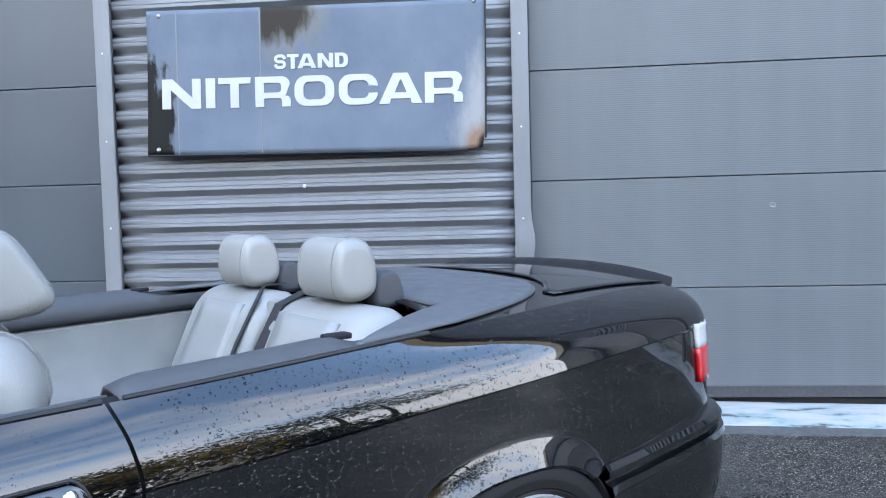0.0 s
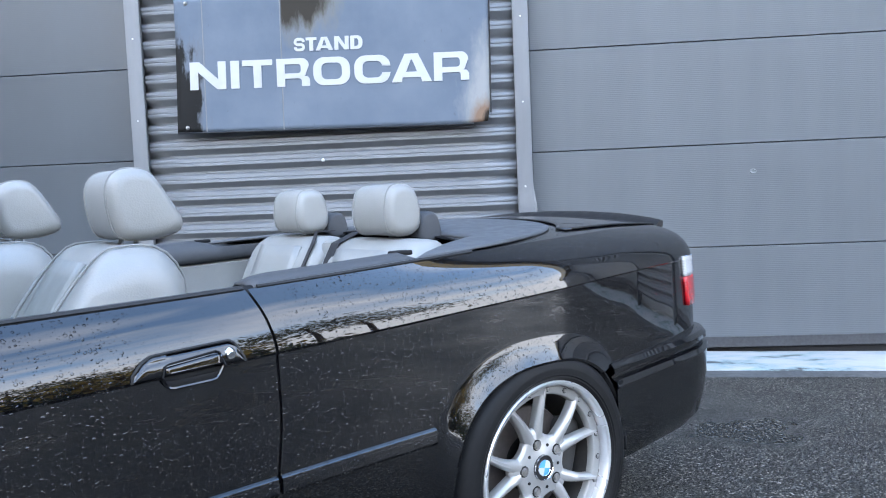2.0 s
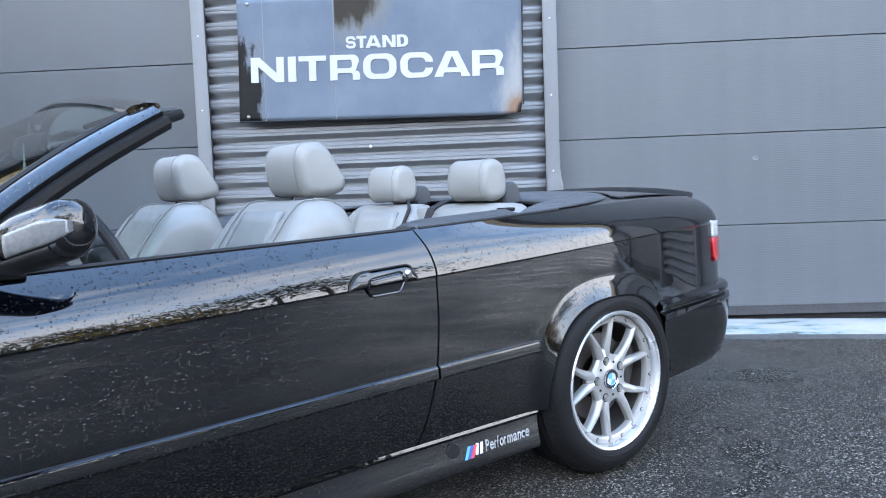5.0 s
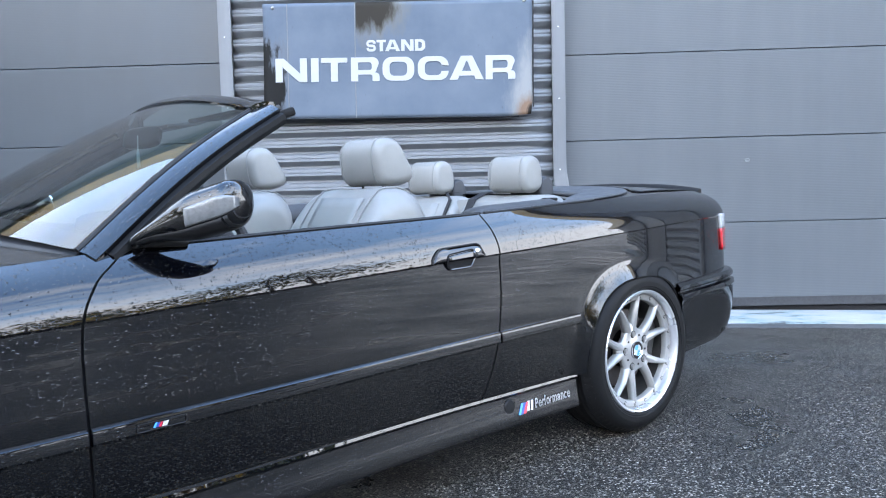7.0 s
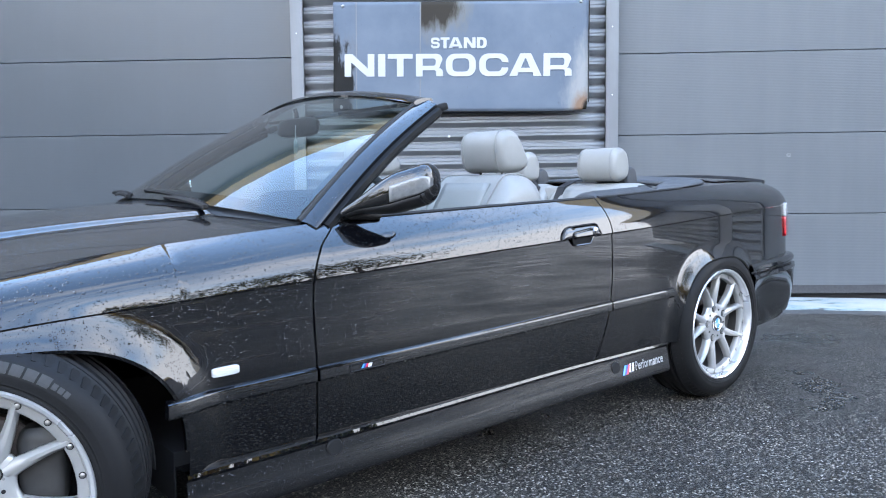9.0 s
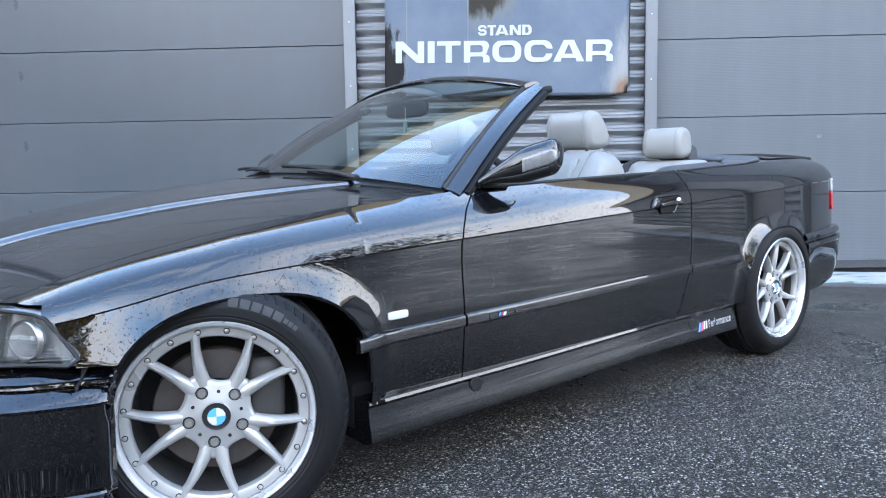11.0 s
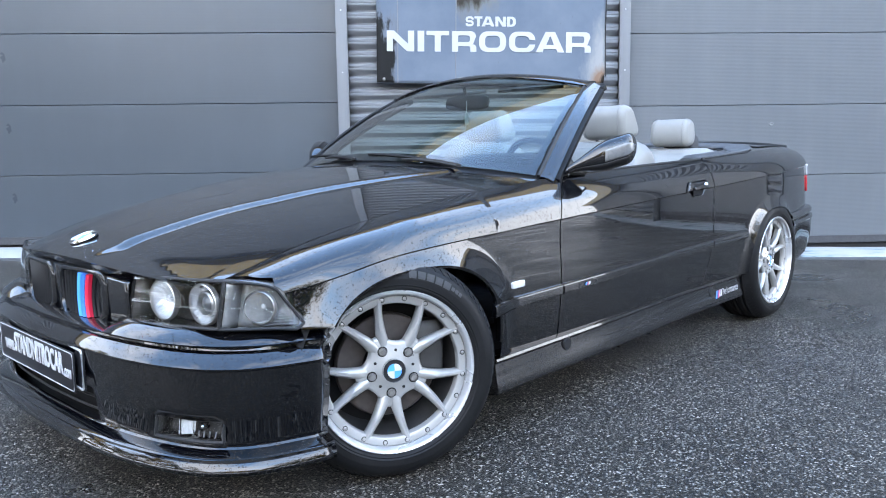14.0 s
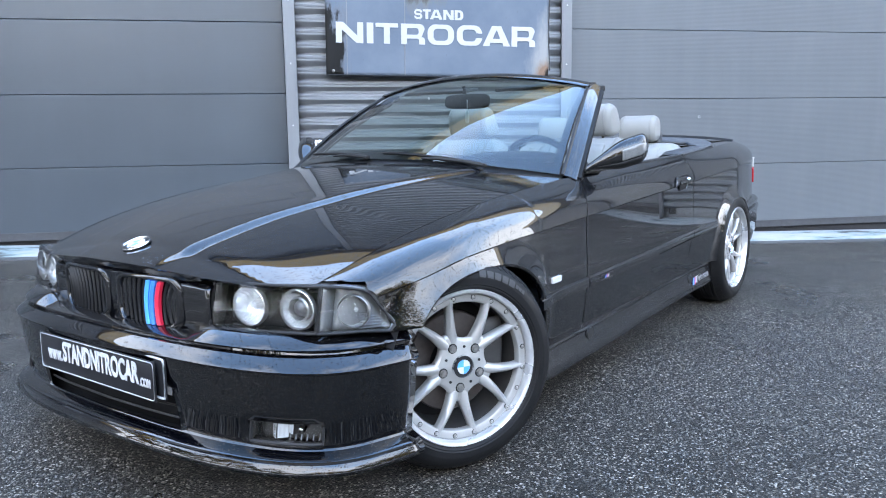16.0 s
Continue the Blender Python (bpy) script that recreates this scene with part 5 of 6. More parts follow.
cabin_back = lambda y: 2.72 - 0.40 * (abs(y) / 0.64) ** 6
bm = bmesh.new()
rows = []
for k in np.linspace(-1, 1, 61):
    row = []
    for s in np.linspace(0, 1, 24):
        y0 = k * 0.70
        x = lerp(cabin_back(k * 0.6), 3.60, s)
        y = k * (top_y(x) - 0.001)
        row.append((x, y, deck_z(x, y) - 0.004))
    rows.append(row)
add_grid(bm, rows)
part("rear_deck", bm, PAINT, car, "gloss black rear deck", angle=40, solid=0.006)
bm = bmesh.new()
rows = []
for k in np.linspace(-1, 1, 49):
    row = []
    for s in np.linspace(0, 1, 18):
        y = k * lerp(0.565, 0.53, s)
        x = lerp(deck_gap(y), 3.61 - 0.03 * k**4, s)
        row.append((x, y, deck_z(x, y) + 0.002 - 0.012 * (s > 0.99)))
    rows.append(row)
add_grid(bm, rows)
boot = part("boot_lid", bm, PAINT, car, "gloss black boot lid beaded with water", angle=40, solid=0.004)
bm = bmesh.new()
path, frm = [], []
for y in np.linspace(-0.542, 0.542, 41):
    x = 3.635 - 0.055 * (abs(y) / 0.52) ** 2.2
    path.append((x, y, deck_z(3.53, y) + 0.002 - 0.004 * (abs(y) / 0.52) ** 6))
    frm.append(((1, 0, 0), (0, 0, 1)))
add_sweep(bm, path, [(-0.05, -0.008), (-0.03, 0.004), (-0.01, 0.012), (0.002, 0.015), (0.007, 0.011), (0.006, 0.0), (0.0, -0.015)], frm)
part("boot_spoiler", bm, TRIM, boot, "slim black boot lip spoiler", angle=40)

# roof cover behind the seats, and its side trims
bm = bmesh.new()
rows = []
for k in np.linspace(-1, 1, 57):
    row = []
    for s in np.linspace(0, 1, 18):
        y = k * 0.70
        xf = 2.735 - 0.335 * max(0.0, (abs(k) - 0.74) / 0.26) ** 0.7
        xr = 3.165 - 0.60 * abs(k) ** 5.2
        x = lerp(xf, max(xr, xf + 0.04), s)
        y = math.copysign(min(abs(y), top_y(x) - 0.030), y)
        edge = min(1.0, s / 0.06, (1 - s) / 0.06, (1 - abs(k)) / 0.03)
        row.append((x, y, deck_z(x, y) + 0.001 + 0.007 * math.sqrt(max(edge, 0.0))))
    rows.append(row)
add_grid(bm, rows)
part("roof_cover", bm, COVER, car, "grey fabric-grained cover over the folded roof", angle=40, solid=0.008)
for side in (-1, 1):
    bm = bmesh.new()
    rows = []
    for x in np.linspace(1.965, 2.68, 28):
        e = math.sqrt(min(1.0, (x - 1.962) / 0.05)) * (1.0 if x < 2.36 else max(-0.6, 1 - (x - 2.36) / 0.06))
        y1, z = top_y(x) - 0.006, top_z(x)
        y0 = y1 - 0.115
        rows.append([(x, side * y1, z - 0.004), (x, side * (y1 - 0.008), z + 0.010 * e), (x, side * (y1 - 0.05), z + 0.022 * e), (x, side * (y0 + 0.02), z + 0.016 * e), (x, side * y0, z - 0.01), (x, side * (y0 - 0.006), z - 0.04), (x, side * (y0 + 0.004), z - 0.062)])
    add_grid(bm, rows)
    rail = part("rear_side_rail", bm, VINYL, car, "dark grey vinyl side rail", angle=50, solid=0.006)
    # a dark block stands in for the shaded hole of the latch
    bm = bmesh.new()
    add_box(bm, (2.385, side * 0.655, top_z(2.38) + 0.017), (0.055, 0.032, 0.012), bevel=0.004)
    part("latch_recess_shade", bm, DARK, rail)
    bm = bmesh.new()
    path = [(x, side * (top_y(x) - 0.003), top_z(x) + 0.002) for x in np.linspace(0.88, 1.94, 24)]
    add_tube(bm, path, 0.006, 6)
    part("belt_seal", bm, TRIM, car)
    bm = bmesh.new()
    path = [(x, side * (top_y(x) - 0.003), top_z(x) + 0.002) for x in np.linspace(1.97, 2.56, 16)]
    add_tube(bm, path, 0.005, 6)
    part("belt_seal", bm, TRIM, car)
    # door cap, inner door and rear side panels
    bm = bmesh.new()
    rows = [[(x, side * (top_y(x) - 0.008), top_z(x) - 0.002), (x, side * (top_y(x) - 0.04), top_z(x) + 0.004), (x, side * (top_y(x) - 0.075), top_z(x) - 0.008), (x, side * (top_y(x) - 0.088), top_z(x) - 0.035), (x, side * (top_y(x) - 0.086), top_z(x) - 0.058)] for x in np.linspace(0.88, 1.955, 24)]
    add_grid(bm, rows)
    part("door_cap", bm, VINYL, car, "dark grey padded door cap", angle=50, solid=0.006)
    for name, x0, x1 in (("inner_door_panel", 0.88, 1.955), ("rear_inner_panel", 1.965, 2.62)):
        bm = bmesh.new()
        rows = [[(x, side * (top_y(x) - 0.086), top_z(x) - 0.055), (x, side * (top_y(x) - 0.108), top_z(x) - 0.075), (x, side * (top_y(x) - 0.104), top_z(x) - 0.095), (x, side * 0.622, 0.60), (x, side * 0.60, 0.56), (x, side * 0.605, 0.50), (x, side * 0.61, 0.25)] for x in np.linspace(x0, x1, 14)]
        add_grid(bm, rows)
        inner = part(name, bm, LEATHER, car, "pale grey leather-trimmed inner panel", angle=50, solid=0.006)
        bm = bmesh.new()
        xa = lerp(x0, x1, 0.3)
        q = [(xa, 0.72), (xa + 0.24, 0.735), (xa + 0.20, 0.585), (xa + 0.01, 0.59), (xa, 0.72)]
        fine = []
        for (ax, az), (bx, bz) in zip(q, q[1:]):
            fine += [(lerp(ax, bx, s / 6), lerp(az, bz, s / 6)) for s in range(6)]
        add_tube(bm, [(x, side * ((lerp(0.622, 0.645, (z - 0.60) / 0.165) if z > 0.60 else lerp(0.60, 0.622, (z - 0.56) / 0.04)) - 0.001), z) for x, z in fine], 0.003, 6)
        part("panel_seam", bm, VINYL, inner)

# ------------------------------------------------ windscreen
ws_base = lambda y: Vector((0.600 + 0.170 * (y / 0.70) ** 2, y, 0.886 - 0.056 * (y / 0.70) ** 2))
ws_top = lambda y: Vector((1.235 + 0.055 * (y / 0.56) ** 2, y, 1.240 - 0.062 * (y / 0.56) ** 2))


def ws_point(k, s):
    a, b = ws_base(k * 0.70), ws_top(k * 0.56)
    n = Vector((-(b.z - a.z), 0, b.x - a.x)).normalized()
    return a.lerp(b, s) + n * 0.016 * math.sin(math.pi * s)


bm = bmesh.new()
add_grid(bm, [[ws_point(k, s) for s in np.linspace(0, 1, 14)] for k in np.linspace(-1, 1, 41)])
screen = part("windscreen", bm, GLASS, car, "clear raked windscreen spotted with rain", angle=60)
screen.visible_shadow = False
bm = bmesh.new()
add_grid(bm, [[ws_point(k, s) + Vector((0.004, 0, -0.002)) for s in (0.0, 0.035, 0.075)] for k in np.linspace(-1, 1, 41)])
part("screen_border", bm, TRIM, screen)
for k in (-1, 1):
    bm = bmesh.new()
    add_grid(bm, [[ws_point(k * q, s) + Vector((0.006, 0, -0.008)) for q in (0.955, 1.0)] for s in np.linspace(0, 1, 20)])
    part("screen_border", bm, TRIM, screen)
bm = bmesh.new()
hp = []
for k in np.linspace(-1.03, 1.03, 41):
    hp.append(ws_point(max(-1, min(1, k)), 1.0) + Vector((0, (k - max(-1, min(1, k))) * 0.5, 0)))
add_sweep(bm, hp, [(-0.020, 0.003), (-0.004, 0.009), (0.03, 0.010), (0.060, 0.004), (0.066, -0.005), (0.05, -0.016), (0.0, -0.012), (-0.018, -0.004)],
          [((math.cos(0.45), 0, math.sin(0.45) * 0.5), (-0.25, 0, 0.97))] * len(hp))
part("windscreen_header", bm, PAINT, car, "gloss black windscreen header rail", angle=35)
for side in (-1, 1):
    bm = bmesh.new()
    path, frm = [], []
    a, b = Vector((0.802, side * 0.730, 0.818)), Vector((1.336, side * 0.573, 1.176))
    for s in np.linspace(-0.02, 1.0, 22):
        p = a.lerp(b, s) + Vector((-0.010, side * 0.010, 0.020)) * math.sin(math.pi * max(s, 0))
        path.append(p)
        along = (b - a).normalized()
        across = Vector((0.0, side, 0)) - along * along.dot(Vector((0, side, 0)))
        across.normalize()
        out = across.cross(along) * (1 if across.cross(along).z > 0 else -1)
        tilt = (across * 0.80 - out * 0.60).normalized(), (out * 0.80 + across * 0.60).normalized()
        frm.append(tilt)
    w = 0.027
    add_sweep(bm, path, [(-w, -0.004), (-w * 0.9, 0.008), (0, 0.013), (w * 0.9, 0.010), (w, 0.0), (w * 0.8, -0.03), (-w * 0.6, -0.03)], frm)
    pillar = part("windscreen_pillar", bm, PAINT, car, "gloss black windscreen pillar", angle=35)
    bm = bmesh.new()
    add_sweep(bm, [p + f[0] * (w + 0.010) - f[1] * 0.012 for p, f in zip(path[1:], frm[1:])], [(-0.012, -0.012), (-0.012, 0.010), (0.004, 0.012), (0.012, 0.0), (0.008, -0.02)], frm[1:])
    part("pillar_seal", bm, RUBBER, pillar)
    bm = bmesh.new()
    add_tube(bm, [p - f[0] * (w + 0.004) + f[1] * 0.006 for p, f in zip(path, frm)], 0.007, 6)
    part("glass_trim", bm, TRIM, pillar)
    bm = bmesh.new()
    add_box(bm, (1.378, side * 0.576, 1.164), (0.05, 0.035, 0.026), rot=(0, -20, side * 12), bevel=0.008)
    part("roof_catch", bm, RUBBER, pillar)
# wipers
for pivot, tip in (((0.622, -0.470, 0.866), (0.612, 0.0, 0.904)), ((0.596, 0.085, 0.892), (0.640, 0.44, 0.896))):
    pivot, tip = Vector(pivot), Vector(tip)
    bm = bmesh.new()
    add_tube(bm, [pivot, pivot.lerp(tip, 0.2) + Vector((0, 0, 0.006)), pivot.lerp(tip, 0.45) + Vector((0, 0, 0.006)), pivot.lerp(tip, 0.62)], [0.009, 0.008, 0.006, 0.004], 8)
    add_revolve(bm, [(0.010, -0.004), (0.010, 0.005), (0.0, 0.007)], 14, pose(*pivot, 90, 0, 0))
    wiper = part("wiper", bm, TRIM, car, "black windscreen wiper arm and blade")
    bm = bmesh.new()
    pts = [pivot.lerp(tip, s) + Vector((0.020, 0, 0.004 + 0.006 * math.sin(math.pi * (s - 0.12) / 0.95))) for s in np.linspace(0.12, 1.07, 12)]
    add_tube(bm, pts, [0.004] + [0.0065] * 10 + [0.004], 6)
    part("wiper_blade", bm, RUBBER, wiper)

# ------------------------------------------------ door mirrors, handles, marks
def mirror_ring(s, side, k=1.0):
    """Centre and half sizes of the mirror's body at s: a thin arm that swells into a blunt bulb."""
    c = Vector((lerp(0.900, 1.078, s), side * lerp(0.750, 0.922, s), lerp(0.842, 0.928, s**0.75)))
    q = min(1.0, max(0.0, s / 0.62))
    q = q * q * (3 - 2 * q)
    end = math.sqrt(max(0.0, 1 - ((s - 0.86) / 0.14) ** 2)) if s > 0.86 else 1.0
    return c, (0.030 + 0.024 * q) * end * k, (0.016 + 0.040 * q) * end * k


def mirror_point(s, side, t, k=1.0):
    c, ry, rz = mirror_ring(s, side, k)
    return c + Vector((0.925, -side * 0.38, 0)) * math.copysign(abs(math.cos(t)) ** 0.8, math.cos(t)) * ry + Vector((0, 0, 1)) * math.copysign(abs(math.sin(t)) ** 0.85, math.sin(t)) * rz


for side in (-1, 1):
    bm = bmesh.new()
    add_grid(bm, [[mirror_point(s, side, 2 * math.pi * q / 28) for q in range(28)] for s in list(np.linspace(0, 0.86, 20)) + [0.9, 0.94, 0.97, 0.99, 1.0]], close_v=True)
    mir = part("door_mirror", bm, PAINT, car, "black aerodynamic door mirror on a tapering arm", angle=50)
    bm = bmesh.new()
    add_grid(bm, [[mirror_point(q, side, a, 1.015) for a in np.linspace(math.pi - 0.22 - 0.25 * max(0.0, q - 0.6), math.pi + 0.42, 8)] for q in list(np.linspace(0.58, 0.94, 12)) + [0.97, 0.99]])
    part("indicator_lens", bm, LAMP_CLEAR, mir, "clear indicator lens let into the mirror", angle=50, solid=0.002)
    bm = bmesh.new()
    add_grid(bm, [[mirror_point(q, side, a, 1.01) for a in np.linspace(math.pi + 0.50, 2 * math.pi - 0.2, 12)] for q in np.linspace(0.02, 0.97, 20)])
    part("mirror_underside", bm, TRIM, mir, "matt black underside", angle=50, solid=0.001)
    bm = bmesh.new()
    add_super(bm, pose(1.090, side * 0.862, 0.920, 0, 0, side * 22) @ Matrix.Diagonal((0.005, 0.045, 0.040, 1)), 0.6, 10)
    part("mirror_glass", bm, CHROME, mir)
    bm = bmesh.new()
    add_box(bm, (0.948, side * 0.742, 0.836), (0.125, 0.03, 0.022), rot=(0, 2, side * 3), bevel=0.008)
    part("mirror_foot", bm, TRIM, mir)
    # sail panel in the corner of the window
    bm = bmesh.new()
    vs = [bm.verts.new((x, side * y, z)) for x, y, z in ((0.862, 0.724, 0.828), (1.005, 0.722, 0.834), (0.985, 0.700, 0.885), (0.955, 0.698, 0.895))]
    bm.faces.new(vs)
    part("window_corner", bm, TRIM, car, angle=0, solid=0.012)
    # handle
    bm = bmesh.new()
    hy = lambda x, z: side * (side_point(x, min(V_ROWS, key=lambda q: abs(side_point(x, q)[1] - z)))[0])
    top = lambda x: 0.764 + 0.010 * (x - 1.70) / 0.2 - 0.030 * max(0.0, (1.745 - x) / 0.045) ** 2.2 - 0.038 * max(0.0, (x - 1.878) / 0.030) ** 2.2
    low = lambda x: 0.727 + 0.035 * (x - 1.70)
    xs = np.linspace(1.702, 1.907, 26)
    add_grid(bm, [[(x, hy(x, z) + side * (0.004 + 0.004 * math.sin(math.pi * min(1.0, q * 1.2))), z) for q, z in zip(np.linspace(0, 1, 7), np.linspace(low(x), max(top(x), low(x) + 0.004), 7))] for x in xs])
    handle = part("door_handle", bm, PAINT, car, "black flush door handle with a round lock", angle=50, solid=0.008)
    bm = bmesh.new()
    add_tube(bm, [(x, hy(x, z) + side * 0.003, z) for x, z in [(1.700, low(1.7))] + [(x, max(top(x), low(x) + 0.003) + 0.003) for x in xs] + [(1.910, low(1.91))]], 0.0030, 6)
    part("handle_surround", bm, TRIM, handle)
    bm = bmesh.new()
    fl = [(1.752, 0.729), (1.756, 0.748), (1.764, 0.752), (1.852, 0.762), (1.859, 0.759), (1.868, 0.734)]
    add_tube(bm, [(x, hy(x, z) + side * 0.0088, z) for x, z in fl], 0.0018, 5)
    part("flap_gap", bm, DARK, handle)
    bm = bmesh.new()
    rows = [[(x, hy(x, z) + side * (0.0085 + 0.004 * math.sin(math.pi * q)), z) for q, z in zip(np.linspace(0, 1, 6), np.linspace(low(x) + 0.003, 0.747 + 0.11 * (x - 1.756), 6))] for x in np.linspace(1.758, 1.862, 12)]
    add_grid(bm, rows)
    part("handle_flap", bm, PAINT, handle, solid=0.004)
    bm = bmesh.new()
    rows = []
    for q in np.linspace(0, 1, 16):
        x = lerp(1.750, 1.868, q)
        d = min(1.0, math.sin(math.pi * q) * 2.2) ** 0.6 * 0.027
        rows.append([(x, hy(x, z) + side * o, z) for z, o in ((low(x) + 0.002, 0.0030), (low(x) - d * 0.4, 0.0012), (low(x) - d * 0.9, 0.0030))])
    add_grid(bm, rows)
    part("handle_cup", bm, DARK, handle, solid=0.002)
    bm = bmesh.new()
    add_tube(bm, [r[-1] for r in rows], 0.0034, 6)
    part("handle_rim", bm, PAINT, handle)
    bm = bmesh.new()
    add_revolve(bm, [(0, -0.007), (0.008, -0.007), (0.010, -0.004), (0.011, 0.004)], 18, pose(1.880, hy(1.880, 0.751) + side * 0.006, 0.752, 18 * -side, 0, 0 if side < 0 else 180))
    part("door_lock", bm, CHROME, handle)
    # small coloured mark on the rubbing strip
    by = side * (mid_y(0.9) + 0.0112)
    bm = bmesh.new()
    add_tube(bm, [(x, by, z + 0.03 * (x - 0.89)) for x, z in rounded(0.838, 0.946, 0.4365, 0.4535, 0.002, 2)] + [(0.946, by, 0.452)], 0.0011, 5)
    mark = part("badge_recess", bm, TRIM, car)
    for k, mat in enumerate((BLUE, NAVY, RED, WHITE, WHITE)):
        bm = bmesh.new()
        x0 = 0.872 + k * 0.0060 + 0.001 * (k > 2)
        y = by + side * 0.0006
        w = 0.0050
        add_grid(bm, [[(x0, y, 0.4395), (x0 + w, y, 0.4395)], [(x0 + 0.005, y, 0.4500), (x0 + 0.005 + w, y, 0.4500)]])
        part("trim_mark", bm, mat, mark, angle=0, solid=0.0008)

# ------------------------------------------------ wheels
def spoke(bm, a_root, a_tip, r0, r1, y_root, y_tip):
    """A slim round-backed spoke that leans away from its twin."""
    rows = []
    for s in np.linspace(0, 1, 11):
        a = radians(lerp(a_root, a_tip, s))
        r = lerp(r0, r1, s)
        c = Vector((r * math.sin(a), lerp(y_root, y_tip, s) - 0.004 * math.sin(math.pi * s), r * math.cos(a)))
        t = Vector((math.cos(a), 0, -math.sin(a)))
        w = lerp(0.0200, 0.0106, min(1.0, s * 1.25) ** 0.7) + 0.005 * max(0.0, (s - 0.84) / 0.16) ** 2
        rows.append([c + t * (w * p) + Vector((0, q, 0)) for p, q in ((-0.8, 0.026), (-1.0, 0.010), (-0.86, 0.002), (-0.30, -0.0050), (0.30, -0.0050), (0.86, 0.002), (1.0, 0.010), (0.8, 0.026))])
    vs = add_grid(bm, rows, close_v=True)
    cap(bm, vs[0]), cap(bm, vs[-1])


def hub_star(bm, face, first):
    """The wheel's middle: a plate drawn out into five broad roots with round bays between them."""
    rows = []
    for k in range(120):
        a = 2 * math.pi * k / 120
        q = (0.5 + 0.5 * math.cos(5 * (a - radians(first)))) ** 1.3
        edge = 0.083 + 0.026 * q
        rows.append([Vector((r * math.sin(a), d, r * math.cos(a))) for r, d in (
            (0.0, face - 0.005), (0.040, face - 0.005), (0.046, face - 0.002), (edge - 0.012, face - 0.001), (edge - 0.004, face + 0.002), (edge, face + 0.009), (edge - 0.006, face + 0.028), (0.0, face + 0.03))])
    add_grid(bm, rows, close_u=True)


def wheel_meshes(dish, tread):
    """Split rim with five paired spokes, its tyre, bolts and brake, about the local y axis; outer face towards -y."""
    out = {}
    face = dish
    bm = bmesh.new()
    hub_star(bm, face, 43)
    add_revolve(bm, [(0.2165, face - 0.009), (0.214, face - 0.012), (0.200, face - 0.012), (0.193, face - 0.009), (0.190, face - 0.002), (0.1905, face + 0.012)], 72)
    out["rim"] = bm
    bm = bmesh.new()
    add_revolve(bm, [(0.1925, face + 0.004), (0.193, face + 0.05), (0.186, face + 0.15)], 60)
    out["barrel"] = bm
    bm = bmesh.new()
    add_revolve(bm, [(0.2165, face - 0.010), (0.2175, -0.006), (0.222, -0.012), (0.2285, -0.014), (0.2315, -0.010), (0.231, 0.0), (0.224, 0.012), (0.222, 0.19), (0.231, 0.2)], 72)
    out["rim_lip"] = bm
    bm = bmesh.new()
    prof = [(0.2265, -0.006), (0.236, -0.012), (0.240, -0.0155), (0.243, -0.0150), (0.247, -0.0178), (0.250, -0.0172), (0.262, -0.0195), (0.265, -0.0188), (0.276, -0.016), (0.287, -0.010), (0.296, 0.0), (0.3035, 0.014), (0.3085, 0.028)]
    for y in np.linspace(0.036, tread - 0.036, 25):
        g = any(abs(y - (q * tread)) < 0.006 for q in (0.24, 0.42, 0.58, 0.76))
        prof.append((0.3095 if g else 0.317 - 0.008 * (abs(y - tread / 2) / (tread / 2)) ** 4, y))
    prof += [(0.3085, tread - 0.028), (0.296, tread), (0.27, tread + 0.014), (0.23, tread + 0.0)]
    vs = add_revolve(bm, prof, 96)
    out["tyre"] = bm
    bm = bmesh.new()
    for k in range(72):
        a = 2 * math.pi * k / 72
        for y, w, tw in ((0.012, 0.030, 0.5),):
            m = Matrix.Rotation(a, 4, "Y") @ pose(0, 0.020, 0.3035, 26, 0, 18)
            made = bmesh.ops.create_cube(bm, size=1, matrix=m @ Matrix.Diagonal((0.017, w, 0.006, 1)))
    out["tread_block"] = bm
    for name, a0, a1 in (("spoke", -9.5, -18), ("spoke_pair", 9.5, 18)):
        bm = bmesh.new()
        spoke(bm, a0, a1, 0.076, 0.207, face + 0.002, face - 0.008)
        out[name] = bm
    bm = bmesh.new()
    add_revolve(bm, [(0.0, -0.0030), (0.0034, -0.0030), (0.0050, -0.002), (0.0055, 0.0)], 8, pose(0, face - 0.0125, 0.2055))
    out["rim_bolt"] = bm
    bm = bmesh.new()
    add_revolve(bm, [(0.0, -0.0004), (0.0074, -0.0004), (0.0077, 0.001)], 10, pose(0, face - 0.0122, 0.2055))
    out["bolt_ring"] = bm
    bm = bmesh.new()
    add_revolve(bm, [(0.0, -0.003), (0.0070, -0.003), (0.0080, 0.0005), (0.0100, 0.0005), (0.0112, -0.0015), (0.0122, 0.003)], 12, pose(0, face - 0.0045, 0.064))
    out["wheel_bolt"] = bm
    # flat dark discs give the bolt hollows and small holes their shade by colour
    bm = bmesh.new()
    add_revolve(bm, [(0.0, -0.0003), (0.0142, -0.0003), (0.0150, 0.002)], 16, pose(0, face - 0.0030, 0.064))
    add_revolve(bm, [(0.0, -0.0003), (0.0042, -0.0003), (0.0042, 0.002)], 10, pose(0.058 * math.sin(radians(36)), face - 0.0032, 0.058 * math.cos(radians(36))))
    out["bolt_hole_shade"] = bm
    bm = bmesh.new()
    add_revolve(bm, [(0.075, face + 0.058), (0.146, face + 0.058), (0.150, face + 0.063), (0.150, face + 0.085), (0.08, face + 0.085)], 48)
    out["brake_disc"] = bm
    bm = bmesh.new()
    add_super(bm, pose(0.118, face + 0.062, 0.04) @ Matrix.Diagonal((0.046, 0.036, 0.085, 1)), 0.4, 8)
    out["brake_caliper"] = bm
    bm = bmesh.new()
    add_revolve(bm, [(0.0, face + 0.13), (0.19, face + 0.13)], 36)
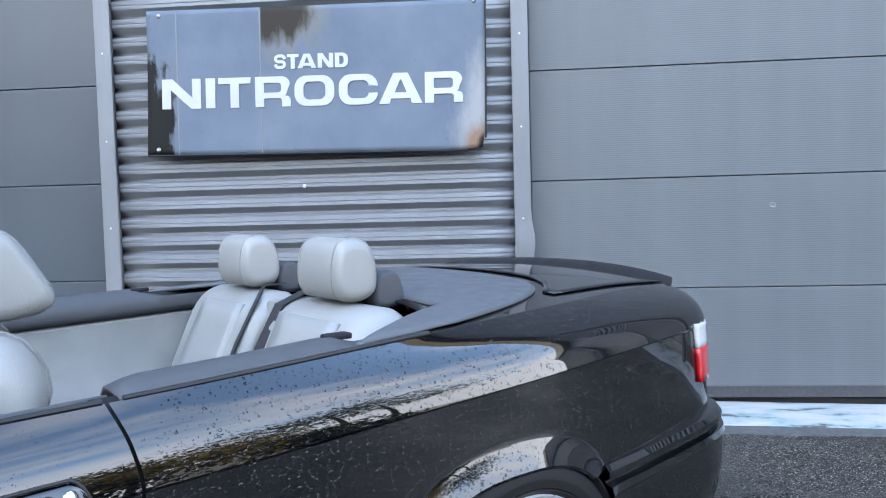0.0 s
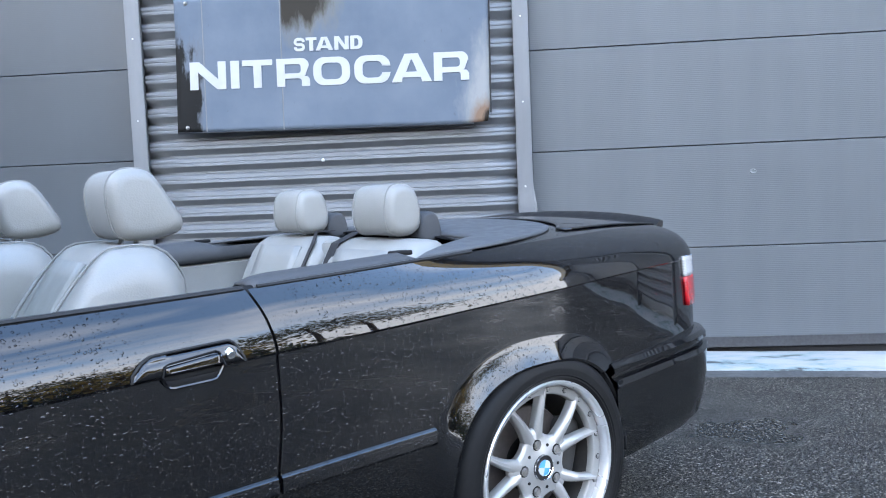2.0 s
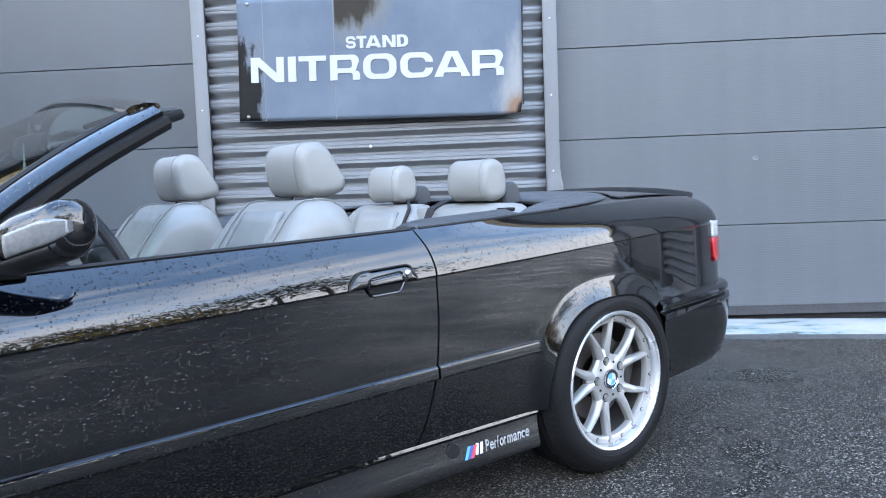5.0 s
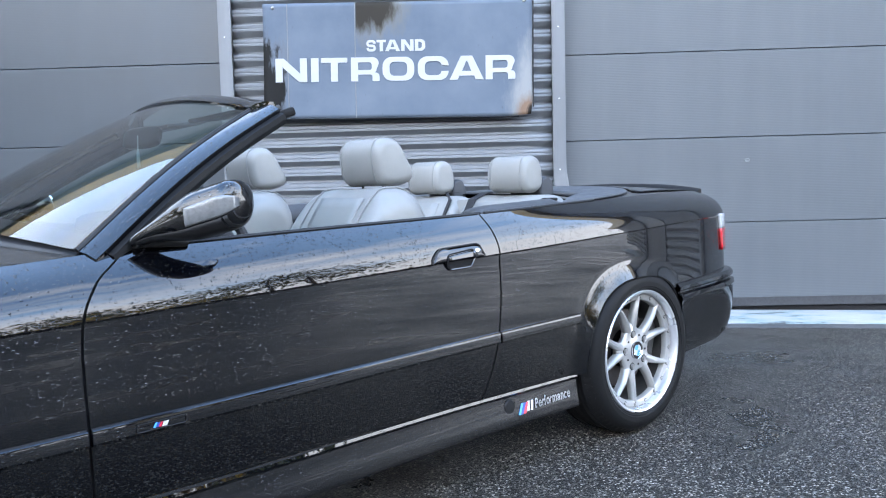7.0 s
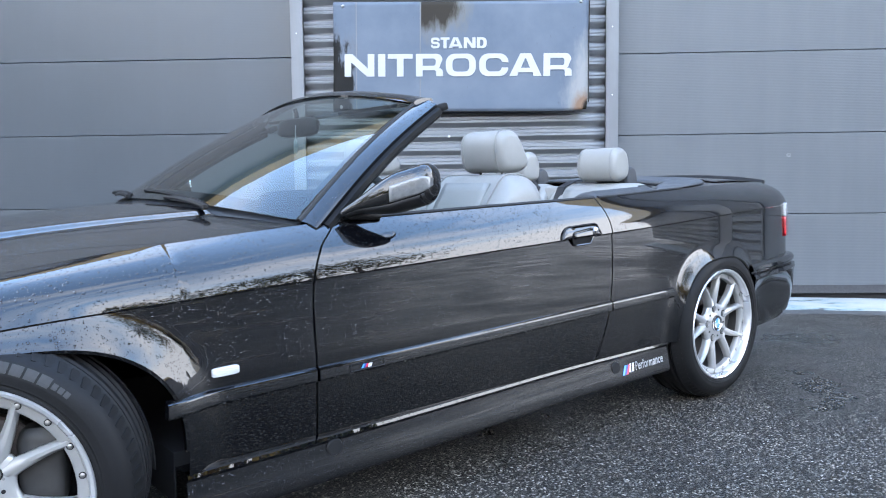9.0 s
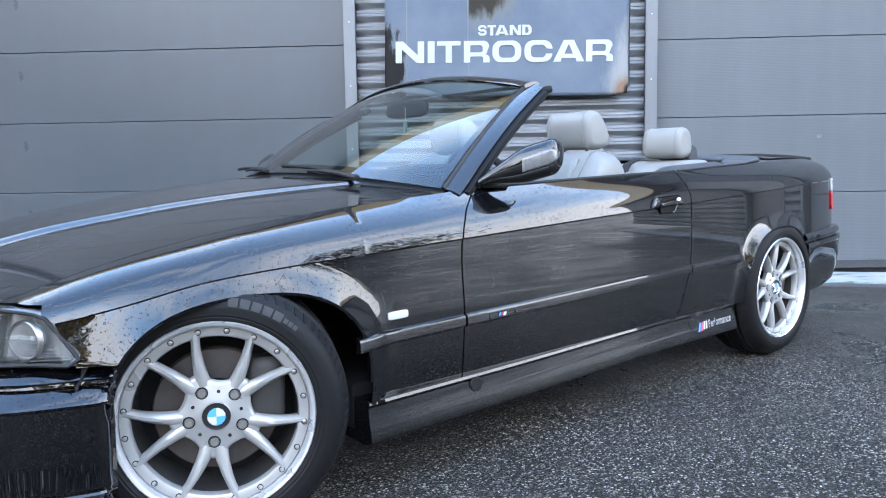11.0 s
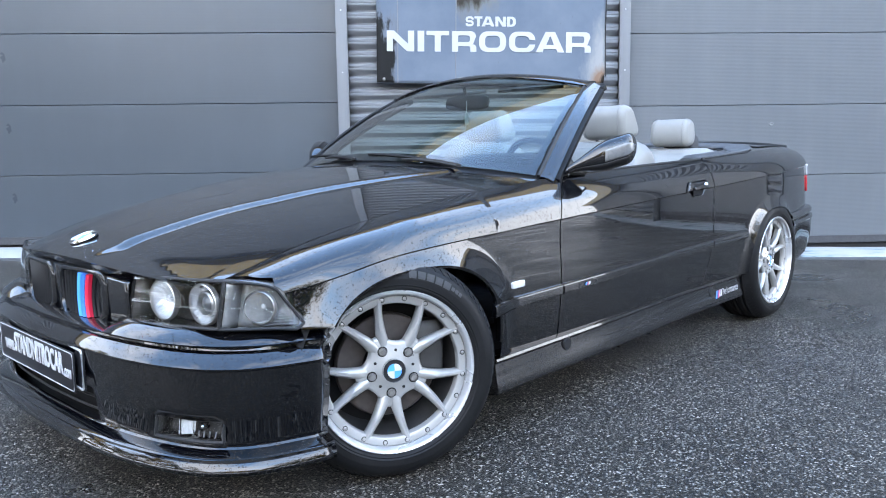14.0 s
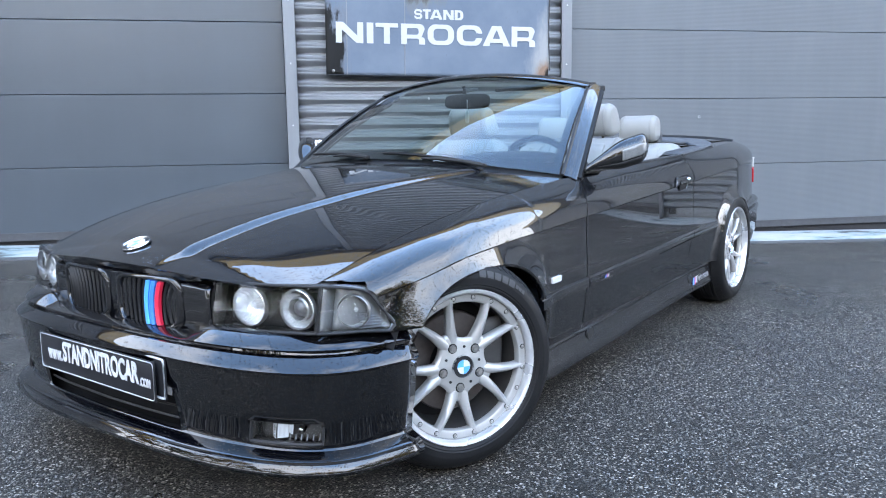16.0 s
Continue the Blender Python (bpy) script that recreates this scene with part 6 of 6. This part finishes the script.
    out["wheel_back"] = bm
    return out


def tyre_marks(dish):
    """Raised pale marks of the sidewall writing, as plain bars along the tyre."""
    bm = bmesh.new()
    a0 = 8.0
    for k, w in enumerate((4.6, 4.6, 4.6, 4.6, 4.6, 2.2, 2.2, 2.2)):
        big = k < 5
        r0, r1 = (0.268, 0.288) if big else (0.272, 0.283)
        aa = [radians(a0 + w * q / 3) for q in range(4)]
        yy = lambda r: -0.0195 + 0.011 * max(0.0, (r - 0.268) / 0.022) ** 1.3 - 0.0008
        rows = [[(r * math.sin(a), yy(r), r * math.cos(a)) for a in aa] for r in np.linspace(r0, r1, 4)]
        add_grid(bm, rows)
        a0 += w + (1.0 if big else 0.6)
    return bm


WHEEL_MATS = {"rim": SILVER, "rim_lip": LIP, "tyre": RUBBER, "tread_block": RUBBER, "rim_bolt": STEEL, "wheel_bolt": STEEL, "brake_disc": DISC, "brake_caliper": BARREL, "wheel_back": DARK, "barrel": BARREL}
STEER = -25.5
GREY_MARK = make_plain("grey_tyre_mark", (0.03, 0.03, 0.03), 0.6, grain=80.0)


def wheel(x, side, dish, tread, turn, roll):
    meshes = wheel_meshes(dish, tread)
    out_y = 0.836 if x < 1 else 0.830
    m = pose(x, side * out_y, HUB_Z, 0, 0, turn + (0 if side < 0 else 180)) @ pose(0, 0, 0, 0, roll, 0) @ pose(0, 0.018, 0)
    hub = part("wheel", meshes.pop("rim"), SILVER, car, "silver split-rim alloy wheel with paired spokes", angle=40, matrix=m)
    for name, step, first, count, mat in (("spoke", 72, 43, 5, SILVER), ("spoke_pair", 72, 43, 5, SILVER), ("wheel_bolt", 72, 43, 5, STEEL), ("bolt_hole_shade", 72, 43, 5, DARK), ("rim_bolt", 18, 9, 20, STEEL), ("bolt_ring", 18, 9, 20, DARK)):
        one = part(name.replace("_pair", ""), meshes.pop(name), mat, hub, angle=40, matrix=pose(0, 0, 0, 0, first, 0))
        for k in range(1, count):
            ob = new(one.name.split(".")[0], one.data)
            ob.parent = hub
            ob.matrix_basis = pose(0, 0, 0, 0, first + step * k, 0)
    for name, b in meshes.items():
        o = part(name, b, WHEEL_MATS[name], hub, {"rim_lip": "polished deep rim lip", "tyre": "low-profile black tyre"}.get(name, ""), angle=35)
        if name == "tread_block":
            tagged(o, kind="stuff")
    badge(pose(0, dish - 0.006, 0), 0.034, hub)
    if x < 1:
        part("tyre_marking", tyre_marks(dish), GREY_MARK, hub, "raised grey sidewall marks", angle=0, solid=0.0006)
    return hub


for side in (-1, 1):
    wheel(-0.031, side, 0.022, 0.205, STEER, 0)
    wheel(2.712, side, 0.026, 0.215, 0, 14)
    for cx in AXLES:
        bm = bmesh.new()
        add_grid(bm, [[(cx + 0.345 * math.cos(a), side * y, 0.300 + 0.345 * math.sin(a)) for y in (0.40, 0.60, 0.795)] for a in np.linspace(-0.04, math.pi + 0.04, 40)])
        add_grid(bm, [[(cx + r * math.cos(a), side * 0.40, 0.300 + r * math.sin(a)) for r in (0.02, 0.345)] for a in np.linspace(-0.04, math.pi + 0.04, 24)])
        part("wheel_arch_liner", bm, DARK, car, solid=0.004)
bm = bmesh.new()
add_box(bm, (1.35, 0, 0.235), (1.90, 1.50, 0.13), bevel=0.01)
add_box(bm, (-0.47, 0, 0.30), (0.24, 1.0, 0.26), bevel=0.01)
add_box(bm, (3.30, 0, 0.36), (0.52, 1.15, 0.22), bevel=0.01)
add_box(bm, (0.1, 0, 0.30), (1.0, 0.74, 0.2), bevel=0.01)
add_box(bm, (2.7, 0, 0.35), (0.8, 0.74, 0.2), bevel=0.01)
part("underbody", bm, DARK, car)

# ------------------------------------------------ cabin
bm = bmesh.new()
prof = [(0.74, 0.80), (0.80, 0.845), (0.95, 0.865), (1.10, 0.845), (1.16, 0.80), (1.15, 0.70), (1.08, 0.55), (0.85, 0.50), (0.74, 0.60)]
vs = add_grid(bm, [[(x, y, z) for x, z in prof] for y in np.linspace(-0.63, 0.63, 9)], close_v=True)
cap(bm, vs[0]), cap(bm, vs[-1])
part("dashboard", bm, DASH, car, "black moulded dashboard", angle=50)
bm = bmesh.new()
add_grid(bm, [[(0.622 + 0.170 * (y / 0.70) ** 2, y, 0.868 - 0.056 * (y / 0.70) ** 2), (0.84, y, 0.842 - 0.02 * (y / 0.7) ** 2)] for y in np.linspace(-0.68, 0.68, 31)])
part("dash_shelf", bm, DASH, car, solid=0.004)
bm = bmesh.new()
add_super(bm, pose(1.02, -0.36, 0.862) @ Matrix.Diagonal((0.13, 0.20, 0.045, 1)), 0.6, 10)
part("instrument_hood", bm, DASH, car)
bm = bmesh.new()
m = pose(1.27, -0.36, 0.79, 0, -24, 0) @ pose(0, 0, 0, 0, 0, 90)
ring = [m @ Vector((0.185 * math.cos(a), 0, 0.185 * math.sin(a))) for a in np.linspace(0, 2 * math.pi, 41)]
add_tube(bm, ring, 0.014, 10, up=m.to_3x3() @ Vector((0, 1, 0)))
wheel_rim = part("steering_wheel", bm, DASH, car, "black leather steering wheel")
bm = bmesh.new()
add_super(bm, m @ Matrix.Diagonal((0.075, 0.03, 0.065, 1)), 0.6, 10)
for a in (0.1, math.pi - 0.1, 4.3, 5.1):
    add_tube(bm, [m @ Vector((0.05 * math.cos(a), 0.0, 0.05 * math.sin(a))), m @ Vector((0.18 * math.cos(a), 0, 0.18 * math.sin(a)))], 0.013, 8)
part("wheel_centre", bm, DASH, wheel_rim)
bm = bmesh.new()
add_tube(bm, [m @ Vector((0, 0.0, 0)), (1.08, -0.36, 0.72)], 0.035, 10)
part("steering_column", bm, DASH, wheel_rim)
bm = bmesh.new()
add_super(bm, pose(1.172, -0.02, 1.128, 0, 12, 8) @ Matrix.Diagonal((0.014, 0.115, 0.034, 1)), 0.5, 10)
inner_mirror = part("interior_mirror", bm, TRIM, car, "black interior mirror on the windscreen")
bm = bmesh.new()
add_tube(bm, [(1.172, -0.01, 1.14), (1.178, 0, 1.17), (1.172, 0, 1.198)], 0.009, 8)
part("mirror_stalk", bm, TRIM, inner_mirror)
bm = bmesh.new()
add_tube(bm, [(1.156, -0.03, 1.135), (1.154, -0.03, 1.08)], 0.002, 5)
add_super(bm, pose(1.154, -0.03, 1.058) @ Matrix.Diagonal((0.003, 0.012, 0.028, 1)), 0.6, 6)
part("hanging_tag", bm, WHITE, inner_mirror, "small pale tag on a cord")
for side in (-1, 1):
    bm = bmesh.new()
    add_box(bm, (1.365, side * 0.27, 1.188), (0.14, 0.36, 0.014), rot=(0, -8, 0), bevel=0.005)
    part("sun_visor", bm, VINYL, car)
bm = bmesh.new()
add_box(bm, (1.6, 0, 0.30), (1.9, 1.22, 0.05), bevel=0.01)
part("cabin_floor", bm, DASH, car, "dark carpeted cabin floor")
bm = bmesh.new()
add_box(bm, (1.45, 0, 0.46), (0.9, 0.20, 0.26), bevel=0.03)
part("centre_console", bm, DASH, car, "black centre console")


def front_seat(dx, y):
    """Padded bucket seat with bolsters, stitched seams and a tilted head restraint."""
    bm = bmesh.new()
    add_pillow(bm, [(1.14, 0.46), (1.16, 0.53), (1.30, 0.56), (1.50, 0.52), (1.66, 0.50), (1.70, 0.42), (1.4, 0.38), (1.18, 0.40)], y - 0.24, y + 0.24, 0.06)
    for v in bm.verts:
        v.co.x += dx
    seat = part("front_seat", bm, LEATHER, car, "pale grey leather front seat with stitched bolsters", angle=60)
    back = [(1.52, 0.50), (1.55, 0.62), (1.63, 0.78), (1.735, 0.925), (1.80, 0.955), (1.88, 0.935), (1.92, 0.84), (1.86, 0.70), (1.78, 0.50), (1.66, 0.44)]
    bm = bmesh.new()
    add_pillow(bm, back, y - 0.25, y + 0.25, 0.10, taper=0.05)
    for v in bm.verts:
        v.co.x += dx
        if v.co.x - dx < 1.66 + (v.co.z - 0.7) * 0.5:
            e = min(1.0, abs(v.co.y - y) / 0.25)
            v.co.x -= 0.035 * max(0, e - 0.45) ** 1.2 * 2
    part("backrest", bm, LEATHER, seat, angle=60)
    bm = bmesh.new()
    add_grid(bm, [[(dx + lerp(1.545, 1.726, s) - 0.012 * math.sin(math.pi * s) - 0.005 - 0.004 * math.cos(k * math.pi / 2) + 0.03 * max(0, s - 0.85), y + k * 0.125, lerp(0.56, 0.915, s)) for s in np.linspace(0, 1, 12)] for k in np.linspace(-1, 1, 9)])
    part("backrest_centre", bm, LEATHER_GREY, seat, "grey leather backrest centre", angle=60, solid=0.012)
    head = [(1.802, 0.968), (1.782, 1.02), (1.780, 1.080), (1.802, 1.113), (1.846, 1.120), (1.882, 1.103), (1.925, 1.035), (1.942, 1.000), (1.930, 0.974), (1.87, 0.960)]
    bm = bmesh.new()
    add_pillow(bm, head, y - 0.122, y + 0.122, 0.035)
    for v in bm.verts:
        v.co.x += dx
    rest = part("headrest", bm, LEATHER, seat, "pale grey leather head restraint", angle=60)
    for yy in (-0.090, 0.090):
        bm = bmesh.new()
        fine = add_pillow(bmesh.new(), head, 0, 1, 0.01)
        c = sum(fine, Vector((0, 0))) / len(fine)
        add_tube(bm, [(dx + c.x + (p.x - c.x) * 1.003, y + yy, c.y + (p.y - c.y) * 1.003) for p in fine + fine[:1]], 0.0022, 5, up=(0, 1, 0))
        part("piping", bm, SEAM, rest)
    fine = add_pillow(bmesh.new(), back, 0, 1, 0.01)
    c = sum(fine, Vector((0, 0))) / len(fine)
    for yy in (-0.165, 0.165):
        bm = bmesh.new()
        add_tube(bm, [(dx + c.x + (p.x - c.x) * 0.99 - (0.012 if p.x < 1.66 + (p.y - 0.7) * 0.5 else 0), y + yy, c.y + (p.y - c.y) * 0.99) for p in fine + fine[:1]], 0.0025, 5, up=(0, 1, 0))
        part("piping", bm, SEAM, seat)
    for yy in (-0.06, 0.06):
        bm = bmesh.new()
        add_tube(bm, [(dx + 1.83, y + yy, 0.92), (dx + 1.86, y + yy, 0.98)], 0.006, 8)
        part("headrest_post", bm, CHROME, rest)
    bm = bmesh.new()
    add_box(bm, (dx + 1.80, y - math.copysign(0.243, 0.5), 0.80), (0.05, 0.012, 0.03), rot=(0, 30, 0), bevel=0.004)
    part("release_lever", bm, TRIM, seat)


front_seat(0.0, -0.325)
front_seat(-0.125, 0.325)
bench = bmesh.new()
add_pillow(bench, [(2.10, 0.42), (2.12, 0.54), (2.30, 0.55), (2.48, 0.52), (2.52, 0.40), (2.3, 0.36)], -0.58, 0.58, 0.05)
bench = part("rear_seat", bench, LEATHER, car, "pale grey leather rear bench seat with two places", angle=60)
for y in (-0.272, 0.272):
    back = [(2.36, 0.50), (2.42, 0.66), (2.50, 0.84), (2.545, 0.895), (2.60, 0.912), (2.66, 0.895), (2.69, 0.80), (2.66, 0.60), (2.58, 0.46), (2.46, 0.44)]
    bm = bmesh.new()
    add_pillow(bm, back, y - 0.255, y + 0.255, 0.08)
    part("backrest", bm, LEATHER, bench, angle=60)
    bm = bmesh.new()
    add_grid(bm, [[(lerp(2.392, 2.53, s) - 0.004, y + k * 0.15, lerp(0.58, 0.88, s)) for s in np.linspace(0, 1, 8)] for k in np.linspace(-1, 1, 7)])
    part("backrest_centre", bm, LEATHER, bench, angle=60, solid=0.010)
    head = [(2.548, 0.945), (2.542, 0.99), (2.552, 1.045), (2.575, 1.068), (2.615, 1.070), (2.645, 1.050), (2.662, 0.99), (2.655, 0.94), (2.62, 0.922), (2.57, 0.924)]
    bm = bmesh.new()
    add_pillow(bm, head, y - 0.112, y + 0.112, 0.030)
    rest = part("rear_headrest", bm, LEATHER, bench, "pale grey leather rear head restraint", angle=60)
    fine = add_pillow(bmesh.new(), head, 0, 1, 0.01)
    c = sum(fine, Vector((0, 0))) / len(fine)
    for yy in (-0.083, 0.083):
        bm = bmesh.new()
        add_tube(bm, [(c.x + (p.x - c.x) * 1.004, y + yy, c.y + (p.y - c.y) * 1.004) for p in fine + fine[:1]], 0.002, 5, up=(0, 1, 0))
        part("piping", bm, SEAM, rest)
    bm = bmesh.new()
    add_pillow(bm, [(2.665, 0.90), (2.665, 0.965), (2.69, 0.985), (2.72, 0.985), (2.74, 0.96), (2.745, 0.90)], y - 0.09, y + 0.09, 0.02)
    part("roll_bar_cover", bm, VINYL, bench, "dark grey roll bar cover", angle=60)
bm = bmesh.new()
add_box(bm, (2.60, 0, 0.70), (0.10, 0.10, 0.40), bevel=0.02)
part("centre_backrest", bm, LEATHER, bench)
bm = bmesh.new()
add_box(bm, (2.70, 0, 0.55), (0.08, 1.24, 0.62), bevel=0.02)
part("rear_bulkhead", bm, VINYL, car)
for ya, yb, wide in ((-0.085, -0.10, 0.024), (0.06, 0.16, 0.010)):
    bm = bmesh.new()
    add_sweep(bm, [(2.67, yb, 0.925), (2.60, yb * 0.97 + ya * 0.03, 0.924), (2.535, ya, 0.895), (2.47, ya, 0.78), (2.40, ya, 0.62)], [(-wide, 0.0), (-wide, 0.003), (wide, 0.003), (wide, 0.0)], [((0, 1, 0), (0, 0, 1))] * 2 + [((0, 1, 0), (-0.8, 0, 0.6))] * 3)
    part("seat_belt", bm, BELT, bench, "black seat belt webbing")

# ---------------------------------------------------------------- what the paint mirrors: far trees behind the yard
def tree(x, y, h, spread, seed, leaves, bare=0.08):
    rnd = random.Random(seed)
    t = thing("tree", "tall autumn tree with thinning yellow-green leaves at the yard's far edge", "tree", "trees across the yard", matrix=pose(x, y, 0))
    bm = bmesh.new()
    add_tube(bm, [(0, 0, -0.1), (0.1, 0, h * 0.25), (-0.1, 0.1, h * 0.55), (0, 0, h * 0.9)], [0.26, 0.2, 0.13, 0.04], 8)
    limbs = []
    for k in range(9):
        a, z = rnd.uniform(0, 6.28), h * rnd.uniform(bare, 0.75)
        r = spread * rnd.uniform(0.5, 0.9)
        tip = (r * math.cos(a), r * math.sin(a), z + r * rnd.uniform(0.3, 0.8))
        limbs.append(tip)
        add_tube(bm, [(0, 0, z), (tip[0] * 0.5, tip[1] * 0.5, z + (tip[2] - z) * 0.4), tip], [0.09, 0.055, 0.02], 6)
    part("trunk", bm, BARK, t)
    verts, faces = [], []
    for k in range(1700 if bare < 0.2 else 1000):
        c = Vector(rnd.choice(limbs)) + Vector((rnd.gauss(0, 1), rnd.gauss(0, 1), rnd.gauss(0, 0.8))) * spread * 0.32
        if c.z < h * 0.06:
            continue
        q = Euler((rnd.uniform(0, 6), rnd.uniform(0, 6), rnd.uniform(0, 6))).to_matrix()
        s = rnd.uniform(0.14, 0.34)
        i = len(verts)
        verts += [c + q @ Vector(p) * s for p in ((-1, 0, 0), (0, -0.6, 0.15), (1, 0, 0), (0, 0.6, 0.15))]
        faces += [(i, i + 1, i + 2, i + 3)]
    me = bpy.data.meshes.new("crown")
    me.from_pydata([tuple(v) for v in verts], [], faces)
    me.materials.append(leaves)
    crown = new("crown", me)
    crown.parent = t
    return t


rnd = random.Random(4)
for k in range(30):
    a = radians(134 + k * 5.7 + rnd.uniform(-2.4, 2.4))
    d = rnd.uniform(24, 36)
    # the first eleven, out of view, are made tall to darken westward reflections
    tree(d * math.cos(a), d * math.sin(a), (rnd.uniform(12.0, 17.0) if k < 11 else rnd.choice((4.0, 5.0, 6.0, 8.0))) * rnd.uniform(0.9, 1.15), rnd.uniform(2.2, 3.6), k, GOLD_LEAVES if k % 3 == 0 else LEAVES)
for k in range(7):
    a = radians(268 + k * 6.2 + rnd.uniform(-1.5, 1.5))
    d = rnd.uniform(36, 44)
    tree(d * math.cos(a), d * math.sin(a), rnd.uniform(13.0, 18.0), rnd.uniform(3.5, 5.0), 50 + k, LEAVES, bare=0.42)
bm = bmesh.new()
add_box(bm, (0, 0, 2.5), (40, 6, 5.0), bevel=0.05)
tagged(part("neighbour_hall", bm, CREAM, matrix=pose(36, -58, 0, 0, 0, -20)), "far cream-clad low hall across the yard", "building")
